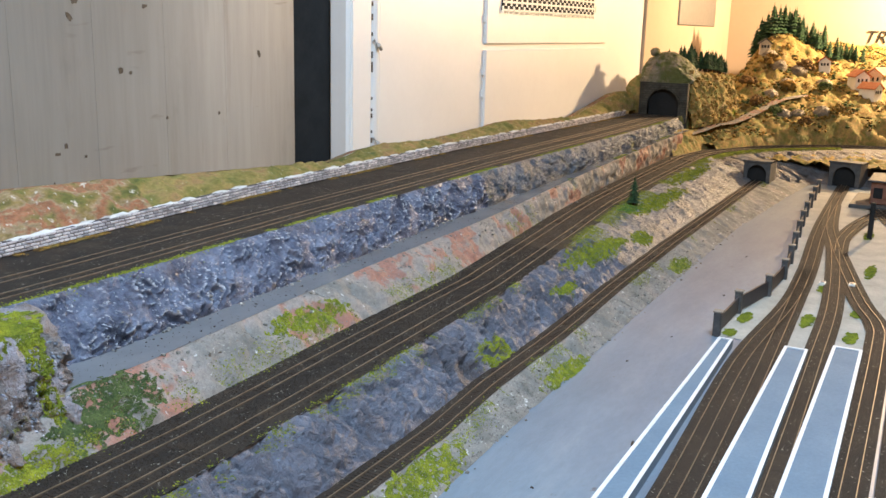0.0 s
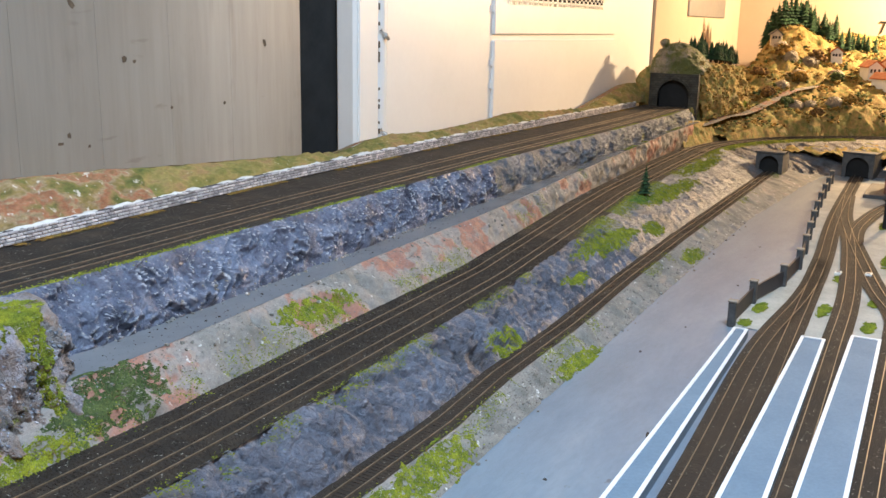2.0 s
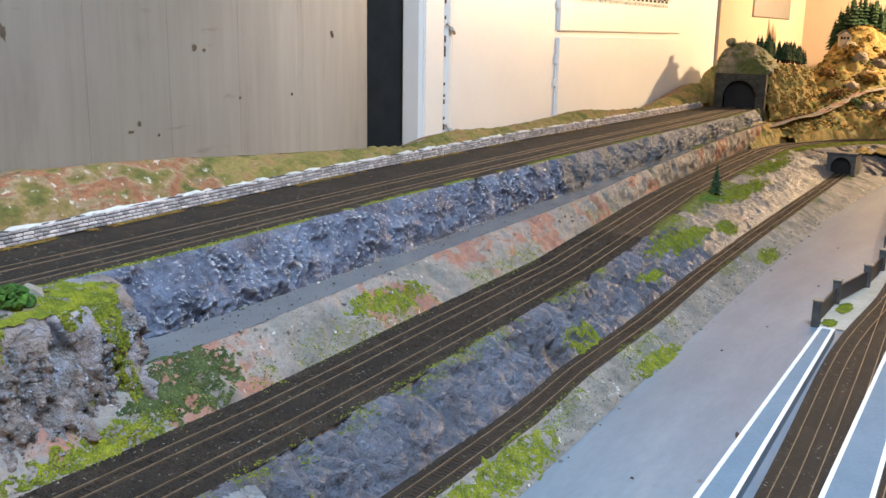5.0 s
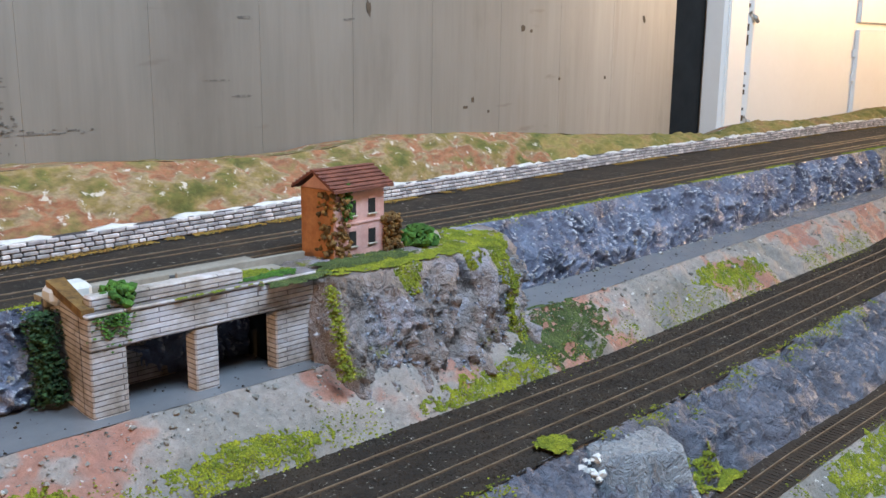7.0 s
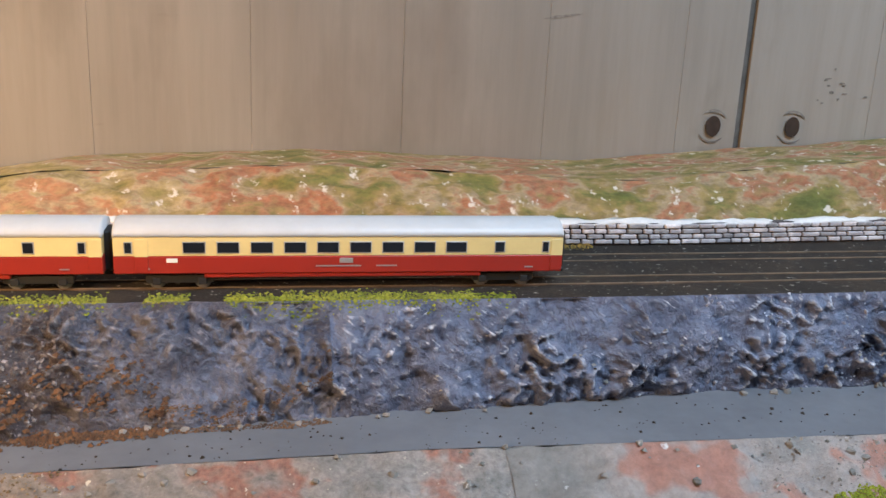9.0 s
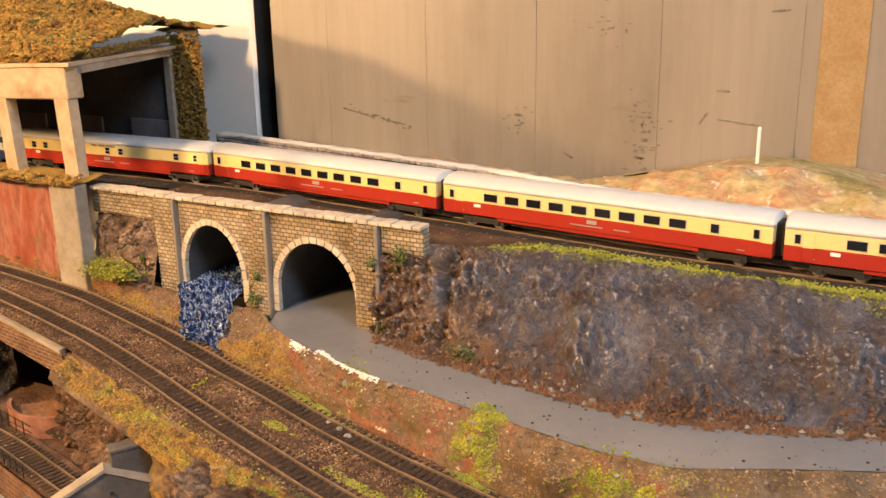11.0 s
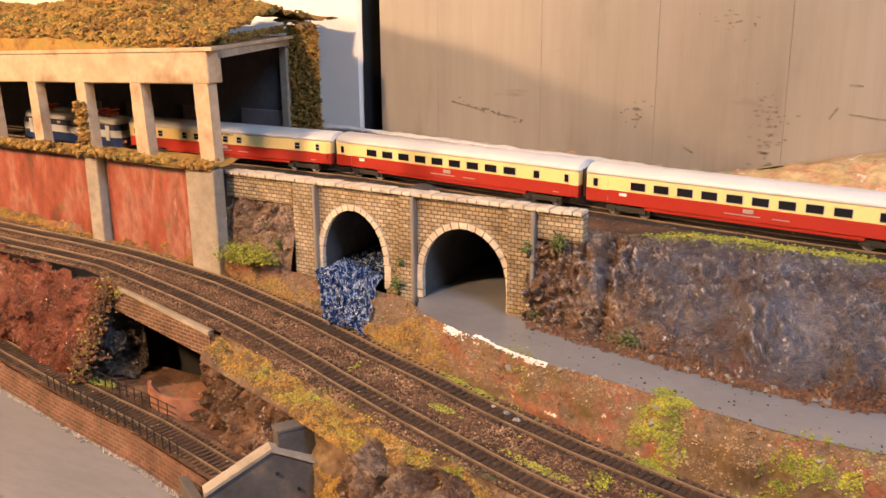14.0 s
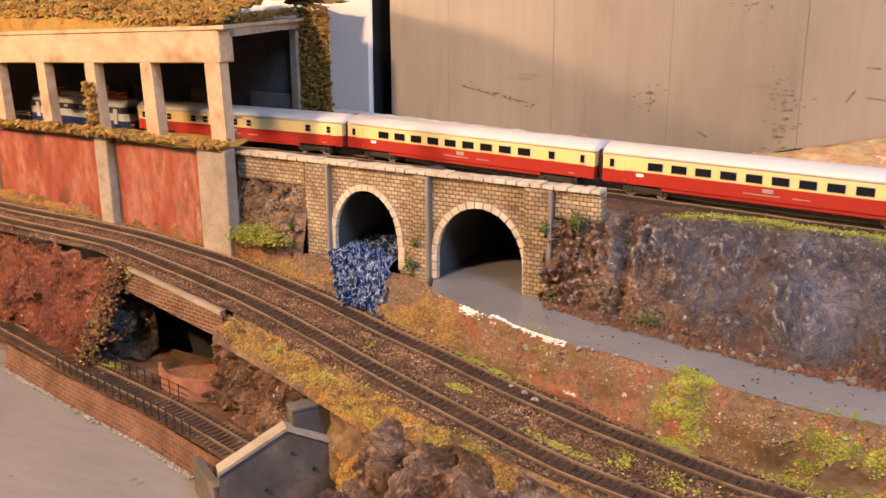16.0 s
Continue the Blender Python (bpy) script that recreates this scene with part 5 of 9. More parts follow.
def cascade():
    """Painted waterfall pouring out of the arch."""
    g = Geo()
    n, m = 52, 68
    v = []
    for i in range(n + 1):
        for k in range(m + 1):
            u, s = i / n, k / m
            x = -1.4125 + 0.071 * u
            if s < 0.35:
                y, z = 0.03 - 0.118 * s / 0.35, 0.946
            else:
                q = (s - 0.35) / 0.65
                x += 0.034 * q + 0.026 * q * (0.5 - u)
                y = -0.088 - 0.050 * q
                z = max(0.946 - 0.040 * q**1.3, ground(x, y) + 0.004 + 0.004 * (1 - q) - 0.005 * abs(2 * u - 1) ** 3)
            h = 0.007 * fbm(x * 130, s * 12, 2.0, 4)
            v.append((x + 0.3 * h, y - h * (0.4 + s), z + 0.8 * h))
    f = [(i * (m + 1) + k, i * (m + 1) + k + 1, (i + 1) * (m + 1) + k + 1, (i + 1) * (m + 1) + k) for i in range(n) for k in range(m)]
    return tagged(g.add(v, f).make("waterfall", "water", None, "", False), "blue and white painted waterfall under the arch", "waterfall")


cascade()


# ---- red retaining wall and rock gallery ----


def retaining_wall():
    ob = empty("red_retaining_wall", "weathered red plaster retaining wall with concrete pilasters", "retaining wall", (-1.75, -0.1, 0.95))
    o = Vector(ob.location)
    spans = [(-1.548, -1.668), (-1.690, -1.86), (-1.882, -2.05), (-2.07, -2.3)]
    for b, a in spans:
        Geo().block(a - o.x, b - o.x, 0.0, 0.012, 0.93 - o.z, 1.032 - o.z, 0.001).make("plaster_panel", "red_plaster", ob)
    for xp, w in ((-1.530, 0.036), (-1.680, 0.018), (-1.871, 0.018), (-2.06, 0.018)):
        Geo().block(xp - w / 2 - o.x, xp + w / 2 - o.x, -0.009, 0.006, 0.93 - o.z, 1.034 - o.z, 0.001).make("pilaster", "grey_concrete", ob)
    return ob


FRONT_Y = lambda x: -0.088 - 0.065 * (x + 1.523)
ROOF_Z = lambda x: 1.1436 + 0.045 * (x + 1.523)


def gallery():
    """Concrete gallery: tapered piers, a deep fascia, a flat roof cut off askew at its open end."""
    ob = empty("rock_gallery", "open-sided concrete avalanche gallery over the upper track", "gallery", (-1.523, -0.088, 1.0))
    o = Vector(ob.location)
    m = Matrix.Rotation(-0.065, 4, "Z") @ Matrix.Rotation(-0.045, 4, "Y")
    z0, z1, z2 = 0.036, 0.1125, 0.1436
    for u, w0, w1 in ((-0.0125, 0.0205, 0.0205), (-0.107, 0.0195, 0.0165), (-0.196, 0.0185, 0.0155), (-0.281, 0.0175, 0.0145), (-0.368, 0.0175, 0.0145), (-0.455, 0.0175, 0.0145), (-0.542, 0.0175, 0.0145), (-0.629, 0.0175, 0.0145)):
        rings = [[m @ Vector((u + a * w / 2, b, z)) for a, b in ((-1, -0.0005), (1, -0.0005), (1, 0.011), (-1, 0.011))] for z, w in ((z0, w0), (z0 + 0.006, w0 - 0.0008), (z1 + 0.001, w1))]
        Geo().loft(rings).make("pier", "concrete", ob)
    Geo().block(-0.72, 0.0, -0.001, 0.018, z1, z2, 0.0012, m).make("fascia_beam", "concrete", ob)
    plan = [(-1.520, -0.0905), (-1.614, 0.157), (-2.25, 0.157), (-2.25, -0.043)]
    low = [Vector((x, y, ROOF_Z(x))) - o for x, y in plan]
    Geo().prism(low, (0, 0, 0.0036)).make("roof_slab", "concrete", ob)
    # back wall, its dark colour carrying the shade under the roof
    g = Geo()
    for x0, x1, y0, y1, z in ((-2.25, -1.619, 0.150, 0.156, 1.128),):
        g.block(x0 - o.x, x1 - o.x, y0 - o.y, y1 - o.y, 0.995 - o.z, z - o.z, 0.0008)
    g.make("back_wall", "inside_shade", ob)
    a, b = Vector((-1.524, -0.072, 0)), Vector((-1.618, 0.150, 0))
    side = Vector((-0.0075, -0.003, 0))
    ring = [p - o + Vector((0, 0, z)) for p, z in ((a, ROOF_Z(a.x) - 0.0005), (b, ROOF_Z(b.x) - 0.0005), (b, ROOF_Z(b.x) - 0.0075), (a, ROOF_Z(a.x) - 0.0075))]
    Geo().prism(ring, side).make("portal_lintel", "grey_concrete", ob)
    Geo().block(-1.630 - o.x, -1.619 - o.x, 0.142 - o.y, 0.1495 - o.y, 0.996 - o.z, 1.130 - o.z, 0.001).make("rear_pier", "grey_concrete", ob)
    for x0, x1, z in ((-1.700, -1.632, 1.052), (-1.800, -1.750, 1.050), (-1.905, -1.855, 1.048), (-2.0, -1.955, 1.046)):
        Geo().block(x0 - o.x, x1 - o.x, 0.1475 - o.y, 0.1502 - o.y, 0.996 - o.z, z - o.z, 0.0006).make("wall_panel", "lilac_card", ob, "pale lilac-grey panel on the back wall")
    return ob


M["lilac_card"] = earthy("lilac_grey_card", [(0.3, (0.115, 0.100, 0.112)), (0.7, (0.165, 0.147, 0.160))], 20, GRAIN, 140, 0.7, 0.4, None, 0.0, None, 0.25)
retaining_wall()
gallery()
strip("gallery_ledge", lambda x: (FRONT_Y(x) + 0.022, 1.0385 + 0.03 * (x + 1.523)), lambda x: (-0.112, 1.0335), -2.3, -1.514, 0.008, 4, "straw", "straw-covered ledge along the gallery foot", "ledge", 0.003, 80)
scatter("ledge_straw", verge(lambda x: -0.103, lambda x, y: 1.0355, -2.2, -1.517, 900, 0.006, 0.0046, 5, -0.4) + [(x, -0.104 + RNG.gauss(0, 0.005), 1.0360 + abs(RNG.gauss(0, 0.002)), RNG.uniform(0.0016, 0.0042)) for x in (RNG.uniform(-2.1, -1.514) for _ in range(1500)) if noise.noise(Vector((x * 40, 3, 1))) > -0.25], "straw", "ochre straw scatter on the ledge", "grass")
scatter("pier_creeper", [(-1.722 + RNG.gauss(0, 0.0035), -0.080 + RNG.gauss(0, 0.0025), 1.034 + 0.05 * RNG.random() ** 1.2, RNG.uniform(0.0012, 0.0030)) for _ in range(330)], "straw", "dry creeper on a gallery pier", "creeper", "")


HILL_END = lambda y: -1.527 - 0.405 * (y + 0.085)


def hill_z(x, y):
    """Height of the straw hill over the gallery roof."""
    q = max(0.0, min(1.0, (y + 0.085) / 0.30))
    rise = math.sin(math.pi * min(1.0, 0.02 + 0.82 * q)) ** 0.8 * min(1.0, 0.30 + (-1.535 - x) * 3.0)
    return ROOF_Z(x) + 0.0045 + (0.054 + 0.03 * fbm(x * 4, 1.0, y * 4)) * rise


def gallery_hill():
    """Straw-covered hill over the gallery, with an upright end beside the open mouth."""
    n, m = 120, 44
    v = []
    for i in range(n + 1):
        for k in range(m + 1):
            s = k / m
            y0 = FRONT_Y(-1.9) - 0.02
            y = y0 + (0.26 - y0) * s
            x = -2.5 + (HILL_END(min(y, 0.152)) + 2.5) * i / n
            y = max(y, FRONT_Y(x) - 0.001)
            v.append((x, y, hill_z(x, y) + 0.0075 * fbm(x * 45, y * 45, 3.0, 5) * min(1, 6 * s) if k else ROOF_Z(x) + 0.001))
    g = Geo().add(v, [(i * (m + 1) + k, (i + 1) * (m + 1) + k, (i + 1) * (m + 1) + k + 1, i * (m + 1) + k + 1) for i in range(n) for k in range(m)])
    # upright end: a face towards the mouth, then one turning back to the wall
    corners = [(-1.624, 0.153), (-1.577, 0.150), (-1.680, 0.262)]
    nu, nv = 30, 46
    for (xa, ya), (xb, yb) in zip(corners, corners[1:]):
        v = []
        for i in range(nu + 1):
            for k in range(nv + 1):
                u, z = i / nu, 0.998 + 0.158 * k / nv
                x, y = xa + (xb - xa) * u, ya + (yb - ya) * u
                bulge = 0.006 * fbm(x * 60 + y * 60, z * 60, 4.0, 5)
                v.append((x + bulge * 0.8, y - bulge - 0.016 * max(0.0, k / nv - 0.86), z - 0.010 * u * (k / nv) ** 8))
        g.add(v, [(i * (nv + 1) + k, (i + 1) * (nv + 1) + k, (i + 1) * (nv + 1) + k + 1, i * (nv + 1) + k + 1) for i in range(nu) for k in range(nv)])
    v = []
    for i in range(13):
        for k in range(13):
            y = 0.146 + 0.116 * k / 12
            a, b = -1.640 - 0.5 * max(0.0, y - 0.150), -1.577 - 0.92 * max(0.0, y - 0.150)
            v.append((a + (b - a) * i / 12, y, 1.154 + 0.006 * (1 - i / 12) + 0.006 * fbm(i * 1.7, k * 1.7, 2.0, 3)))
    g.add(v, [(i * 13 + k, (i + 1) * 13 + k, (i + 1) * 13 + k + 1, i * 13 + k + 1) for i in range(12) for k in range(12)])
    return tagged(g.make("gallery_hill", "straw", None, "", True), "hill of ochre straw scatter above the gallery", "hill")


gallery_hill()
spots = []
for _ in range(26000):
    x, y = RNG.uniform(-2.2, -1.53), RNG.uniform(-0.085, 0.20)
    if y > FRONT_Y(x) and x < HILL_END(min(y, 0.152)) - 0.001:
        spots.append((x, y, hill_z(x, y) + RNG.uniform(0.0, 0.004), RNG.uniform(0.0012, 0.0034)))
for _ in range(2600):
    u = RNG.random()
    spots.append((-1.622 + 0.048 * u + RNG.gauss(0, 0.0012), 0.149 - RNG.uniform(0, 0.003), RNG.uniform(1.004, 1.156), RNG.uniform(0.0010, 0.0028)))
scatter("gallery_hill_tufts", spots, "straw", "ochre foam tufts on the gallery hill", "grass")
M["mound_rock"] = crag("warm_brown_plaster_rock", [(0.3, (0.03, 0.014, 0.008)), (0.48, (0.11, 0.058, 0.032)), (0.60, (0.22, 0.14, 0.09)), (0.74, (0.40, 0.30, 0.23))], 34, (0.52, 0.44, 0.36), 0.55)


spots = [(x, FRONT_Y(x) + 0.001 + abs(RNG.gauss(0, 0.004)), ROOF_Z(x) + 0.0036 + abs(RNG.gauss(0, 0.004)), RNG.uniform(0.0010, 0.0028)) for x in (RNG.uniform(-2.2, -1.535) for _ in range(2600)) if noise.noise(Vector((x * 30, 1, 1))) > -0.35]
spots += [(HILL_END(y) + RNG.uniform(-0.008, -0.001), y, ROOF_Z(-1.56) + 0.004 + 0.008 * RNG.random(), RNG.uniform(0.0010, 0.0026)) for y in (RNG.uniform(-0.05, 0.150) for _ in range(900))]
scatter("gallery_edge_straw", spots, "straw", "ochre straw along the gallery roof edge", "grass")
scatter("gallery_hill_moss", [(x, y, hill_z(x, y) + 0.002, RNG.uniform(0.0012, 0.0034)) for x, y in ((RNG.uniform(-2.2, -1.58), RNG.uniform(-0.05, 0.16)) for _ in range(5000)) if noise.noise(Vector((x * 16, y * 16, 2))) > 0.16 and y > FRONT_Y(x) + 0.012], "moss_dark", "olive green moss on the gallery hill", "moss")


# ---- pit with a brick lintel below the middle track ----
def bank(name, corners, nu, nv, rough, freq, mat, label, category="rock", ridged=False, bulge=0.0):
    """A roughened sheet between four corners: a-b along the top, d-c along the foot."""
    a, b, c, d = (Vector(p) for p in corners)
    nrm = (b - a).cross(d - a).normalized()
    if nrm.y > 0:
        nrm = -nrm
    v = []
    for i in range(nu + 1):
        for k in range(nv + 1):
            u, s = i / nu, k / nv
            p = a.lerp(b, u).lerp(d.lerp(c, u), s)
            h = fbm(p.x * freq, p.y * freq, p.z * freq, 5)
            if ridged:
                h = crumple(p.x, p.y, p.z, freq) + 0.7 * h
            v.append(p + nrm * (rough * h + bulge * math.sin(math.pi * u) * math.sin(math.pi * s)))
    f = [(i * (nv + 1) + k, (i + 1) * (nv + 1) + k, (i + 1) * (nv + 1) + k + 1, i * (nv + 1) + k + 1) for i in range(nu) for k in range(nv)]
    if name in ("shoulder_soil", "gable_bank"):
        LAND.append((v, f))
    return tagged(Geo().add(v, f).make(name, mat, None, "", True), label, category)


bank("red_rock_bank", ((-2.2, -0.20, 0.968), (-1.583, -0.185, 0.937), (-1.605, -0.214, 0.838), (-2.2, -0.09, 0.838)), 300, 60, 0.008, 40, "rock_red", "glossy red-brown rock bank below the track", "rock", True)
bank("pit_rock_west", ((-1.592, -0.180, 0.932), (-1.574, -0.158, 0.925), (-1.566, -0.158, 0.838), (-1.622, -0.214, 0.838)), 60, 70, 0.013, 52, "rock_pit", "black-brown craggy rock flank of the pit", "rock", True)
bank("brown_rock_bank", ((-1.438, -0.206, 0.918), (-1.315, -0.243, 0.893), (-1.335, -0.262, 0.836), (-1.452, -0.214, 0.836)), 80, 44, 0.010, 48, "rock_brown", "craggy dark brown rock bank below the track", "rock", True)
bank("brown_rock_mound", ((-1.235, -0.266, 0.896), (-0.98, -0.318, 0.890), (-0.98, -0.42, 0.82), (-1.245, -0.36, 0.812)), 200, 110, 0.030, 26, "mound_rock", "craggy brown rock mound beside the track", "rock", True, 0.026)
strip("shoulder_soil", lambda x: (MID_LO_Y(x) + 0.002, MID_Z(x) - 0.0004), lambda x: (MID_LO_Y(x) - 0.024, MID_Z(x) - 0.017), -1.425, -0.95, 0.0026, 24, "earth", "brown earth shoulder of the middle track", "slope", 0.007, 70)
bank("gable_bank", ((-1.325, -0.238, 0.897), (-1.215, -0.262, 0.893), (-1.215, -0.335, 0.825), (-1.288, -0.262, 0.836)), 50, 30, 0.006, 50, "earth", "brown earth bank beside the gabled wall", "slope")
TREE = land_tree()
# black sheet for the shade deep in the pit
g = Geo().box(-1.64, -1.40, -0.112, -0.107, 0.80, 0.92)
tagged(g.make("pit_back_shade", "black"), "black sheet standing in for the shade at the back of the pit", "wall", "", "structure")
strip("pit_floor", lambda x: (-0.14, 0.835), lambda x: (LOW_Y(x) - 0.020, 0.835), -2.3, -1.345, 0.02, 6, "rock_brown", "brown earth floor beside the lower track", "ground", 0.002, 60)


def lintel():
    a, b = Vector((-1.592, -0.184, 0.937)), Vector((-1.436, -0.208, 0.919))
    d = (b - a).normalized()
    s = Vector((-d.y, d.x, 0)).normalized()
    up = Vector((0, 0, 1))
    ob = empty("brick_lintel", "brick-faced retaining beam with pale coping above the pit", "retaining wall", a)
    for name, mat, t0, t1, y0, y1 in (("brick_face", "lintel_brick", -0.026, -0.0032, 0.0, 0.005), ("coping", "grey_concrete", -0.0032, 0.0005, -0.0015, 0.005)):
        q = [Vector((0, 0, 0)) + s * y + up * z for y, z in ((y0, t0), (y0, t1), (y1, t1), (y1, t0))]
        e = b - a
        Geo().add([*q, *(p + e for p in q)], [(0, 1, 2, 3), (7, 6, 5, 4), (0, 4, 5, 1), (1, 5, 6, 2), (2, 6, 7, 3), (3, 7, 4, 0)]).make(name, mat, ob)
    return ob


lintel()


def curved_tray():
    """Low half-round brick basin wall with an earth floor."""
    ob = empty("round_basin", "half-round brick basin with an earth floor in the pit", "basin", (-1.480, -0.180, 0.835))
    pts = [(0.048 * math.cos(t), -0.044 * math.sin(t)) for t in (math.pi * i / 18 - 0.25 for i in range(17))]
    for (xa, ya), (xb, yb) in zip(pts, pts[1:]):
        ring = [Vector((xa, ya, 0)), Vector((xb, yb, 0)), Vector((xb * 0.93, yb * 0.93, 0)), Vector((xa * 0.93, ya * 0.93, 0))]
        Geo().prism(ring, (0, 0, 0.020)).make("basin_wall", "brick_red", ob)
    g = Geo().add([Vector((0, 0.02, 0.012))] + [Vector((x * 0.95, y * 0.95, 0.012)) for x, y in pts], [(0, i + 1, i + 2) for i in range(len(pts) - 1)])
    g.make("basin_floor", "soil_orange", ob)
    return ob


curved_tray()


def railing(name, pts, label, posts=None):
    ob = empty(name, label, "railing", pts[0], "railings along the lower track")
    o = Vector(pts[0])
    for h in (0.0065, 0.0125):
        Geo().tube([Vector(p) - o + Vector((0, 0, h)) for p in pts], 0.0004, 5).make("handrail", "black", ob)
    for a, b in zip(pts, pts[1:]):
        n = max(1, int((Vector(b) - Vector(a)).length / 0.011))
        for i in range(n):
            p = Vector(a).lerp(Vector(b), i / n) - o
            Geo().tube([p, p + Vector((0, 0, 0.0135))], 0.0006, 5).make("post", "black", ob)
    return ob


railing("railing", [(x, LOW_Y(x) + 0.017, LOW_Z + 0.001) for x in (-1.63, -1.56, -1.50, -1.46)], "thin black railing beside the lower track")
railing("railing", [(x, LOW_Y(x) - 0.018, LOW_Z + 0.001) for x in (-1.62, -1.55, -1.48, -1.40)], "thin black railing beside the lower track")
g = Geo()
for x in np.arange(-1.72, -1.335, 0.01):
    g.add([(x, LOW_Y(x) - 0.021, LOW_Z), (x + 0.0101, LOW_Y(x + 0.01) - 0.021, LOW_Z), (x + 0.0101, LOW_Y(x + 0.01) - 0.026, YARD_Z), (x, LOW_Y(x) - 0.026, YARD_Z)], [(0, 1, 2, 3)])
tagged(g.make("bridge_side_wall", "brickwork"), "red-brown brick side wall of the lower track", "wall", "", "structure")
scatter("pale_rubble_edge", [(x, LOW_Y(x) - 0.027 + RNG.gauss(0, 0.0016), YARD_Z + 0.001, RNG.uniform(0.0008, 0.0024)) for x in (RNG.uniform(-1.75, -1.30) for _ in range(700))], "gravel", "pale rubble along the yard edge", "stones")


def gabled_portal_wall():
    """Grey gabled wall with pale coping that ends the cutting of the lower track."""
    a, b = Vector((-1.338, -0.326, 0.0)), Vector((-1.268, -0.240, 0.0))
    d = (b - a).normalized()
    s = Vector((-d.y, d.x, 0))
    ob = empty("gabled_portal_wall", "grey gabled end wall with pale coping beside the brown rock", "wall", (a.x, a.y, YARD_Z))
    L = (b - a).length
    za, zm, zb = 0.850 - YARD_Z, 0.876 - YARD_Z, 0.846 - YARD_Z
    prof = [(0.0, -0.01), (L, -0.01), (L, zb), (L * 0.45, zm), (0.0, za)]
    Geo().prism([d * u + Vector((0, 0, z)) for u, z in prof], s * 0.010).make("wall_slab", "slate_wall", ob)
    for (u0, z0), (u1, z1) in ((prof[4], prof[3]), (prof[3], prof[2])):
        ring = [d * u0 + Vector((0, 0, z0)), d * u1 + Vector((0, 0, z1)), d * u1 + Vector((0, 0, z1 + 0.0028)), d * u0 + Vector((0, 0, z0 + 0.0028))]
        Geo().prism([p - s * 0.0015 for p in ring], s * 0.0125).make("coping", "grey_concrete", ob)
    for u, z in ((0.3, 0.020), (0.62, 0.030), (0.48, 0.046)):
        p = d * (L * u) + Vector((0, 0, z)) - s * 0.0006
        Geo().tube([p, p - s * 0.0012], 0.0014, 8).make("tie_plate", "black", ob)
    return ob


M["slate_wall"] = earthy("blue_grey_stained_render", [(0.3, (0.045, 0.042, 0.042)), (0.55, (0.08, 0.074, 0.073)), (0.7, (0.16, 0.13, 0.105))], 26, GRAIN, 160, 0.8, 0.5)
gabled_portal_wall()
def wing_wall(name, p0, p1, z0, z1, thick, mat, label):
    a, b = Vector((*p0, 0)), Vector((*p1, 0))
    d = (b - a).normalized()
    L = (b - a).length
    ob = empty(name, label, "wall block", (*p0, z0))
    Geo().block(0, L, -thick / 2, thick / 2, 0, z1 - z0 - 0.003, 0.0008, Matrix.Rotation(math.atan2(d.y, d.x), 4, "Z")).make("wall_body", mat, ob)
    Geo().block(-0.0006, L + 0.0006, -thick / 2 - 0.0006, thick / 2 + 0.0006, z1 - z0 - 0.003, z1 - z0, 0.0006, Matrix.Rotation(math.atan2(d.y, d.x), 4, "Z")).make("cap_stone", mat, ob)
    return ob


wing_wall("stone_wing_wall", (-1.3115, -0.2765), (-1.288, -0.240), 0.850, 0.8895, 0.012, "slate_wall", "dark grey stone wing wall above the gabled wall")
wing_wall("portal_side_wall", (-1.385, -0.300), (-1.341, -0.325), YARD_Z - 0.004, 0.8405, 0.006, "slate_wall", "grey stained side wall beside the gabled wall")
scatter("pit_foot_moss", patch(-1.60, -0.205, 0.03, 0.006, 0, 0, 0.0, 0.839) + patch(-1.70, -0.180, 0.03, 0.008, 0, 0, 0.0, 0.840), "moss_bright", "yellow-green moss at the foot of the red bank", "moss")
scatter("shoulder_straw", [(x, MID_LO_Y(x) - 0.002 - 0.018 * q, ground(x, MID_LO_Y(x) - 0.002 - 0.018 * q) + 0.0004, RNG.uniform(0.0005, 0.0013)) for x, q in ((RNG.uniform(-1.43, -1.0), RNG.random() ** 1.4) for _ in range(17000)) if noise.noise(Vector((x * 45, q * 2, 3))) + 0.5 * noise.noise(Vector((x * 160, q * 9, 3))) > -0.22], "straw", "ochre straw on the track shoulder", "grass")
scatter("shoulder_moss", [(x, MID_LO_Y(x) - 0.003 - 0.016 * q, ground(x, MID_LO_Y(x) - 0.003 - 0.016 * q) + 0.0004, RNG.uniform(0.0005, 0.0013)) for x, q in ((RNG.uniform(-1.36, -1.12), RNG.random()) for _ in range(6000)) if noise.noise(Vector((x * 40, q * 2, 8))) > 0.05], "moss_bright", "yellow-green moss on the track shoulder", "grass")
grains, pale, low = [], [], []
for _ in range(60000):
    x, q = RNG.uniform(-1.9, -0.6), RNG.random()
    y = MID_UP_Y(x) + (MID_LO_Y(x) - MID_UP_Y(x)) * q
    off = min(abs(y - REAR_Y(x)), abs(y - FRONT_TRACK_Y(x)))
    if off > 0.0115 + 0.004 * noise.noise(Vector((x * 60, y * 60, 2))):
        (pale if RNG.random() < 0.10 + 0.5 * max(0.0, noise.noise(Vector((x * 30, y * 50, 7)))) else grains).append((x, y, MID_Z(x) + 0.0010, RNG.uniform(0.0006, 0.0014)))
    else:
        low.append((x, y, MID_Z(x) + 0.0011, RNG.uniform(0.0005, 0.0011)))
scatter("ballast_grains", grains, "grains_brown", "loose rust-brown ballast grains beside the rails", "ballast")
scatter("ballast_grains_pale", pale, "grit", "pale pinkish ballast grains between the tracks", "ballast")
scatter("ballast_grains_low", low, "grains_low", "dark ballast grains between the sleepers", "ballast")
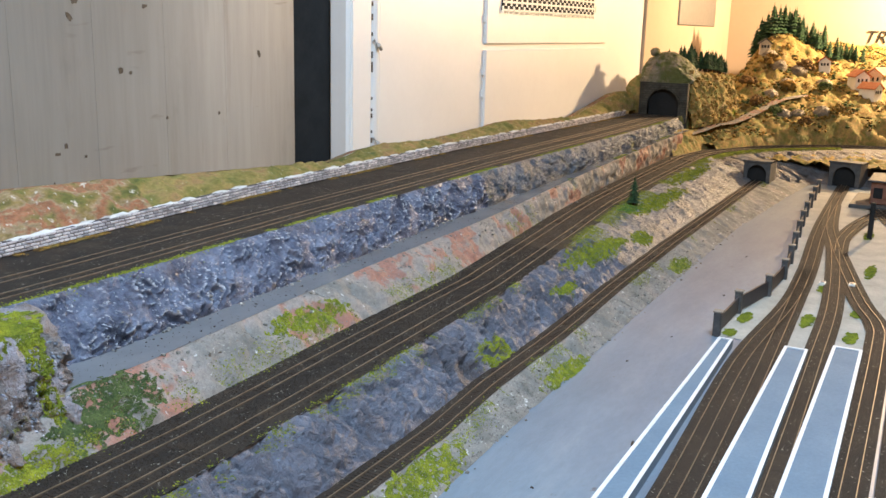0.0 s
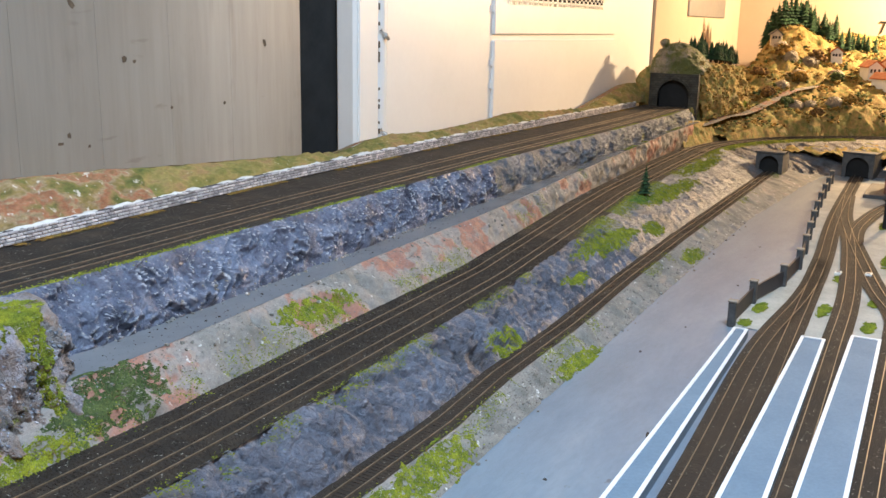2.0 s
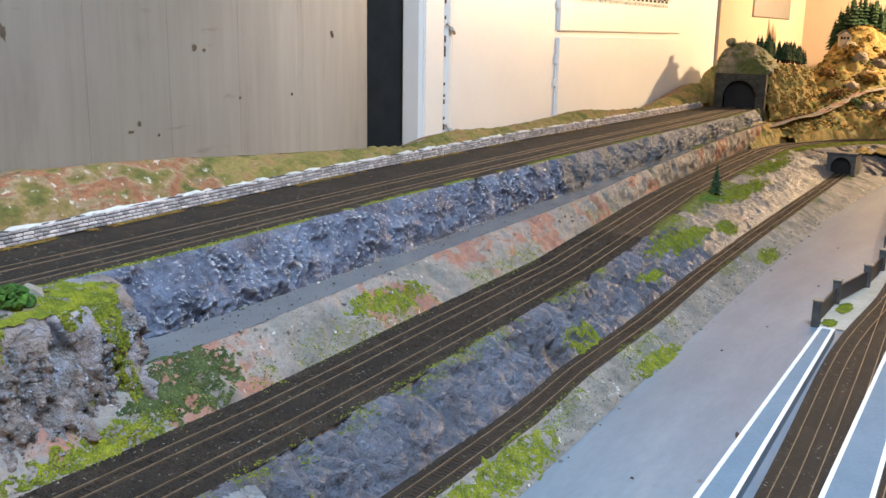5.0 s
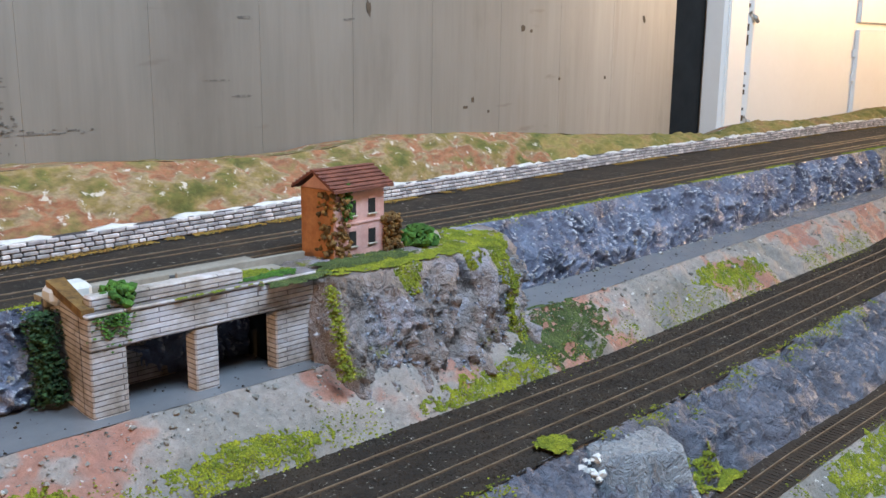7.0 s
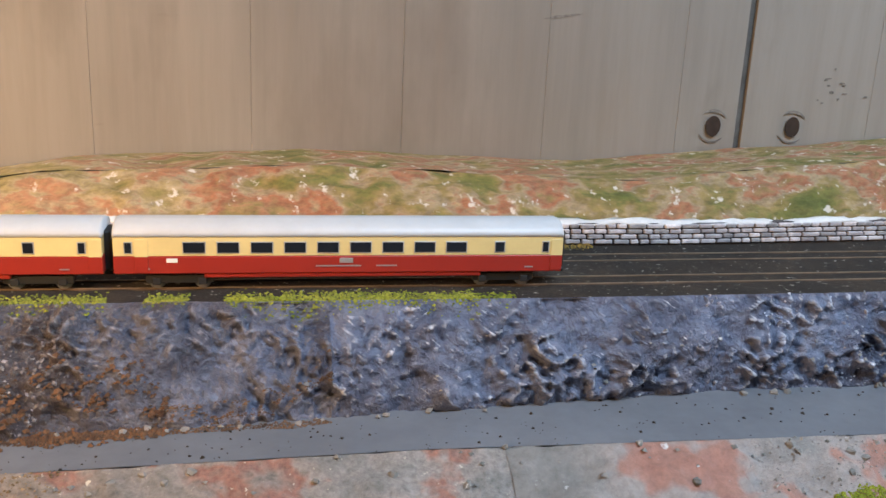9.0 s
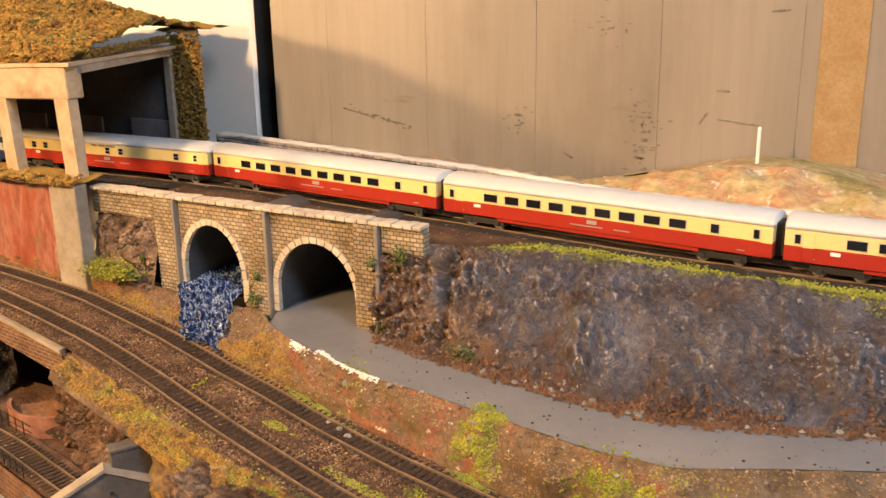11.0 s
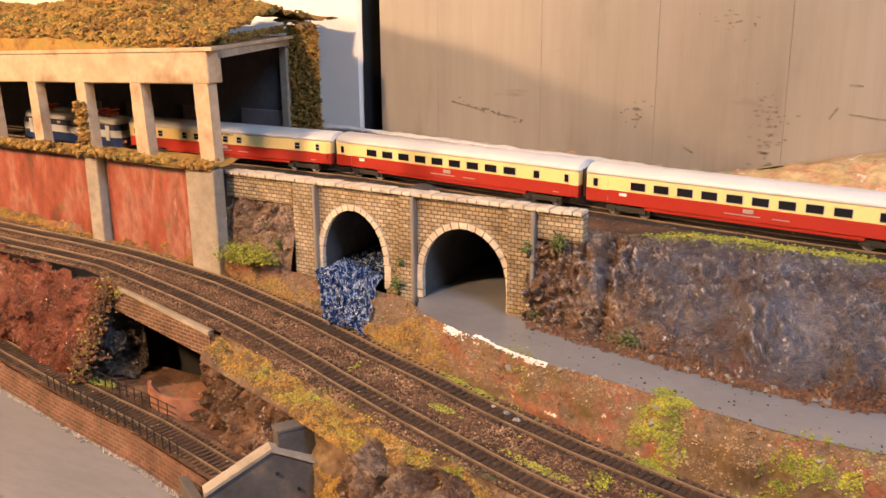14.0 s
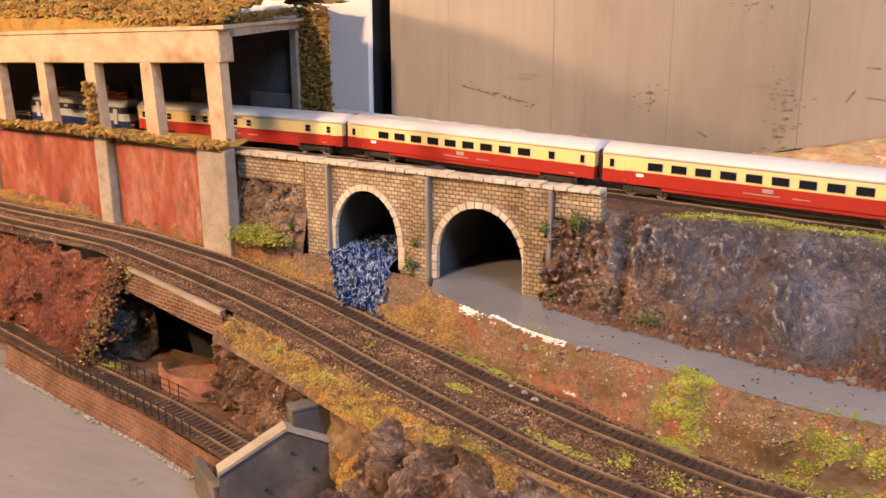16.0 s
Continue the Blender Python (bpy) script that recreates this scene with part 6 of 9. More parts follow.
scatter("ballast_grains_dark", [(x, MID_UP_Y(x) + (MID_LO_Y(x) - MID_UP_Y(x)) * q, MID_Z(x) + 0.0018, RNG.uniform(0.0005, 0.0012)) for x, q in ((RNG.uniform(-0.5, 1.6), RNG.random()) for _ in range(34000))], "grains_dark", "loose dark ballast grains over the sleepers", "ballast")
scatter("track_moss", [(x, MID_UP_Y(x) * (1 - q) + MID_LO_Y(x) * q, MID_Z(x) + 0.002, RNG.uniform(0.0005, 0.0012)) for x, q in ((RNG.uniform(-1.30, -0.95), RNG.gauss(0.5, 0.07)) for _ in range(3500)) if noise.noise(Vector((x * 34, q, 6))) + 0.5 * noise.noise(Vector((x * 190, q * 20, 6))) > 0.2], "moss", "green moss between the middle tracks", "moss")
scatter("viaduct_tufts", [(cx + RNG.gauss(0, 0.6 * r), cy + RNG.gauss(0, 0.002), cz + RNG.gauss(0, 0.7 * r), RNG.uniform(0.0007, 0.0018)) for cx, cy, cz, r, n in ((-1.168, -0.088, 1.004, 0.005, 160), (-1.186, -0.090, 0.940, 0.005, 140), (-1.196, -0.088, 0.995, 0.003, 60), (-1.322, -0.088, 0.945, 0.004, 120), (-1.318, -0.088, 0.965, 0.003, 50), (-1.452, -0.090, 0.965, 0.004, 90), (-1.10, -0.112, 0.936, 0.012, 160)) for _ in range(n)], "moss_dark", "dark green tufts on the viaduct and the rock foot", "creeper")


def grit(name, top, foot, x0, x1, n, mat, label):
    spots = []
    for _ in range(n):
        x, q = RNG.uniform(x0, x1), RNG.random()
        y = top(x) + (foot(x) - top(x)) * q
        spots.append((x, y, ground(x, y) + 0.0001, 0.0005 + 0.0011 * RNG.random() ** 3))
    return scatter(name, spots, mat, label, "grit")


grit("soil_grit_west", lambda x: ROAD_Y(x) if x > -1.19 else FOOT2_Y(x), MID_UP_Y, -1.75, -0.6, 22000, "grit", "ochre and brown grit on the soil slope")
grit("soil_grit_east", ROAD_Y, MID_UP_Y, -0.2, 1.9, 8000, "grit_grey", "pale and pink grit on the soil slope")
grit("gravel_grit", lambda x: LOW_Y(x) - 0.02, YARD_Y, 0.2, 2.0, 12000, "grit_grey", "pale grit on the slope beside the yard road")
scatter("gable_straw", patch(-1.265, -0.275, 0.045, 0.022, 0, 0), "straw", "straw on the bank beside the gabled wall", "grass")
grit("shoulder_grit", lambda x: MID_LO_Y(x), lambda x: MID_LO_Y(x) - 0.02, -1.42, -0.98, 6000, "grit", "brown grit on the track shoulder")
scatter("crest_moss", verge(lambda x: CLIFF_Y(x) + 0.007, ground, -1.13, -0.35, 1300, 0.0065, 0.0036, 6, -0.5), "moss_bright", "thick yellow-green moss along the rock crest", "moss")
scatter("slope_moss_east", verge(lambda x: MID_LO_Y(x) - 0.008, ground, 1.7, 3.1, 1500, 0.011, 0.0036, 4, -0.3), "moss_bright", "yellow-green moss along the top of the grey slope", "moss")
grit("rock_foot_dirt", lambda x: FOOT_Y(x) + 0.003, lambda x: FOOT_Y(x) - 0.009 - 0.006 * noise.noise(Vector((x * 22, 3, 1))), -1.15, -0.45, 7000, "grains_brown", "red-brown dirt along the rock foot")
grit("road_specks", lambda x: FOOT_Y(x), ROAD_Y, -1.2, 1.6, 900, "grains_dark", "dark specks of dirt on the path")


# ---- promontory with a road gallery, and the little pink house on it ----
def promontory():
    """Rock spur: flat top, craggy front, rounded at its east end."""
    g = Geo()
    nu, nv = 130, 66
    v = []
    for i in range(nu + 1):
        u = i / nu
        x = 0.346 + 0.264 * u
        bulge = math.sqrt(max(0.0, 1 - max(0, (u - 0.72) / 0.28) ** 2))
        yf = -0.045 - 0.078 * bulge + 0.03 * max(0.0, 1 - u / 0.06)
        for k in range(nv + 1):
            s = k / nv
            if s < 0.32:
                q = s / 0.32
                p = Vector((x, -0.032 + (yf + 0.032) * q, 1.0 + 0.002 * math.sin(q * 3)))
                n = Vector((0, 0, 1))
                amp = 0.004
            else:
                q = (s - 0.32) / 0.68
                p = Vector((x + 0.02 * q * u, yf - 0.032 * q, 0.999 - (0.999 - 0.900) * q))
                n = Vector((0.25 * u, -1, 0.2)).normalized()
                amp = 0.021
            h = 0.9 * crumple(p.x, p.y, p.z * 0.40, 30) + 0.22 * crumple(p.x, p.y, p.z, 80)
            v.append(p + n * amp * h * min(1, 0.3 + 4 * abs(s - 0.32)) * min(1, 0.15 + 12 * u))
    f = [(i * (nv + 1) + k, i * (nv + 1) + k + 1, (i + 1) * (nv + 1) + k + 1, (i + 1) * (nv + 1) + k) for i in range(nu) for k in range(nv)]
    return tagged(g.add(v, f).make("rock_promontory", "rock_spur", None, "", True), "grey-brown craggy rock spur jutting from the cliff", "rock")


promontory()


def road_gallery():
    ob = empty("road_gallery", "stone road gallery with two square openings under the spur", "gallery", (0.26, -0.12, 0.93))
    o = Vector(ob.location)
    ob.location = (0.248, -0.101, 0.93)
    ob.rotation_euler = (0, 0, radians(1))
    y0, y1, zt, zb = -0.126, -0.112, 1.004, 0.925
    x0, x1 = 0.180, 0.364
    ops = [(0.206, 0.258), (0.277, 0.328)]
    zo1 = 0.981
    spans = [(x0, ops[0][0]), (ops[0][1], ops[1][0]), (ops[1][1], x1)]
    for a, b in spans:
        Geo().block(a - o.x, b - o.x, y0 - o.y, y1 - o.y, zb - o.z, zo1 - o.z, 0.0012).make("pier", "portal_stone", ob)
    Geo().block(x0 - o.x, x1 - o.x, y0 - o.y - 0.001, y1 - o.y, zo1 - o.z, zt - o.z, 0.0012).make("lintel", "portal_stone", ob)
    Geo().block(x0 - 0.002 - o.x, x1 + 0.002 - o.x, y0 - o.y - 0.0022, y1 - o.y + 0.002, zt - o.z, zt - o.z + 0.003, 0.001).make("coping", "portal_stone", ob)
    Geo().block(x0 + 0.004 - o.x, x0 + 0.122 - o.x, y0 - o.y + 0.003, y1 - o.y, zt - o.z + 0.003, zt - o.z + 0.013, 0.0012).make("parapet", "portal_stone", ob)
    # return wall at the west end, with its rusty sloping top
    ring = [Vector((x0, y1, zb)), Vector((x0, y1, zt)), Vector((x0 + 0.004, -0.066, zt + 0.004)), Vector((x0 + 0.004, -0.066, zb))]
    Geo().prism([p - o for p in ring], (0.007, 0.004, 0)).make("return_wall", "portal_stone", ob)
    ring = [Vector((x0 - 0.003, y1 - 0.012, zt)), Vector((x0 + 0.006, y1 - 0.012, zt)), Vector((x0 + 0.012, -0.068, zt + 0.010)), Vector((x0 - 0.001, -0.068, zt + 0.010))]
    Geo().prism([p - o for p in ring], (0, 0, 0.006)).make("rusty_cap", "rust", ob)
    # dark back wall and black end wall have the inside shade in their colour
    Geo().box(x0 - o.x, x1 - o.x, -0.06 - o.y, -0.055 - o.y, zb - o.z, zt - o.z).make("back_wall", "inside_shade", ob)
    Geo().box(x0 + 0.01 - o.x, 0.268 - o.x, -0.078 - o.y, -0.073 - o.y, zb - o.z, zt - 0.009 - o.z).make("inner_wall", "portal_stone", ob, "lilac stone wall inside the gallery")
    Geo().box(x0 + 0.004 - o.x, x1 - o.x, y1 - o.y, -0.033 - o.y, zt - 0.008 - o.z, zt - 0.001 - o.z).make("deck", "grey_concrete", ob)
    Geo().box(0.335 - o.x, 0.341 - o.x, y1 - o.y, -0.05 - o.y, zb - o.z, zt - 0.009 - o.z).make("end_wall", "black", ob)
    return ob


road_gallery()
for xa, xb, y in ((0.165, 0.26, -0.047), (0.265, 0.385, -0.049)):
    g = Geo().block(xa, xb, y - 0.002, y + 0.002, 1.0, 1.009, 0.0008)
    tagged(g.make("low_parapet", "grey_concrete"), "low grey parapet beside the track", "parapet", "parapets beside the track")
g = Geo().block(0.164, 0.194, -0.064, -0.044, 1.003, 1.017, 0.004)
tagged(g.make("white_boulder", "snowy"), "pale flat-topped boulder on the gallery end", "boulder")
scatter("spur_moss", patch(0.46, -0.10, 0.10, 0.02, 500, 0.0032, 0.0, 1.002) + patch(0.26, -0.088, 0.08, 0.02, 520, 0.0034, 0.0, 1.006) + [(0.346 + RNG.gauss(0, 0.003), -0.134 - 0.022 * q + RNG.gauss(0, 0.002), 1.0 - 0.07 * q, RNG.uniform(0.0008, 0.0022)) for q in (RNG.random() for _ in range(500))] + patch(0.56, -0.075, 0.03, 0.03, 260, 0.0034, 0.0, 1.002), "moss", "yellow-green moss on the rock spur", "moss")
scatter("gallery_top_moss", patch(0.30, -0.100, 0.03, 0.004, 0, 0, 0.0, 1.0075) + patch(0.325, -0.098, 0.015, 0.008, 0, 0, 0.0, 1.0075) + patch(0.20, -0.094, 0.02, 0.006, 0, 0, 0.0, 1.0105) + [(0.185 + RNG.gauss(0, 0.006), -0.1095 + RNG.gauss(0, 0.0008), 1.004 - abs(RNG.gauss(0, 0.008)), RNG.uniform(0.0007, 0.0018)) for _ in range(260)], "leaf", "green plants spilling over the gallery edge", "creeper")
scatter("spur_grass", patch(0.42, -0.088, 0.05, 0.015, 160, 0.0032, 0.0, 1.003) + patch(0.33, -0.11, 0.03, 0.012, 140, 0.0036, 0.0, 1.004), "moss_dark", "fresh green scatter beside the house", "grass")


def pink_house():
    ob = empty("pink_house", "derelict two-storey pink house with red tiled roof and creeper", "house", (0.428, -0.049, 1.0))
    ob.scale = (1.1, 1.1, 1.1)
    ob.rotation_euler = (0, 0, radians(4))
    w, d, h = 0.027, 0.019, 0.056
    Geo().block(-w, w, -d, d, -0.004, h, 0.0005).make("wall", "pink_wall", ob)
    Geo().block(-w - 0.0006, -w + 0.0004, -d + 0.0005, d - 0.0005, 0.0, h - 0.001, 0.0002).make("gable_wall", "orange_wall", ob, "rust-orange weathered end wall")
    Geo().block(-w + 0.001, w - 0.001, -d - 0.0008, -d + 0.001, h * 0.5 - 0.001, h * 0.5 + 0.001, 0.0003).make("string_course", "pink_wall", ob)
    for side in (-1, 1):
        ring = [Vector((-w - 0.005, 0, h + 0.012)), Vector((w + 0.005, 0, h + 0.012)), Vector((w + 0.005, side * (d + 0.006), h - 0.002)), Vector((-w - 0.005, side * (d + 0.006), h - 0.002))]
        slope = Geo().prism(ring if side > 0 else ring[::-1], (0, 0, 0.0022)).make("roof_slope", "roof_tile", ob)
        for r in range(6):
            q = (r + 0.5) / 6
            Geo().block(-w - 0.005, w + 0.005, side * (d + 0.006) * q - 0.0012, side * (d + 0.006) * q + 0.0012, h + 0.012 - 0.014 * q + 0.0020, h + 0.012 - 0.014 * q + 0.0034, 0.0005).make("tile_row", "roof_tile", slope)
    for xe in (-w, w - 0.001):
        Geo().prism([Vector((xe, -d, h - 0.001)), Vector((xe, d, h - 0.001)), Vector((xe, 0, h + 0.011))], (0.001, 0, 0)).make("gable", "pink_wall", ob)
    for x in (-0.008, 0.013):
        for z in (0.010, 0.034):
            win = Geo().block(x - 0.0038, x + 0.0038, -d - 0.0007, -d + 0.0005, z, z + 0.0125, 0.0004).make("window", "black", ob, "dark empty window")
            Geo().block(x - 0.0048, x + 0.0048, -d - 0.0016, -d + 0.0002, z - 0.0012, z + 0.0002, 0.0003).make("sill", "voussoir", win)
            g = Geo()
            pts = [Vector((x + 0.0046 * math.cos(t), -d - 0.0009, z + 0.0118 + 0.0030 * math.sin(t))) for t in (math.pi * i / 8 for i in range(9))]
            g.prism(pts, (0, 0.001, 0)).make("arch_head", "pink_wall", win)
    return ob


pink_house()


def creeper(name, spots, mat, label):
    g = Geo()
    for x, y, z, r in spots:
        g.clump((x, y, z), r, RNG, 1.0)
    return tagged(g.make(name, mat), label, "creeper")


creeper("creeper", [(0.406 + RNG.gauss(0, 0.004), -0.063 + RNG.gauss(0, 0.006), 1.0 + 0.058 * RNG.random(), RNG.uniform(0.0012, 0.0030)) for _ in range(900)], "rust", "rust-brown creeper climbing the pink house")
creeper("creeper", [(0.414 + RNG.gauss(0, 0.003), -0.067 + RNG.gauss(0, 0.003), 1.035 + 0.03 * RNG.random(), RNG.uniform(0.0012, 0.0030)) for _ in range(520)], "leaf", "green creeper on the house corner")
creeper("creeper", [(0.465 + RNG.gauss(0, 0.004), -0.069 + RNG.gauss(0, 0.004), 1.0 + 0.034 * RNG.random() ** 1.3, RNG.uniform(0.0012, 0.0030)) for _ in range(600)], "rust", "brown shrub against the pink house")


def bush(name, at, r, n, mat, label):
    ob = empty(name, label, "bush", at)
    Geo().tube([Vector((0, 0, 0)), Vector((0.0005, 0, r * 0.7))], [0.0014, 0.0007], 6).make("stem", "bark", ob)
    g = Geo()
    for _ in range(n):
        a, b, q = RNG.uniform(0, 6.283), RNG.uniform(-0.4, 1.5), r * RNG.uniform(0.45, 1.0)
        g.clump((q * math.cos(a) * math.cos(b), q * math.sin(a) * math.cos(b), r * 0.62 + 0.75 * q * math.sin(b)), r * RNG.uniform(0.16, 0.32), RNG, 0.9)
    g.make("foliage", mat, ob)
    return ob


bush("bush", (0.492, -0.077, 0.999), 0.0165, 170, "leaf", "bright green foam bush beside the house")
bush("bush", (0.195, -0.098, 1.004), 0.013, 110, "leaf", "bright green foam bush on the gallery roof")
g = Geo().clump((0.522, -0.058, 1.004), 0.012, RNG, 0.8)
tagged(g.make("boulder", "grey_concrete"), "grey boulder beside the track", "boulder")
# pale blocks beside the middle track
def outcrop_slab():
    """Flat-topped slab of pale rock with broken sides."""
    a, b, c, d = (Vector(p) for p in ((0.464, -0.268, 0.886), (0.56, -0.286, 0.886), (0.527, -0.352, 0.884), (0.442, -0.318, 0.885)))
    nu, nv = 44, 34
    v = []
    for i in range(nu + 1):
        for k in range(nv + 1):
            u, s = i / nu, k / nv
            p = a.lerp(b, u).lerp(d.lerp(c, u), s)
            e = min(u, 1 - u, s, 1 - s)
            drop = 0.0 if e > 0.10 else (0.10 - e) / 0.10
            away = (p - (a + b + c + d) / 4) * 0.10 * drop
            p = p + Vector((away.x, away.y, -0.042 * drop**0.8))
            h = crumple(p.x, p.y, p.z, 45)
            v.append(p + Vector((0.006 * h * drop, 0.006 * h * drop, 0.0015 * h + 0.003 * h * drop)))
    f = [(i * (nv + 1) + k, i * (nv + 1) + k + 1, (i + 1) * (nv + 1) + k + 1, (i + 1) * (nv + 1) + k) for i in range(nu) for k in range(nv)]
    return tagged(Geo().add(v, f).make("pale_rock_outcrop", "slab_rock", None, "", True), "pale blue-grey flat rock slab below the middle track", "rock")


M["slab_rock"] = crag("pale_blue_grey_rock", [(0.3, (0.20, 0.22, 0.25)), (0.5, (0.32, 0.345, 0.375)), (0.7, (0.44, 0.46, 0.49))], 20, (0.70, 0.71, 0.72), 0.4)
outcrop_slab()
scatter("outcrop_foam", patch(0.435, -0.285, 0.016, 0.012, 0, 0, 0.004) + patch(0.57, -0.345, 0.035, 0.012, 0, 0, 0.002), "moss", "yellow-green foam beside the outcrop", "shrub")
scatter("cream_foam", [(0.445 + RNG.gauss(0, 0.008), -0.300 + RNG.gauss(0, 0.010), 0.875 + RNG.gauss(0, 0.004), RNG.uniform(0.002, 0.006)) for _ in range(90)], "snowy", "cream foam lumps on the outcrop's edge", "shrub")
scatter("hanging_plants", [(0.157 + RNG.gauss(0, 0.005), -0.058 + RNG.gauss(0, 0.004) - 0.012 * q, 1.0 - 0.062 * q, RNG.uniform(0.0008, 0.0022)) for q in (RNG.random() for _ in range(1800))], "fir", "dark green plants hanging beside the gallery's end wall", "creeper")


# ---- trees ----
def fir(at, h, label, group):
    ob = empty("fir_tree", label, "tree", at, group)
    Geo().tube([Vector((0, 0, -0.004)), Vector((0, 0, h * 0.9))], [h * 0.035, h * 0.008], 6).make("trunk", "bark", ob)
    g = Geo()
    tiers = 9
    for t in range(tiers):
        s = t / (tiers - 1)
        z, r = h * (0.14 + 0.80 * s), h * (0.26 * (1 - s) ** 0.8 + 0.012)
        for k in range(9):
            a = 2 * math.pi * (k + RNG.uniform(-0.3, 0.3)) / 9 + t
            q = r * RNG.uniform(0.7, 1.15)
            tip = Vector((q * math.cos(a), q * math.sin(a), z - 0.055 * h * RNG.uniform(0.6, 1.4)))
            w = 0.42 * q
            sx, sy = -math.sin(a) * w, math.cos(a) * w
            mid = tip * 0.55
            g.add([(0, 0, z + 0.07 * h), (mid.x + sx, mid.y + sy, z - 0.02 * h), tip, (mid.x - sx, mid.y - sy, z - 0.02 * h), (mid.x, mid.y, z + 0.022 * h)], [(0, 1, 4), (1, 2, 4), (2, 3, 4), (3, 0, 4)])
    g.make("crown", "fir", ob)
    return ob


def boulder_geo(at, r, squash=0.7):
    """A crumpled rounded rock."""
    n, m = 30, 18
    v = []
    for i in range(n):
        for k in range(m + 1):
            a, b = 2 * math.pi * i / n, math.pi * (k / m - 0.5)
            d = Vector((math.cos(a) * math.cos(b), math.sin(a) * math.cos(b), math.sin(b)))
            q = r * (0.85 + 0.30 * crumple(d.x + at[0], d.y + at[1] * 9, d.z, 1.3))
            v.append((at[0] + d.x * q, at[1] + d.y * q, at[2] + d.z * q * squash))
    return Geo().add(v, [(i * (m + 1) + k, ((i + 1) % n) * (m + 1) + k, ((i + 1) % n) * (m + 1) + k + 1, i * (m + 1) + k + 1) for i in range(n) for k in range(m)])


# ---- mountains at the far end ----
CURVE_X = tab((-1.3, 3.93), (-1.0, 3.92), (-0.62, 3.88), (-0.44, 3.80), (-0.29, 3.66), (-0.18, 3.52), (-0.11, 3.36), (-0.078, 3.20), (-0.06, 3.0))


def far_height(x, y):
    behind = x - CURVE_X(y) - 0.056
    if behind < 0:
        return 0.87
    rise = max(0.0, min(1.0, (x - 3.42 - 0.6 * max(0, CURVE_X(y) - 3.42)) / 1.15))
    low = 1 - 0.5 * max(0.0, min(1.0, (y + 0.04) / 0.14))
    z = 0.895 + min(0.33 * low * rise**1.2, 0.8 * behind) + min(0.012, behind * 0.3)
    z += 0.27 * math.exp(-(((x - 3.62) / 0.24) ** 2) - ((y - 0.13) / 0.115) ** 2)
    z += 0.055 * math.exp(-(((x - 4.6) / 0.3) ** 2) - ((y + 0.06) / 0.16) ** 2)
    return z + 0.030 * fbm(x * 5, y * 5, 0.3, 4) * min(1, rise * 4 + 0.4)


def far_hills():
    g = Geo()
    nx, ny = 190, 170
    v = []
    for i in range(nx + 1):
        for k in range(ny + 1):
            x, y = 3.375 + 1.885 * i / nx, -1.3 + 1.598 * k / ny
            v.append((x, y, far_height(x, y) + 0.014 * fbm(x * 22, y * 22, 4, 4) + 0.012 * crumple(x, y, 0.5, 45)))
    f = [(i * (ny + 1) + k, (i + 1) * (ny + 1) + k, (i + 1) * (ny + 1) + k + 1, i * (ny + 1) + k + 1) for i in range(nx) for k in range(ny)]
    return tagged(g.add(v, f).make("mountain_scenery", "far_hill", None, "", True), "ochre and green mountain scenery at the end of the layout", "hills", "", "structure")


M["far_hill"] = earthy("ochre_green_mountain_scatter", [(0.33, (0.13, 0.14, 0.030)), (0.44, (0.28, 0.23, 0.06)), (0.52, (0.40, 0.25, 0.085)), (0.60, (0.20, 0.20, 0.045)), (0.68, (0.44, 0.31, 0.15)), (0.76, (0.16, 0.17, 0.040))], 18, [(0.3, (0.35, 0.35, 0.35)), (0.66, (1, 1, 1))], 90, 0.9, 5, None, 0.0, None, 0.65)
M["far_rock"] = crag("grey_ochre_flank_rock", [(0.3, (0.17, 0.135, 0.10)), (0.5, (0.34, 0.275, 0.20)), (0.7, (0.48, 0.38, 0.25))], 16, (0.64, 0.54, 0.42), 0.6, ((0.17, 0.17, 0.03), 14, 0.58, 0.66))
far_hills()


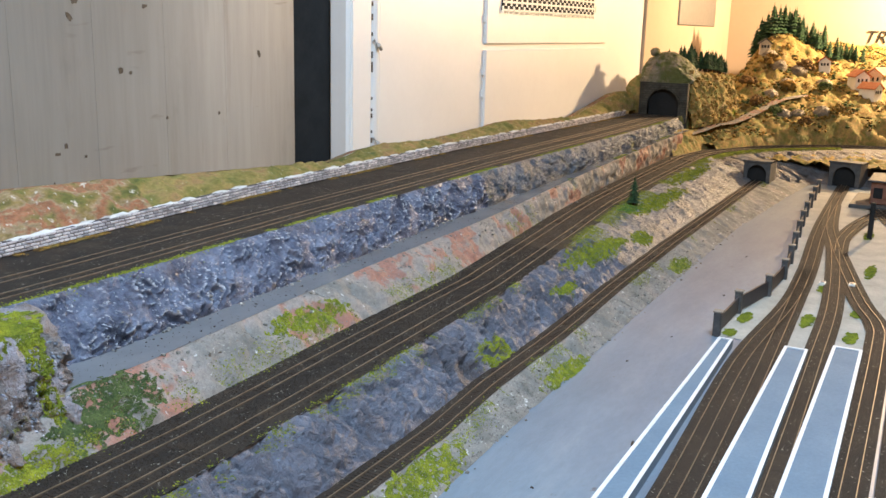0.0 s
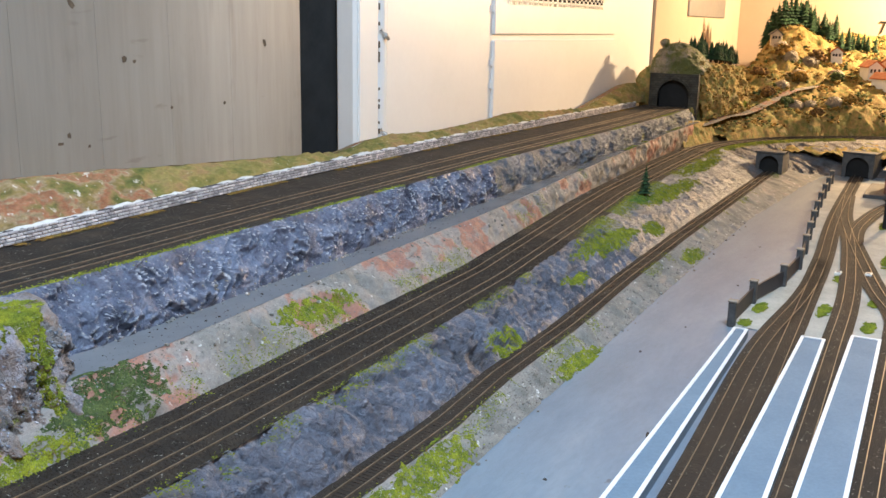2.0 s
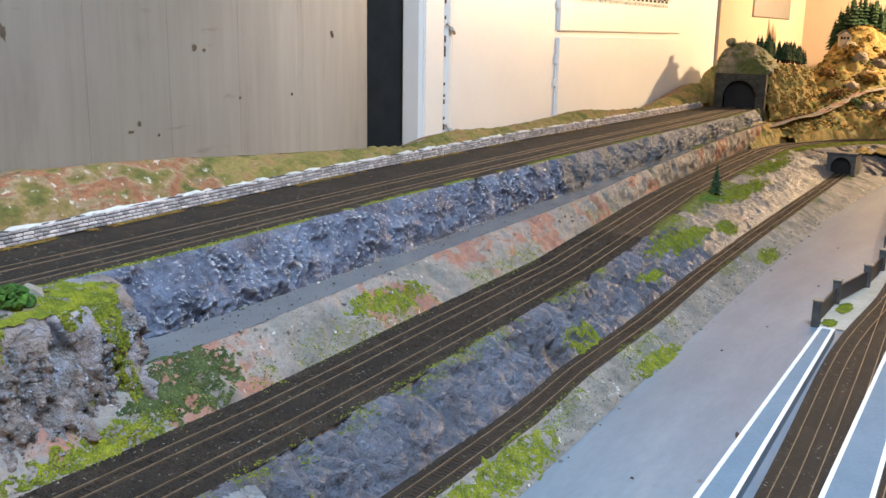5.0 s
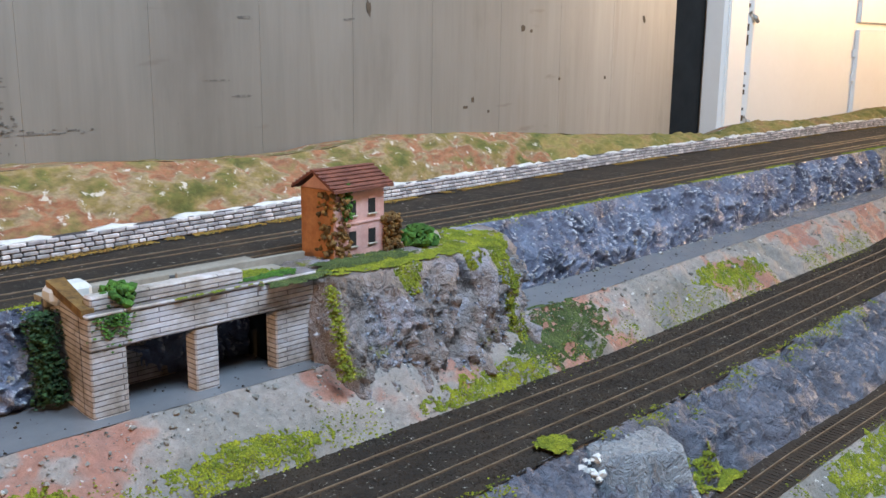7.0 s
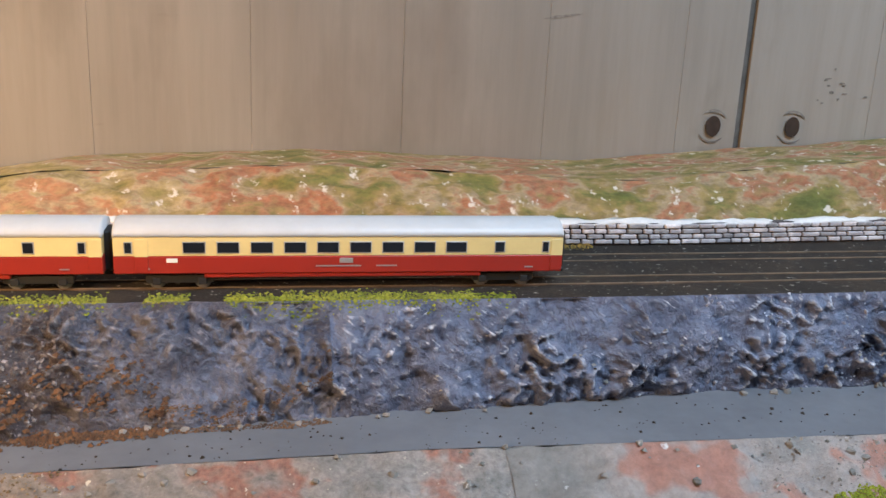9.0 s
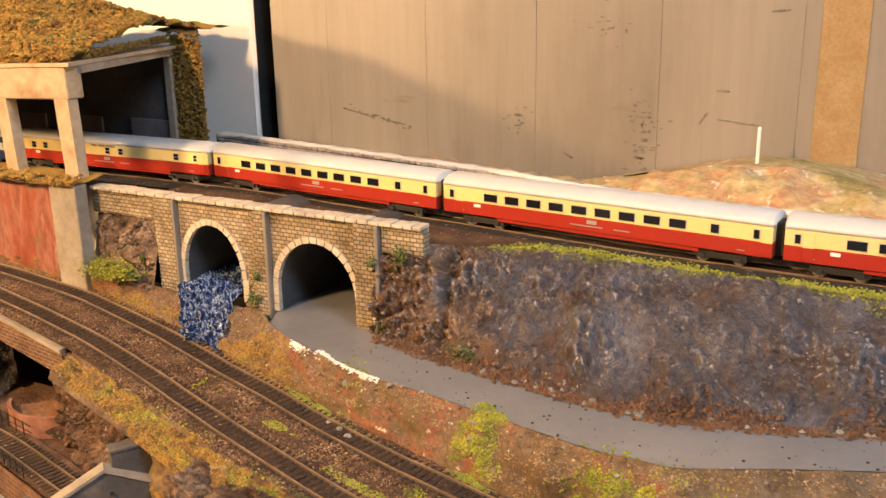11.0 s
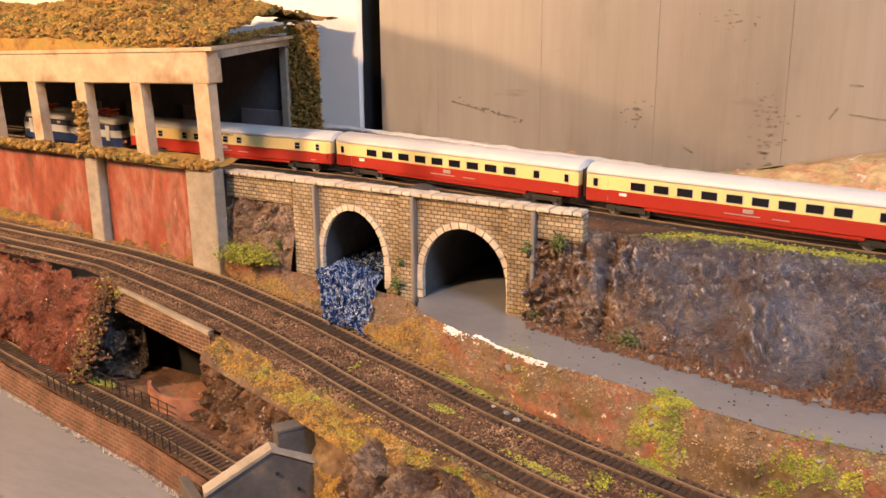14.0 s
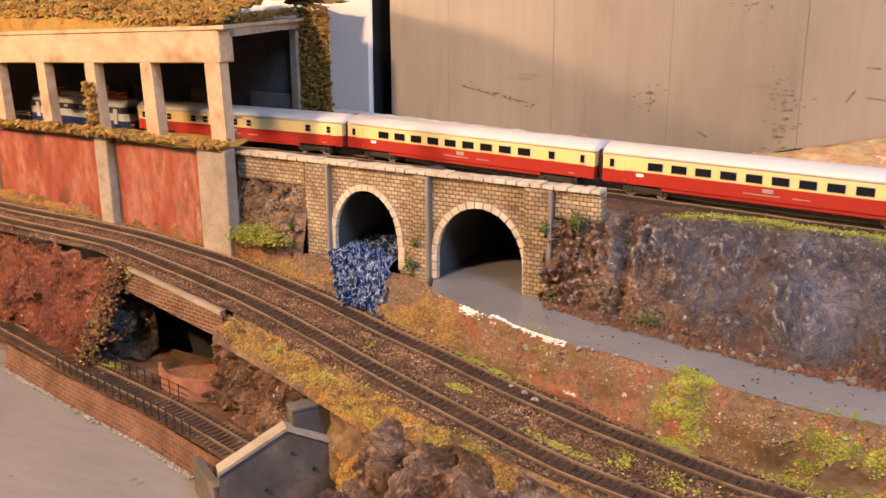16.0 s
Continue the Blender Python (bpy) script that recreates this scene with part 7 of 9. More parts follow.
def tunnel_hill():
    ob = empty("rock_tunnel_portal", "dark masonry tunnel mouth under a mossy rock dome", "tunnel portal", (3.35, 0.097, 1.0))
    n, half, top = 20, 0.086, 0.114
    arch = [(-0.055, -0.03)] + [(-0.055 * math.cos(math.pi * i / n), 0.036 + 0.056 * math.sin(math.pi * i / n)) for i in range(n + 1)] + [(0.055, -0.03)]
    g = Geo()
    for (ua, za), (ub, zb) in zip(arch[1:-1], arch[2:-1]):
        g.add([(0, -ua, za), (0, -ub, zb), (0, -ub, top), (0, -ua, top)], [(0, 1, 2, 3)])
    for a, b in ((-half, -0.055), (0.055, half)):
        g.box(0.0, 0.021, min(-a, -b), max(-a, -b), -0.075, top)
    g.box(0.003, 0.02, -half + 0.001, half - 0.001, top - 0.016, top - 0.0006)
    g.make("portal_face", "portal_masonry", ob)
    m = len(arch)
    # black lining and a black sheet close inside stand in for the tunnel's shade
    Geo().add([(x, -u, z) for x in (0.0, 0.0195) for u, z in arch], [(i, m + i, m + i + 1, i + 1) for i in range(m - 1)]).make("bore", "black", ob)
    Geo().box(0.0195, 0.0225, -0.0545, 0.0545, -0.03, 0.092).make("bore_shade", "black", ob)
    # the stones of the arch ring
    for i in range(13):
        t0, t1 = math.pi * (i + 0.06) / 13, math.pi * (i + 0.94) / 13
        ring = [Vector((-0.003, r * math.cos(t), 0.036 + r * math.sin(t))) for r, t in ((0.0555, t0), (0.066, t0), (0.066, t1), (0.0555, t1))]
        Geo().prism(ring, (0.004, 0, 0)).make("arch_stone", "portal_masonry", ob)
    # the rock dome over the mouth
    nu, ns = 46, 34
    v = []
    for i in range(nu + 1):
        u = -0.100 + 0.195 * i / nu
        crown = 0.222 - 6.2 * (u + 0.02) ** 2
        for k in range(ns + 1):
            t = 0.5 * math.pi * k / ns
            p = Vector((0.004 + 0.11 * (1 - math.cos(t)) ** 1.2, -u, top - 0.002 + (crown - top) * math.sin(t)))
            h = 0.010 * crumple(p.x, p.y, p.z, 42) + 0.006 * fbm(p.x * 30, p.y * 30, p.z * 30, 3)
            v.append(p + Vector((-0.8, 0, 0.4)) * h * min(1, k / 3) + Vector((0.035, 0, 0)) * (abs(u) / 0.1) ** 3)
    f = [(i * (ns + 1) + k, (i + 1) * (ns + 1) + k, (i + 1) * (ns + 1) + k + 1, i * (ns + 1) + k + 1) for i in range(nu) for k in range(ns)]
    Geo().add(v, f).make("rock_dome", "dome_rock", ob, "grey rock with green moss", True)
    boulder_geo((0.060, 0.108, 0.060), 0.050, 1.7).make("mossy_flank", "far_hill", ob, "yellow-green mossy flank", True)
    boulder_geo((0.060, 0.058, 0.218), 0.020, 0.9).make("knob", "dome_rock", ob, "", True)
    boulder_geo((0.000, -0.062, -0.020), 0.022, 1.0).make("foot_clump", "far_hill", ob, "straw clump at the foot", True)
    return ob


M["portal_masonry"] = masonry("dark_tunnel_masonry", (0.050, 0.050, 0.044), (0.085, 0.082, 0.070), (0.028, 0.028, 0.025), 0.016, 0.008)
M["dome_rock"] = crag("grey_rock_with_green_moss", [(0.3, (0.16, 0.13, 0.10)), (0.5, (0.30, 0.25, 0.19)), (0.7, (0.44, 0.37, 0.28))], 14, (0.54, 0.46, 0.36), 0.6, ((0.105, 0.115, 0.028), 15, 0.42, 0.52))
tunnel_hill()
bank("portal_bank", ((3.10, 0.012, 0.975), (3.44, -0.012, 0.952), (3.40, -0.062, 0.889), (3.10, -0.026, 0.888)), 60, 30, 0.006, 30, "far_hill", "ochre bank beside the tunnel portal", "slope", True)
bank("portal_flank", ((3.4, 0.025, 1.159), (3.8, -0.049, 1.13), (3.74, -0.091, 0.974), (3.37, -0.01, 0.959)), 110, 60, 0.014, 30, "far_hill", "steep yellow-green flank beside the tunnel portal", "slope", False, 0.02)
scatter("flank_tufts", [(p.x - 0.006, p.y - 0.004, p.z, RNG.uniform(0.002, 0.0055)) for p in (Vector((3.4, 0.025, 1.159)).lerp(Vector((3.8, -0.049, 1.13)), u).lerp(Vector((3.37, -0.01, 0.959)).lerp(Vector((3.74, -0.091, 0.974)), u), w) + Vector((-0.010, -0.012, 0)) * math.sin(math.pi * u) for u, w in ((RNG.random(), RNG.random()) for _ in range(300)))], "straw", "ochre tufts on the flank beside the portal", "grass")
MTN = [(x, y) for x, y in ((RNG.uniform(3.4, 4.9), RNG.uniform(-0.8, 0.2)) for _ in range(9000)) if x > CURVE_X(y) + 0.09 and noise.noise(Vector((x * 9, y * 9, 4))) > -0.1]
scatter("mountain_straw", [(x, y, far_height(x, y) + 0.006, RNG.uniform(0.002, 0.0055) if k % 4 else 0.008) for k, (x, y) in enumerate(MTN[:3600])], "straw", "ochre tufts on the mountainside", "grass")
scatter("mountain_moss", [(x, y, far_height(x, y) + 0.006, RNG.uniform(0.002, 0.0055) if k % 4 else 0.009) for k, (x, y) in enumerate(MTN[3600:])], "moss_dark", "green tufts on the mountainside", "grass")
for i in range(44):
    s = 0.85 * RNG.random()
    x, y = 3.50 + 0.30 * s + RNG.uniform(-0.03, 0.03), 0.085 - 0.135 * s + RNG.uniform(-0.03, 0.03)
    base = Vector((3.4, 0.025, 1.159)).lerp(Vector((3.8, -0.049, 1.13)), s).z + 0.004 + 0.012 * math.sin(3.1 * s)
    fir((x, y, max(far_height(x, y) + 0.002, base - 0.01)), RNG.uniform(0.065, 0.095) * (1.2 - 0.6 * s), "small dark green model fir on the tunnel hill", "firs on the tunnel hill")
fir((3.46, 0.118, 1.190), 0.042, "small dark green model fir on the tunnel hill", "firs on the tunnel hill")
for i in range(52):
    s = (i / 51) ** 1.3
    x, y = 4.62 + RNG.uniform(-0.06, 0.05), 0.03 - 0.44 * s + RNG.uniform(-0.015, 0.015)
    fir((x, y, far_height(x, y) + 0.002), RNG.uniform(0.075, 0.115) * (1.45 - 0.75 * s), "dark green model fir on the far ridge", "firs on the far ridge")
for x, y, r, mt in ((3.9, -0.12, 0.03, "rust"), (4.05, -0.05, 0.035, "rust"), (3.85, -0.2, 0.028, "moss_dark"), (4.1, -0.2, 0.035, "straw"), (4.25, -0.1, 0.04, "straw"), (3.8, -0.32, 0.026, "rust"), (3.72, -0.06, 0.03, "moss"), (4.2, -0.33, 0.03, "moss_dark"), (3.95, -0.42, 0.028, "straw"), (4.35, -0.22, 0.04, "rust")):
    bush("bush", (x, y, far_height(x, y) + 0.004), r, 60, mt, {"rust": "rust-brown foam shrub on the mountainside", "moss_dark": "dark green foam shrub on the mountainside", "straw": "ochre foam shrub on the mountainside", "moss": "yellow-green foam shrub on the mountainside"}[mt])
for x, y, r in ((4.02, -0.15, 0.026), (4.15, -0.19, 0.030), (4.25, -0.13, 0.032), (3.88, -0.23, 0.028), (3.90, -0.28, 0.022), (3.93, -0.36, 0.030), (4.33, -0.20, 0.034), (4.30, -0.31, 0.030), (4.36, -0.07, 0.034)):
    g = boulder_geo((x, y, far_height(x, y) + 0.15 * r), r * 1.25, 0.75)
    tagged(g.make("outcrop", "far_rock", None, "", True), "ochre-grey rock outcrop on the mountainside", "rock", "mountain outcrops")


def village_house(at, turn, s, wall_mat, roof_mat, label):
    ob = empty("village_house", label, "house", at, "village houses")
    ob.rotation_euler = (0, 0, radians(turn))
    w, d, h = 0.045 * s, 0.032 * s, 0.04 * s
    Geo().block(-w, w, -d, d, -0.02, h, 0.001).make("wall", wall_mat, ob)
    for side in (-1, 1):
        ring = [Vector((-w - 0.006, 0, h + 0.026 * s)), Vector((w + 0.006, 0, h + 0.026 * s)), Vector((w + 0.006, side * (d + 0.008), h - 0.004)), Vector((-w - 0.006, side * (d + 0.008), h - 0.004))]
        Geo().prism(ring if side > 0 else ring[::-1], (0, 0, 0.004)).make("roof_slope", roof_mat, ob)
    for xe in (-w, w - 0.002):
        Geo().prism([Vector((xe, -d, h - 0.001)), Vector((xe, d, h - 0.001)), Vector((xe, 0, h + 0.024 * s))], (0.002, 0, 0)).make("gable", wall_mat, ob)
    for x in (-0.5, 0.1, 0.6):
        Geo().block(x * w - 0.004, x * w + 0.004, -d - 0.001, -d + 0.001, h * 0.35, h * 0.75, 0.0004).make("window", "black", ob)
        Geo().block(-w - 0.001, -w + 0.001, x * d - 0.004, x * d + 0.004, h * 0.35, h * 0.75, 0.0004).make("window", "black", ob)
    return ob


for x, y, tn, s, wm, rm, lb in ((4.33, -0.44, 30, 0.9, "sign_white", "roof_tile_orange", "white half-timbered model house with orange roof"), (4.40, -0.51, -20, 1.0, "cream_wall", "roof_tile_orange", "cream model house with orange roof"), (4.22, -0.50, 60, 0.8, "sign_white", "roof_tile_orange", "white model cottage with orange roof"), (4.46, -0.285, 10, 0.7, "sign_white", "roof_tile_orange", "white model chalet with red roof on the hillside"), (4.40, -0.04, 15, 0.7, "cream_wall", "slate", "ochre model farmhouse with dark roof")):
    if "roof_tile_orange" not in M:
        M["roof_tile_orange"] = earthy("orange_red_roof_tiles", [(0.3, (0.36, 0.10, 0.04)), (0.7, (0.55, 0.22, 0.10))], 60, GRAIN, 300, 0.8, 0.6)
    village_house((x, y, far_height(x, y) + 0.012), tn, s, wm, rm, lb)

# pale hill lane
g = Geo()
lane = [(3.34, -0.004), (3.48, -0.036), (3.60, -0.068), (3.76, -0.117), (3.95, -0.183), (4.10, -0.267)]
pts = []
for i in range(41):
    t = i / 40 * (len(lane) - 1)
    k = min(int(t), len(lane) - 2)
    pts.append(Vector(lane[k]).lerp(Vector(lane[k + 1]), t - k))
v = []
for i, p in enumerate(pts):
    d = (pts[min(i + 1, 40)] - pts[max(i - 1, 0)]).normalized()
    for s in (-1, -0.33, 0.33, 1):
        q = p + Vector((-d.y, d.x)) * 0.022 * s
        v.append((q.x, q.y, sum(far_height(p.x + dx, p.y + dy) for dx in (-0.05, 0, 0.05) for dy in (-0.05, 0, 0.05)) / 9 + 0.011))
g.add(v, [(i * 4 + k, i * 4 + k + 1, i * 4 + k + 5, i * 4 + k + 4) for i in range(40) for k in range(3)])
tagged(g.make("hill_lane", "soil_orange"), "pale gravel lane climbing the mountainside", "lane", "", "structure")

# ---- the far curve of the middle track and the flank below it ----
M["flank_rock"] = crag("grey_violet_and_ochre_flank_rock", [(0.3, (0.085, 0.070, 0.060)), (0.46, (0.165, 0.155, 0.160)), (0.58, (0.225, 0.215, 0.225)), (0.70, (0.30, 0.235, 0.15))], 13, (0.42, 0.40, 0.38), 0.6, ((0.19, 0.18, 0.03), 12, 0.60, 0.68))
CURVE = [(3.02, -0.068), (3.20, -0.078), (3.36, -0.110), (3.52, -0.18), (3.66, -0.29), (3.80, -0.44), (3.88, -0.62), (3.92, -1.0)]


def smooth_path(pts, n):
    out = []
    for i in range(n + 1):
        t = i / n * (len(pts) - 1)
        k = min(int(t), len(pts) - 2)
        u = t - k
        p0, p1, p2, p3 = (Vector((*pts[max(0, min(len(pts) - 1, j))], 0)) for j in (k - 1, k, k + 1, k + 2))
        out.append(0.5 * ((2 * p1) + (p2 - p0) * u + (2 * p0 - 5 * p1 + 4 * p2 - p3) * u * u + (3 * p1 - p0 - 3 * p2 + p3) * u**3))
    return out


CN = 240
cur = smooth_path(CURVE, CN)
v, v2 = [], []
for i, p in enumerate(cur):
    d = (cur[min(i + 1, CN)] - cur[max(i - 1, 0)]).normalized()
    s = Vector((-d.y, d.x, 0))
    t = i / CN
    for k in (0.052, 0.02, -0.02, -0.052):
        q = p + s * k
        v.append((q.x, q.y, 0.8885))
    base = Vector((2.97, -0.285, 0)).lerp(Vector((3.32, -0.46, 0)), min(1, t / 0.45)) if t < 0.45 else Vector((3.32, -0.46, 0)).lerp(Vector((3.42, -1.05, 0)), (t - 0.45) / 0.55)
    top = p + s * -0.050
    for k in range(25):
        u = k / 24
        q = Vector((top.x, top.y, 0.888)).lerp(Vector((base.x, base.y, YARD_Z - 0.002)), u)
        h = (0.018 * crumple(q.x, q.y, q.z, 20) + 0.008 * fbm(q.x * 12, q.y * 12, q.z * 12, 2)) * (1 if 2 < k < 22 else 0.15) + 0.018 * math.sin(math.pi * u)
        v2.append(q + Vector((-0.8, -0.3, 0.5)) * h)
g = Geo().add(v, [(i * 4 + k, i * 4 + k + 1, i * 4 + k + 5, i * 4 + k + 4) for i in range(CN) for k in range(3)])
tagged(g.make("track_bed_curve", "ballast_brown"), "brown ballast bed of the far curve", "track bed", "", "structure")
g = Geo().add(v2, [(i * 25 + k, i * 25 + k + 1, i * 25 + k + 26, i * 25 + k + 25) for i in range(240) for k in range(24)])
tagged(g.make("rock_flank", "flank_rock", None, "", True), "grey and ochre rock flank below the far curve", "rock", "", "structure")
v = []
for i, p in enumerate(cur):
    d = (cur[min(i + 1, CN)] - cur[max(i - 1, 0)]).normalized()
    s = Vector((-d.y, d.x, 0))
    for k in range(5):
        q = p + s * (0.05 + 0.11 * k / 4)
        zz = 0.888 + (max(far_height(q.x, q.y), 0.9) - 0.888) * min(1.0, k / 3) + 0.006 * fbm(q.x * 40, q.y * 40, 1)
        v.append((q.x, q.y, zz if k else 0.887))
g = Geo().add(v, [(i * 5 + k, i * 5 + k + 1, i * 5 + k + 6, i * 5 + k + 5) for i in range(CN) for k in range(4)])
tagged(g.make("curve_bank", "far_hill", None, "", True), "ochre bank behind the far curve", "bank", "", "structure")
for name, off, lb in (("far_curve_track", 0.024, "outer rails of the far curve"), ("far_curve_track", -0.024, "inner rails of the far curve")):
    ob = empty(name, lb, "railway track", (0, 0, 0), "railway tracks")
    pp = []
    for i, p in enumerate(cur):
        d = (cur[min(i + 1, CN)] - cur[max(i - 1, 0)]).normalized()
        q = p + Vector((-d.y, d.x, 0)) * off
        pp.append(Vector((q.x, q.y, 0.8885)))
    track_from(ob, pp, 0.0075)


spots = []
for _ in range(5200):
    i = RNG.randrange(2, 170)
    d = (cur[i + 1] - cur[i - 1]).normalized()
    q = cur[i] + Vector((-d.y, d.x, 0)) * (-0.052 - abs(RNG.gauss(0, 0.012)))
    spots.append((q.x + RNG.uniform(-0.006, 0.006), q.y, 0.891 - 0.3 * max(0.0, (cur[i] - q).length - 0.055), RNG.uniform(0.0015, 0.0026)))
scatter("flank_edge_moss", spots, "moss", "yellow-green moss along the edge of the rock flank", "moss")


def small_portal(at, turn, w, h, label):
    """Dark masonry tunnel portal with a round bore, facing -x before the turn."""
    ob = empty("tunnel_portal", label, "tunnel portal", at, "lower tunnel portals")
    ob.rotation_euler = (0, 0, radians(turn))
    n = 16
    r, sp = w * 0.36, h * 0.42
    arch = [(-r, 0.0)] + [(-r * math.cos(math.pi * i / n), sp + r * math.sin(math.pi * i / n)) for i in range(n + 1)] + [(r, 0.0)]
    g = Geo()
    for (ua, za), (ub, zb) in zip(arch[1:], arch[2:-1]):
        g.add([(0, -ua, za), (0, -ub, zb), (0, -ub, h), (0, -ua, h)], [(0, 1, 2, 3)])
    for a, b in ((-w / 2, -r), (r, w / 2)):
        g.add([(0, -a, 0), (0, -b, 0), (0, -b, h), (0, -a, h)], [(0, 1, 2, 3)])
    g.box(0.001, 0.10, -w / 2, w / 2, h - 0.004, h)
    g.box(0.001, 0.10, -w / 2, -w / 2 + 0.004, 0, h).box(0.001, 0.10, w / 2 - 0.004, w / 2, 0, h)
    g.make("portal_face", "slate", ob)
    Geo().block(-0.004, 0.008, -w / 2 - 0.004, w / 2 + 0.004, h, h + 0.006, 0.001).make("coping", "slate", ob)
    m = len(arch)
    Geo().add([(x, -u, z) for x in (0.0005, 0.16) for u, z in arch], [(i, m + i, m + i + 1, i + 1) for i in range(m - 1)]).make("bore", "black", ob)
    # black plane just behind the mouth, in place of the shade deeper in
    Geo().box(0.014, 0.016, -w * 0.4, w * 0.4, 0, h - 0.006).make("bore_shade", "black", ob)
    return ob


small_portal((3.06, -0.300, LOW_Z - 0.002), 0, 0.080, 0.062, "dark masonry portal of the lower single track")
small_portal((3.30, -0.530, YARD_Z), -8, 0.096, 0.076, "dark masonry portal of the station tracks")
fir((2.17, -0.186, 0.884), 0.075, "single green model fir beside the middle track", "single fir")
scatter("tree_foot_moss", patch(2.13, -0.196, 0.07, 0.02, 420, 0.006, 0.0), "leaf", "bright green moss round the single fir", "moss")

# ---- station yard ----
def ribbon(name, left, right, z, mat, label, category, thick=0.0):
    n = len(left)
    g = Geo()
    if thick:
        rings = [[Vector((*a, z)), Vector((*b, z)), Vector((*b, z - thick)), Vector((*a, z - thick))] for a, b in zip(left, right)]
        g.loft(rings)
    else:
        g.add([(*p, z) for pair in zip(left, right) for p in pair], [(2 * i, 2 * i + 1, 2 * i + 3, 2 * i + 2) for i in range(n - 1)])
    return tagged(g.make(name, mat), label, category, "", "structure")


def platform(p0, p1, w0, w1, label):
    """A long low platform from p0 to p1 (its middle line), with white edges."""
    a, b = Vector((*p0, 0)), Vector((*p1, 0))
    ob = empty("platform", label, "platform", (*p0, YARD_Z), "station platforms")
    d = b - a
    s = Vector((-d.y, d.x, 0)).normalized()
    h = 0.013
    e = 0.0046
    def slab(name, mat, k0, k1, m0, m1, t0, t1, z0, z1, lab=""):
        q = [a + d * t + s * k for t, k in ((t0, k0), (t0, k1), (t1, m1), (t1, m0))]
        Geo().prism([p - a + Vector((0, 0, z0)) for p in q], (0, 0, z1 - z0)).make(name, mat, ob, lab)
    slab("platform_slab", "platform", -w0 / 2, w0 / 2, -w1 / 2, w1 / 2, 0, 1, -0.001, h)
    slab("edge_line", "line_white", -w0 / 2, -w0 / 2 + e, -w1 / 2, -w1 / 2 + e, 0, 1, h, h + 0.0012, "white painted edge stones")
    slab("edge_line", "line_white", w0 / 2 - e, w0 / 2, w1 / 2 - e, w1 / 2, 0, 1, h, h + 0.0012, "white painted edge stones")
    L = d.length
    slab("end_line", "line_white", -w1 / 2, w1 / 2, -w1 / 2, w1 / 2, 1 - e / L, 1, h, h + 0.0013)
    return ob


platform((0.35, -0.601), (1.450, -0.5695), 0.042, 0.022, "narrow blue-grey platform with white edges beside the yard road")
platform((0.35, -0.706), (1.462, -0.672), 0.056, 0.034, "blue-grey island platform with white edges")
platform((0.35, -0.772), (1.505, -0.740), 0.056, 0.042, "blue-grey island platform with white edges and rounded end")

YT = [
    ("yard_track", [(0.3, -0.652), (0.9, -0.632), (1.38, -0.608), (1.74, -0.618), (2.03, -0.606), (2.55, -0.566), (3.36, -0.530)], "yard track beside the fence"),
    ("yard_track", [(0.3, -0.688), (0.93, -0.664), (1.25, -0.648), (1.52, -0.633), (1.83, -0.617), (2.03, -0.606)], "yard track joining at the points"),
    ("yard_track", [(0.3, -0.745), (0.96, -0.723), (1.44, -0.702), (1.79, -0.684), (2.23, -0.636), (2.55, -0.585), (2.9, -0.552)], "yard track between the platforms"),
    ("yard_track", [(0.3, -0.815), (1.0, -0.795), (1.55, -0.778), (1.69, -0.766), (1.85, -0.722), (2.23, -0.642), (2.4, -0.61)], "yard track curving to the points"),
    ("yard_track", [(0.3, -0.86), (1.0, -0.84), (1.6, -0.82), (2.2, -0.80), (2.6, -0.74), (2.9, -0.66)], "outer yard track beyond the platforms"),
    ("yard_track", [(2.25, -0.640), (2.45, -0.63), (2.75, -0.66), (3.05, -0.74)], "yard siding curving to the depot"),
]
for name, pts, lb in YT:
    line = [p + Vector((0, 0, YARD_Z + 0.003)) for p in smooth_path(pts, 90)]
    ob = empty(name, lb, "railway track", (0, 0, 0), "railway tracks")
    track_from(ob, line, 0.0068)
    l, r = [], []
    for i, p in enumerate(line):
        d = (line[min(i + 1, 90)] - line[max(i - 1, 0)]).normalized()
        s = Vector((-d.y, d.x))
        l.append((p.x + s.x * 0.020, p.y + s.y * 0.020)), r.append((p.x - s.x * 0.020, p.y - s.y * 0.020))
    ribbon("yard_ballast", l, r, YARD_Z + 0.0036 + 0.00012 * len(pts) + 0.0001 * YT.index((name, pts, lb)), "ballast", "dark ballast under a yard track", "track bed")
M["pale_gravel"] = earthy("pale_cream_yard_gravel", [(0.3, (0.36, 0.35, 0.31)), (0.7, (0.52, 0.50, 0.45))], 20, GRAIN, 260, 0.9, 1, None, 0.0, None, 0.35)
FENCE = [(1.495, -0.545), (1.66, -0.548), (1.80, -0.572), (1.97, -0.573), (2.31, -0.541), (2.67, -0.509), (3.20, -0.473)]
fl = smooth_path(FENCE, 60)
ribbon("yard_gravel", [(p.x, p.y) for p in fl], [(p.x, p.y - 0.5) for p in fl], YARD_Z + 0.0012, "pale_gravel", "pale cream gravel between the yard tracks", "ground")
scatter("yard_moss", [s for x, y, rx in ((1.66, -0.66, 0.04), (1.60, -0.735, 0.03), (1.75, -0.73, 0.025), (1.62, -0.565, 0.03), (1.52, -0.56, 0.02), (2.1, -0.72, 0.06), (2.5, -0.68, 0.05), (1.9, -0.655, 0.03)) for s in patch(x, y, rx, 0.010, 120, 0.004, 0.0, YARD_Z + 0.002)], "moss", "moss tufts between the yard tracks", "moss")


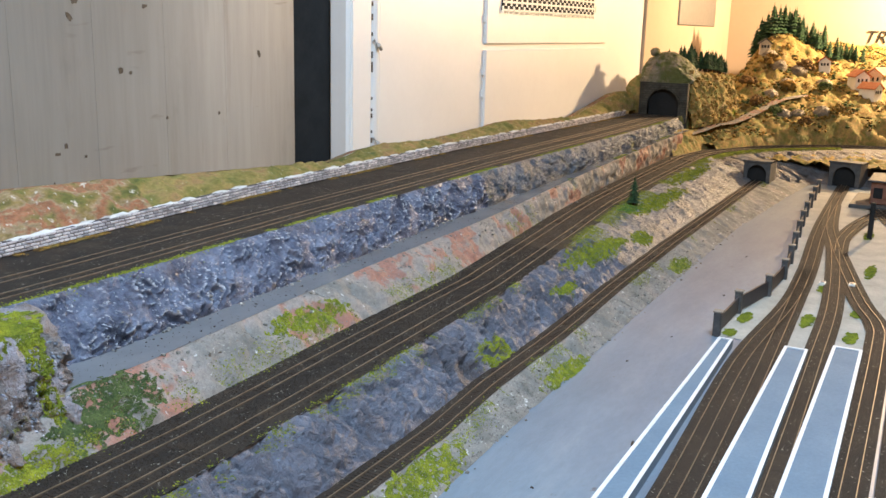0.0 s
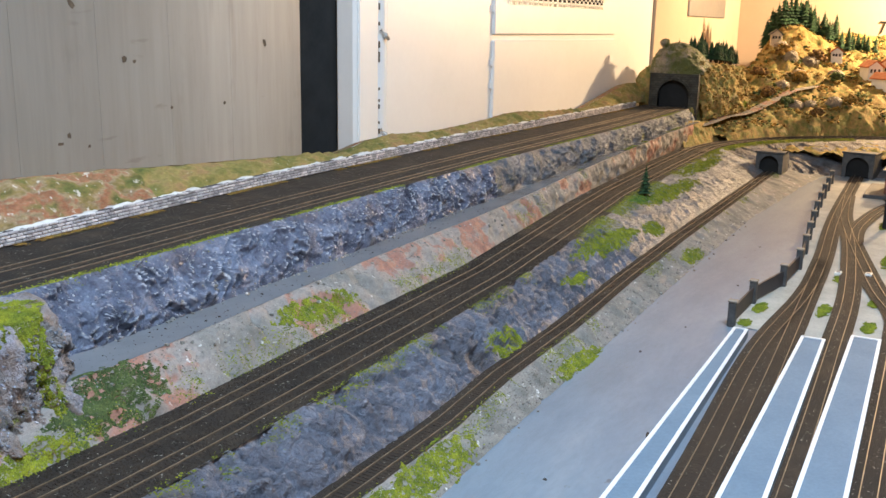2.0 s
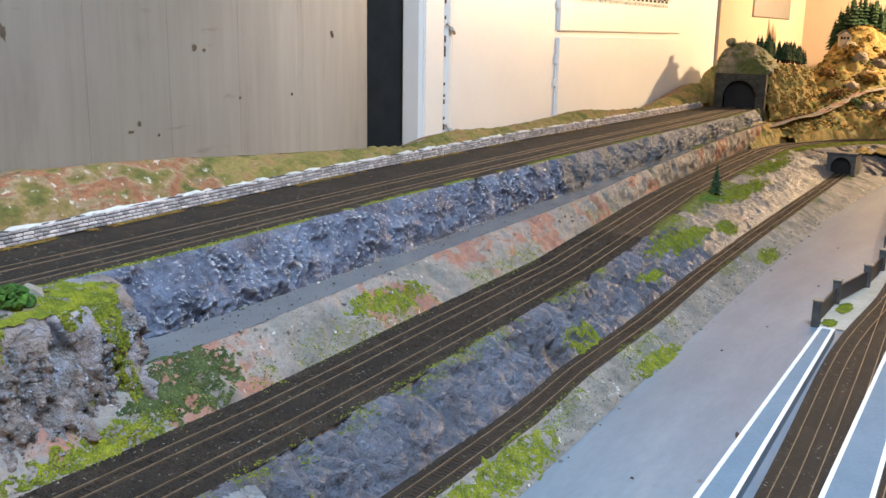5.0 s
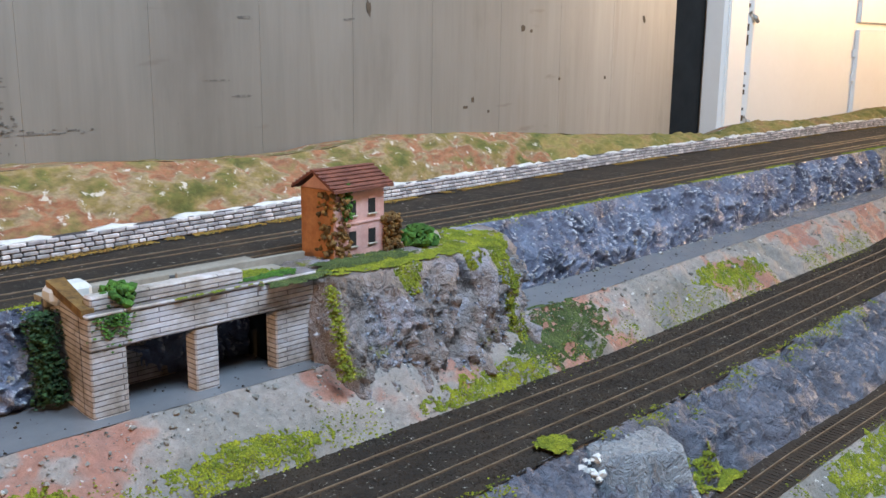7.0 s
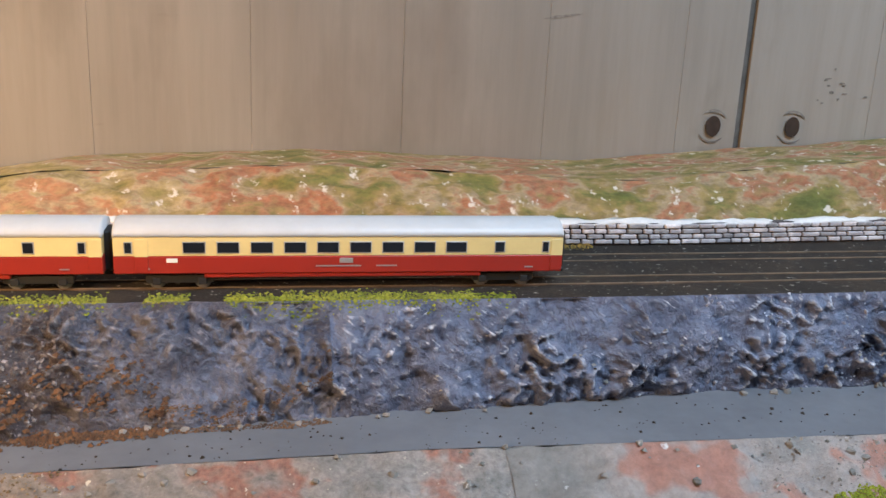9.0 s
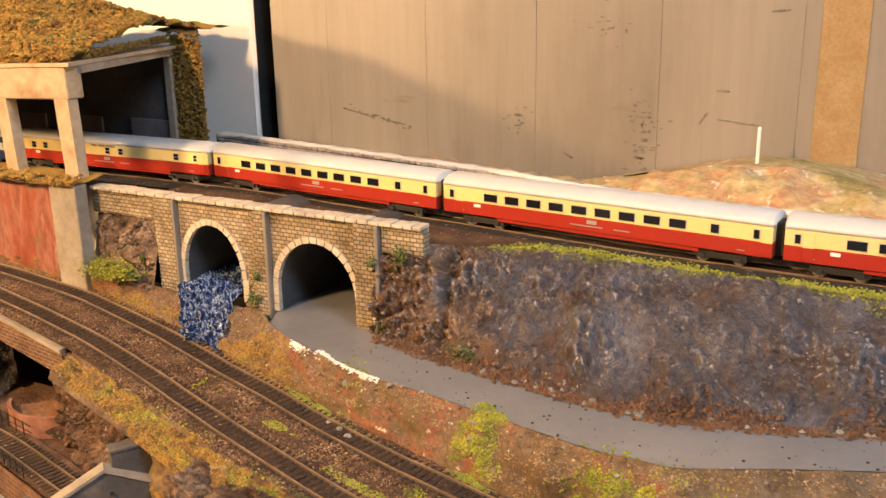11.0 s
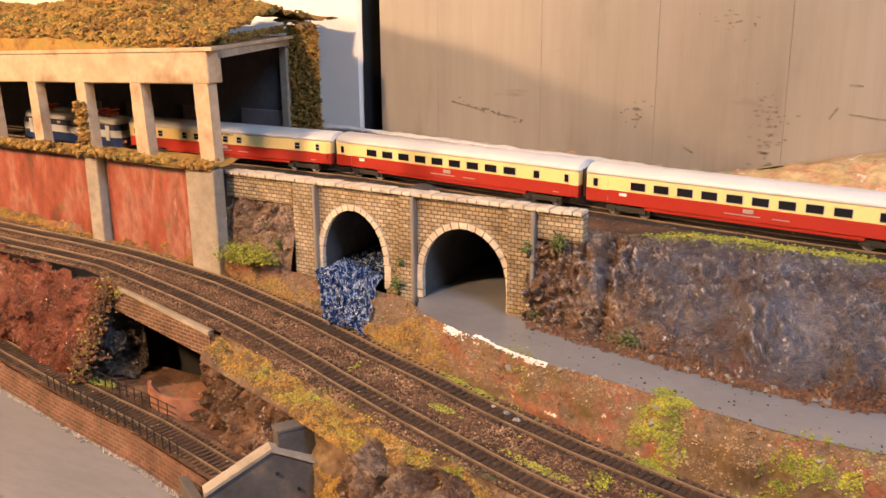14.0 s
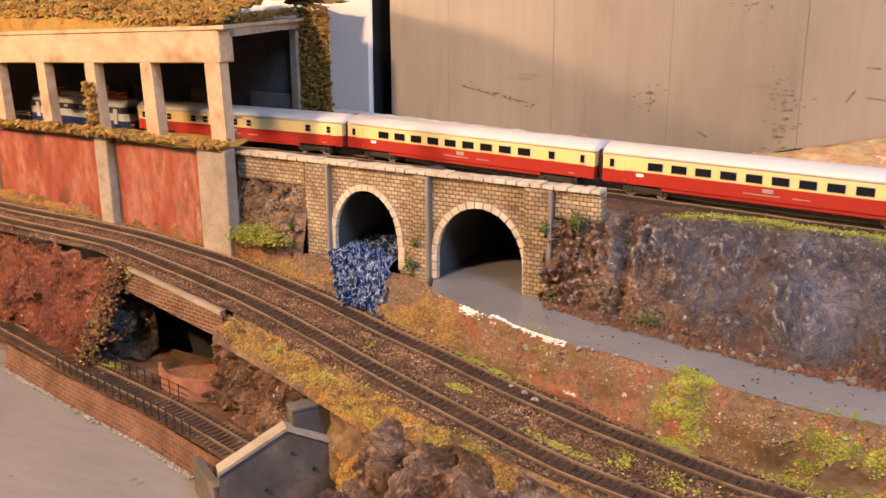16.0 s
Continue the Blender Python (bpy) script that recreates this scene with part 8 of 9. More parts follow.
def fence():
    ob = empty("yard_fence", "low dark fence of panels between pale-capped posts", "fence", (*FENCE[0], YARD_Z))
    o = Vector((*FENCE[0], YARD_Z))
    line = smooth_path(FENCE, 400)
    acc, want, marks = 0.0, 0.0, []
    for a, b in zip(line, line[1:]):
        acc += (b - a).length
        if acc >= want:
            marks.append(b + Vector((0, 0, YARD_Z)))
            want += 0.148
    for i, p in enumerate(marks):
        q = p - o
        post = Geo().block(q.x - 0.006, q.x + 0.006, q.y - 0.006, q.y + 0.006, 0, 0.040, 0.001).make("post", "slate", ob)
        Geo().block(q.x - 0.0075, q.x + 0.0075, q.y - 0.0075, q.y + 0.0075, 0.040, 0.043, 0.001).make("cap", "grey_concrete", post)
        if i + 1 < len(marks):
            r = marks[i + 1] - o
            d = (r - q).normalized()
            s = Vector((-d.y, d.x, 0)) * 0.0016
            a, b = q + d * 0.006, r - d * 0.006
            ring = [a - s, b - s, b + s, a + s]
            Geo().prism([p2 + Vector((0, 0, 0.004)) for p2 in ring], (0, 0, 0.026)).make("panel", "fence_brown", ob)
    return ob


M["fence_brown"] = plain("dark_brown_fence_paint", (0.055, 0.045, 0.045), 0.6)
fence()


def engine_shed():
    ob = empty("yard_building", "dark brick yard building on a low plinth", "building", (3.02, -0.70, YARD_Z))
    Geo().block(-0.12, 0.12, -0.11, 0.11, 0.0, 0.012, 0.002).make("plinth", "slate", ob)
    Geo().block(-0.085, 0.085, -0.08, 0.06, 0.012, 0.075, 0.002).make("wall", "brick_red", ob)
    Geo().block(-0.095, 0.095, -0.09, 0.07, 0.075, 0.081, 0.002).make("roof", "slate", ob)
    for y in (-0.05, 0.0, 0.04):
        Geo().block(-0.087, -0.084, y - 0.012, y + 0.012, 0.03, 0.06, 0.0008).make("window", "black", ob)
    return ob


engine_shed()
g = Geo().tube([Vector((2.46, -0.685, YARD_Z)), Vector((2.46, -0.685, YARD_Z + 0.09))], 0.006, 8)
tagged(g.make("signal_mast", "black"), "dark signal mast beside the yard tracks", "mast")
for x, y in ((1.93, -0.648), (1.95, -0.70)):
    ob = empty("point_motor", "small white point motor box beside the rails", "box", (x, y, YARD_Z + 0.002), "point motors")
    Geo().block(-0.010, 0.010, -0.006, 0.006, 0, 0.006, 0.001).make("housing", "sign_white", ob)
    Geo().block(-0.006, 0.006, -0.0035, 0.0035, 0.006, 0.0075, 0.0006).make("lid", "metal_grey", ob)


for x, y, w, h, tn in ((1.02, -0.560, 0.030, 0.006, 0.35), (1.035, -0.566, 0.012, 0.004, -0.4), (1.30, -0.46, 0.008, 0.004, 0.2), (0.86, -0.50, 0.006, 0.004, 0.9), (1.45, -0.485, 0.005, 0.003, 0.0), (1.75, -0.50, 0.010, 0.004, 0.3), (2.1, -0.47, 0.008, 0.004, 0.1), (-1.52, -0.40, 0.006, 0.003, 0.4), (-1.47, -0.37, 0.004, 0.003, 0.0)):
    ring = []
    for i in range(12):
        a = 2 * math.pi * i / 12
        u, v = w / 2 * math.cos(a) * RNG.uniform(0.6, 1.1), h / 2 * math.sin(a) * RNG.uniform(0.5, 1.2)
        ring.append(Vector((x + u * math.cos(tn) - v * math.sin(tn), y + u * math.sin(tn) + v * math.cos(tn), YARD_Z)))
    tagged(Geo().prism(ring, (0, 0, 0.0006)).make("dirt_mark", "grains_dark"), "small dark dirt mark on the yard ground", "mark", "marks on the yard ground")


# ---- the train ----
def plan_ring(half, w, nose, cut, z):
    """Plan outline with chamfered noses, as a ring at the height z."""
    return [Vector(p) for p in ((-half, -w + cut, z), (-half + nose, -w, z), (half - nose, -w, z), (half, -w + cut, z), (half, w - cut, z), (half - nose, w, z), (-half + nose, w, z), (-half, w - cut, z))]


def wheelset(parent, x, r=0.0058):
    Geo().tube([Vector((x, -0.0125, r)), Vector((x, 0.0125, r))], 0.0011, 6).make("axle", "running_gear", parent)
    for s in (-1, 1):
        Geo().tube([Vector((x, s * 0.0078, r)), Vector((x, s * 0.0098, r))], r, 16).make("wheel", "metal_grey", parent)


def bogie(parent, x, span, box_top):
    b = Geo()
    for s in (-1, 1):
        b.block(x - span / 2 - 0.007, x + span / 2 + 0.007, s * 0.0118 - 0.0014, s * 0.0118 + 0.0014, 0.0045, 0.0098, 0.0005)
        for u in (-span / 2, span / 2):
            b.block(x + u - 0.0026, x + u + 0.0026, s * 0.0134 - 0.0012, s * 0.0134 + 0.0012, 0.0038, 0.0082, 0.0004)
    b.block(x - 0.006, x + 0.006, -0.0118, 0.0118, 0.006, box_top, 0.0005)
    ob = b.make("bogie", "running_gear", parent)
    for u in (-span / 2, span / 2):
        wheelset(ob, x + u)
    return ob


def pantograph(parent, x, flip):
    g = Geo()
    z = 0.0452
    for s in (-1, 1):
        g.tube([Vector((x - 0.013, s * 0.0065, z)), Vector((x + 0.013, s * 0.0065, z))], 0.0007, 5)
        g.tube([Vector((x - flip * 0.012, s * 0.0055, z + 0.001)), Vector((x + flip * 0.010, s * 0.0035, z + 0.0042))], 0.0006, 5)
        g.tube([Vector((x + flip * 0.012, s * 0.0055, z + 0.001)), Vector((x - flip * 0.010, s * 0.0035, z + 0.0036))], 0.0006, 5)
    for u in (-0.013, 0.0, 0.013):
        g.tube([Vector((x + u, -0.0068, z)), Vector((x + u, 0.0068, z))], 0.0008, 5)
    for u in (-0.011, 0.011):
        for s in (-1, 1):
            g.tube([Vector((x + u, s * 0.006, z - 0.003)), Vector((x + u, s * 0.006, z))], 0.0011, 6)
    for u in (-0.0095, 0.0095):
        g.tube([Vector((x + u, -0.0105, z + 0.0040)), Vector((x + u, -0.0075, z + 0.0048)), Vector((x + u, 0.0075, z + 0.0048)), Vector((x + u, 0.0105, z + 0.0040))], 0.0008, 5)
    g.make("pantograph", "panto_red", parent, "folded red pantograph")


def locomotive(m):
    ob = empty("electric_locomotive", "blue and pale grey model electric locomotive with red pantographs", "locomotive")
    H, W = 0.0950, 0.0168
    def band(name, mat, z0, z1, h0, h1, w0, w1, lab=""):
        return Geo().loft([plan_ring(h0, w0, 0.0075, 0.0042, z0), plan_ring(h1, w1, 0.0075, 0.0042, z1)]).make(name, mat, ob, lab)
    band("lower_body", "blue", 0.0062, 0.0178, H - 0.001, H, W - 0.0004, W, "dark blue lower body")
    band("middle_body", "pale_grey", 0.0178, 0.0268, H, H - 0.0006, W + 0.0001, W, "pale grey side band")
    band("window_band", "navy", 0.0268, 0.0342, H - 0.0006, H - 0.0042, W + 0.0001, W - 0.0006, "navy window band")
    rings = []
    for s in range(7):
        a = s / 6 * math.pi / 2
        rings.append(plan_ring(H - 0.0042 - 0.006 * (1 - math.cos(a)), (W - 0.0006) * (1 - 0.62 * (1 - math.cos(a))), 0.0075, 0.004 * (1 - 0.6 * (1 - math.cos(a))), 0.0342 + 0.0082 * math.sin(a)))
    Geo().loft(rings).make("roof", "coach_roof", ob, "light grey rounded roof", True)
    Geo().block(-0.040, 0.036, -0.0060, 0.0060, 0.0418, 0.0468, 0.0012).make("roof_hood", "coach_roof", ob)
    pantograph(ob, -0.060, 1)
    pantograph(ob, 0.058, -1)
    for e in (-1, 1):
        for s in (-1, 1):
            x = e * (H - 0.0030)
            Geo().block(min(x, x + e * 0.0012), max(x, x + e * 0.0012), s * 0.0062 - 0.0046, s * 0.0062 + 0.0046, 0.0282, 0.0335, 0.0003).make("windscreen", "coach_glass", ob)
            lamp = Geo().block(e * H - 0.0004 if e < 0 else e * H - 0.0008, e * H + 0.0008 if e < 0 else e * H + 0.0004, s * 0.0085 - 0.0032, s * 0.0085 + 0.0032, 0.0105, 0.0150, 0.0003).make("lamp_panel", "lamp_red", ob, "red lamp panel")
            Geo().tube([Vector((e * (H + 0.0006), s * 0.0085, 0.0128)), Vector((e * (H + 0.0014), s * 0.0085, 0.0128))], 0.0013, 10).make("headlight", "sign_white", lamp)
            Geo().tube([Vector((e * H, s * 0.0100, 0.0085)), Vector((e * (H + 0.004), s * 0.0100, 0.0085)), Vector((e * (H + 0.0042), s * 0.0100, 0.0085)), Vector((e * (H + 0.005), s * 0.0100, 0.0085))], [0.0009, 0.0009, 0.0024, 0.0024], 10).make("buffer", "running_gear", ob)
        Geo().block(e * (H - 0.004) - 0.006, e * (H - 0.004) + 0.006, -0.0135, 0.0135, 0.0030, 0.0066, 0.0006).make("snow_plough", "running_gear", ob)
    for x in (-0.044, -0.018, 0.010, 0.034):
        for s in (-1, 1):
            Geo().block(x - 0.0034, x + 0.0034, s * (W - 0.0002) - 0.0004, s * (W - 0.0002) + 0.0004, 0.0292, 0.0322, 0.0003).make("side_window", "frame_grey", ob)
    for x in (-0.074, 0.074):
        for s in (-1, 1):
            Geo().block(x - 0.0035, x + 0.0035, s * (W + 0.0001) - 0.0004, s * (W + 0.0001) + 0.0004, 0.0135, 0.0325, 0.0003).make("cab_door", "pale_grey", ob)
            Geo().tube([Vector((x + 0.0048, s * (W + 0.0010), 0.0130)), Vector((x + 0.0048, s * (W + 0.0010), 0.0320))], 0.0003, 5).make("grab_rail", "frame_grey", ob)
    bogie(ob, -0.050, 0.030, 0.0064)
    bogie(ob, 0.050, 0.030, 0.0064)
    ob.matrix_basis = m
    return ob


def coach(kind, label):
    """A cream and red express coach at the origin, x along it, z up from the rail head."""
    ob = empty("passenger_coach", label, "railway coach", (0, 0, 0), "coaches of the express train")
    L, W = 0.1485, 0.0168
    Geo().block(-L, L, -W, W, 0.0118, 0.0238, 0.0007).make("lower_body", "coach_red", ob, "red lower body")
    Geo().block(-L + 0.0002, L - 0.0002, -W + 0.0001, W - 0.0001, 0.0238, 0.0368, 0.0004).make("upper_body", "cream", ob, "cream upper body")
    Geo().block(-L * 0.62, L * 0.62, -W + 0.0012, W - 0.0012, 0.0085, 0.0120, 0.0008).make("underframe_skirt", "coach_red", ob)
    arc = [Vector((0, -(W + 0.0002) * math.cos(math.pi * i / 12), 0.0367 + 0.0092 * math.sin(math.pi * i / 12) ** 0.85)) for i in range(13)]
    Geo().loft([[p + Vector((x, 0, dz)) for p in arc] for x, dz in ((-L, -0.0008), (-L + 0.002, 0), (L - 0.002, 0), (L, -0.0008))]).make("roof", "coach_roof", ob, "light grey roof", True)
    for e in (-1, 1):
        Geo().block(e * (L + 0.0015) - 0.0022, e * (L + 0.0015) + 0.0022, -0.0085, 0.0085, 0.0125, 0.0385, 0.0008).make("gangway", "running_gear", ob)
        Geo().block(e * (L + 0.002) - 0.004, e * (L + 0.002) + 0.004, -0.0015, 0.0015, 0.0070, 0.0095, 0.0004).make("coupler", "running_gear", ob)
        bogie(ob, e * 0.108, 0.029, 0.0115)
    if kind == "van":
        wins = [(-0.138, 0.0042), (-0.117, 0.0062), (-0.098, 0.0062), (-0.060, 0.0062), (-0.042, 0.0062), (0.002, 0.0062), (0.022, 0.0062), (0.104, 0.0062), (0.131, 0.0042)]
        doors = [-0.128, 0.139]
        h = (0.0265, 0.0330)
    else:
        wins = [(-0.139, 0.0040)] + [(-0.098 + 0.0215 * i, 0.0135) for i in range(9)] + [(0.104, 0.0062), (0.136, 0.0040)]
        doors = [-0.131, 0.144]
        h = (0.0262, 0.0330)
    for x, w in wins:
        for s in (-1, 1):
            y = s * W
            fr = Geo().block(x - w / 2 - 0.0006, x + w / 2 + 0.0006, y - 0.00035, y + 0.00035, h[0] - 0.0006, h[1] + 0.0006, 0.0002).make("window", "frame_grey", ob)
            Geo().block(x - w / 2, x + w / 2, y - 0.0005, y + 0.0005, h[0], h[1], 0.0002).make("pane", "coach_glass", fr)
            if kind == "van":
                Geo().block(x - w / 2, x + w / 2, y - 0.00065, y + 0.00065, (h[0] + h[1]) / 2 - 0.00035, (h[0] + h[1]) / 2 + 0.00035, 0.0001).make("glazing_bar", "frame_grey", fr)
    for x in doors:
        for s in (-1, 1):
            d = Geo().block(x - 0.0042, x + 0.0042, s * (W + 0.0001) - 0.0003, s * (W + 0.0001) + 0.0003, 0.0132, 0.0350, 0.0002).make("door", "cream", ob)
            Geo().block(x - 0.0042, x + 0.0042, s * (W + 0.0001) - 0.0004, s * (W + 0.0001) + 0.0004, 0.0130, 0.0237, 0.0002).make("door_lower_panel", "coach_red", d)
    for s in (-1, 1):
        Geo().block(-0.1155, -0.1085, s * W - 0.0005, s * W + 0.0005, 0.0196, 0.0224, 0.0002).make("number_plate", "sign_white", ob, "white class plate")
        for x0, x1, z in ((-0.020, 0.010, 0.0165), (0.020, 0.034, 0.0165), (-0.132, -0.126, 0.0150), (0.122, 0.128, 0.0150)):
            Geo().box(x0, x1, s * W - 0.0004, s * W + 0.0004, z, z + 0.0008).make("lettering_bar", "frame_grey", ob)
        Geo().block(-0.0045, 0.0045, s * W - 0.0004, s * W + 0.0004, 0.0188, 0.0222, 0.0002).make("emblem", "frame_grey", ob)
        if kind == "van":
            t = bpy.data.curves.new("express_lettering", "FONT")
            t.body, t.size, t.extrude, t.align_x = "TRANS  EUROP  EXPRESS", 0.0034, 0.00012, "CENTER"
            t.materials.append(M["knot"])
            to = new("express_lettering", t)
            to.parent = ob
            to.matrix_basis = pose(-0.005 * -s, s * (W + 0.0002), 0.0340, 90, 0, 0 if s < 0 else 180)
    return ob


def on_track(x, half):
    ya, yb = TRACK_Y(x - half), TRACK_Y(x + half)
    return Matrix.Translation((x, (ya + yb) / 2, 1.0)) @ Matrix.Rotation(math.atan2(yb - ya, 2 * half), 4, "Z")


COACH_1 = -1.80
locomotive(on_track(COACH_1 - 0.112, 0.06))
van = coach("van", "cream and red express coach with few small windows and grey roof")
van.matrix_basis = on_track(COACH_1 + 0.1515, 0.108)
saloon = coach("saloon", "cream and red express coach with wide dark windows and grey roof")
saloon.matrix_basis = on_track(COACH_1 + 0.1515 + 0.303, 0.108)
for k in range(2, 5):
    copy_thing(saloon, on_track(COACH_1 + 0.1515 + 0.303 * k, 0.108))


# ---- marks on the plywood and the wall ----
def mark(name, x, z, w, h, mat, label, tilt=0.0, y=BOARD_Y - 0.0006):
    g = Geo()
    ring = []
    for i in range(14):
        a = 2 * math.pi * i / 14
        u, v = w / 2 * math.copysign(abs(math.cos(a)) ** 0.6, math.cos(a)), h / 2 * math.copysign(abs(math.sin(a)) ** 0.6, math.sin(a))
        u, v = u * RNG.uniform(0.75, 1.1), v * RNG.uniform(0.5, 1.2)
        ring.append(Vector((x + u * math.cos(tilt) - v * math.sin(tilt), y, z + u * math.sin(tilt) + v * math.cos(tilt))))
    g.prism(ring, (0, 0.0004, 0))
    return tagged(g.make(name, mat), label, "mark", "marks on the plywood")


for x, z, w, h, tl in ((-1.455, 1.050, 0.05, 0.0022, -0.2), (-1.405, 1.042, 0.035, 0.0025, -0.15), (-1.236, 1.060, 0.010, 0.004, 0.0), (-1.236, 1.048, 0.010, 0.003, 0.1), (-1.09, 1.066, 0.030, 0.0035, 0.0), (-1.085, 1.050, 0.013, 0.003, 0.1), (-1.084, 1.041, 0.010, 0.004, 0.0), (-1.086, 1.033, 0.012, 0.003, 0.1), (-1.022, 1.068, 0.017, 0.003, 1.0), (-0.985, 1.066, 0.05, 0.0025, -0.1), (-1.003, 1.098, 0.016, 0.0030, 0.0), (-1.13, 1.160, 0.018, 0.003, 0.2), (-1.172, 1.017, 0.014, 0.004, -0.5), (-0.80, 1.126, 0.024, 0.003, 0.3), (-0.747, 1.064, 0.018, 0.003, 0.5), (-1.15, 1.22, 0.03, 0.004, 0.0), (-0.95, 1.18, 0.02, 0.003, 0.1),
                          (0.31, 1.086, 0.05, 0.002, 0.0), (0.52, 1.137, 0.035, 0.0025, 0.0), (0.26, 1.120, 0.025, 0.002, 0.05), (0.27, 1.135, 0.02, 0.002, 0.0), (0.72, 1.212, 0.02, 0.003, 0.1), (0.555, 1.118, 0.03, 0.003, 0.0), (0.56, 1.21, 0.02, 0.004, 0.0), (-0.2, 1.17, 0.04, 0.003, 0.15), (0.1, 1.22, 0.03, 0.004, 0.0), (0.18, 1.14, 0.02, 0.002, 0.1)):
    mark("scuff_mark", x, z, w, h, "scuff", "dark scuff mark on the plywood panel", tl)
for cx, cz, sx, sz, n, lab in ((-1.086, 1.048, 0.010, 0.022, 60, "dark dripping smudge on the plywood"), (-1.236, 1.054, 0.006, 0.008, 14, "small dark smudge on the plywood"), (-1.13, 1.165, 0.016, 0.012, 16, "faint specks on the plywood"), (-1.43, 1.047, 0.030, 0.002, 26, "broken dark scrape on the plywood"), (0.27, 1.10, 0.008, 0.020, 36, "dark dripping smudge on the plywood"), (0.33, 1.088, 0.040, 0.002, 20, "broken dark scrape on the plywood"), (0.10, 1.10, 0.012, 0.010, 12, "faint specks on the plywood")):
    g = Geo()
    for _ in range(n):
        x, z = cx + RNG.gauss(0, sx), cz + RNG.gauss(0, sz)
        w, h = RNG.uniform(0.0006, 0.0036), RNG.uniform(0.0005, 0.0016)
        if cx < -1.3:
            z -= 0.22 * (x - cx)
        g.prism([Vector((x + w * math.cos(a) * RNG.uniform(0.6, 1.2), BOARD_Y - 0.0008, z + h * math.sin(a) * RNG.uniform(0.6, 1.2))) for a in (math.pi * k / 4 for k in range(8))], (0, 0.0006, 0))
    tagged(g.make("smudge", "scuff"), lab, "mark", "marks on the plywood")
for x, z, w, h, tl in ((1.395, 1.229, 0.008, 0.013, 0.5), (1.066, 1.207, 0.010, 0.010, 0.3), (1.086, 1.203, 0.007, 0.005, 0.2), (0.985, 1.31, 0.014, 0.012, 0.2), (0.975, 1.285, 0.008, 0.016, 0.6), (0.955, 1.10, 0.007, 0.010, 0.0), (0.94, 1.09, 0.010, 0.005, 0.0), (0.93, 1.04, 0.006, 0.020, 0.0), (0.99, 1.082, 0.005, 0.005, 0.0), (1.035, 1.006, 0.008, 0.006, 0.2), (1.12, 1.305, 0.012, 0.006, 0.2), (1.16, 1.128, 0.006, 0.006, 0.0), (1.285, 1.128, 0.006, 0.006, 0.0), (0.753, 1.228, 0.008, 0.022, 0.1)):
    mark("wood_knot", x, z, w, h, "knot", "small dark knot in the plywood panel", tl)
g = Geo().block(-0.912, -0.868, BOARD_Y - 0.0009, BOARD_Y - 0.0002, 1.0, 1.6, 0.0002)
tagged(g.make("glue_stain", "stain"), "upright brown adhesive stain on the plywood", "stain")
g = Geo().block(-0.9535, -0.9503, 0.232, 0.235, 1.03, 1.074, 0.0008)
tagged(g.make("white_stick", "sign_white"), "small white stick standing behind the hill", "stick")
t = bpy.data.curves.new("wall_lettering", "FONT")
t.body, t.size, t.extrude, t.shear = "TR", 0.085, 0.0008, 0.3
t.materials.append(M["black"])
lettering = tagged(new("wall_lettering", t), "black slanted lettering on the cream end wall", "lettering")
lettering.matrix_basis = pose(5.195, -0.355, 1.262, 90, 0, -90)


# ---- crumbs of plaster, gravel and moss that cling to the steep faces ----
def chip(g, p, n, r):
    """A small angular chip, half sunk in the face that it clings to."""
    t = n.orthogonal().normalized()
    b = n.cross(t)
    a = RNG.uniform(0, 6.283)
    e, w = t * math.cos(a) + b * math.sin(a), b * math.cos(a) - t * math.sin(a)
    k = RNG.uniform(0.45, 0.8)
    top = p + n * r * RNG.uniform(0.35, 0.9) + e * r * RNG.uniform(-0.4, 0.4)
    g.add([p + e * r, p + w * r * k, p - e * r * RNG.uniform(0.5, 1), p - w * r * k, top], [(0, 1, 4), (1, 2, 4), (2, 3, 4), (3, 0, 4)])


def clinging(host, name, number, small, large, mat, label, category, where=None, lump=0.0):
    """Chips spread over the faces of host, more in some lumps than in others."""
    mesh = bpy.data.objects[host].data
    vs, ps = mesh.vertices, mesh.polygons
    g, made, tries = Geo(), 0, 0
    while made < number and tries < number * 40:
        tries += 1
        f = ps[RNG.randrange(len(ps))]
        p = Vector(f.center)
        if where and not where(p):
            continue
        if noise.noise(p * 45) + 0.6 * noise.noise(p * 150) < lump:
            continue
        q = vs[f.vertices[RNG.randrange(len(f.vertices))]].co
        n = Vector(f.normal)
        if n.y > 0.1 or n.z < -0.3:
            n = -n
        chip(g, p.lerp(q, RNG.random()), n, small + (large - small) * RNG.random() ** 2.5)
        made += 1
    return tagged(g.make(name, mat), label, category, "", "stuff")


clinging("rock_face_west", "rock_chips", 2200, 0.0008, 0.0026, "crumb_violet", "violet-grey plaster chips on the rock face", "rock chips", lambda p: -1.10 < p.x < -0.6, -0.02)
clinging("rock_face_west", "stone_chips", 1800, 0.0010, 0.0034, "crumb_brown", "brown broken stones on the rock face beside the viaduct", "rock chips", lambda p: p.x < -1.085, -0.25)
clinging("broken_stone_bank", "stone_chips", 900, 0.0010, 0.0040, "crumb_brown", "brown broken stones on the face beside the viaduct", "rock chips")
# pale chips imitate the white-blue highlights of this face
clinging("rock_face_middle", "rock_chips", 2200, 0.0008, 0.0030, "crumb_blue", "pale blue-grey chips imitating highlights on the rock face", "rock chips", lambda p: -0.2 < p.x < 1.6, 0.12)
clinging("rock_promontory", "rock_chips", 900, 0.0010, 0.0038, "crumb_blue", "pale grey plaster chips on the rock spur", "rock chips", lambda p: p.z < 0.985, 0.05)
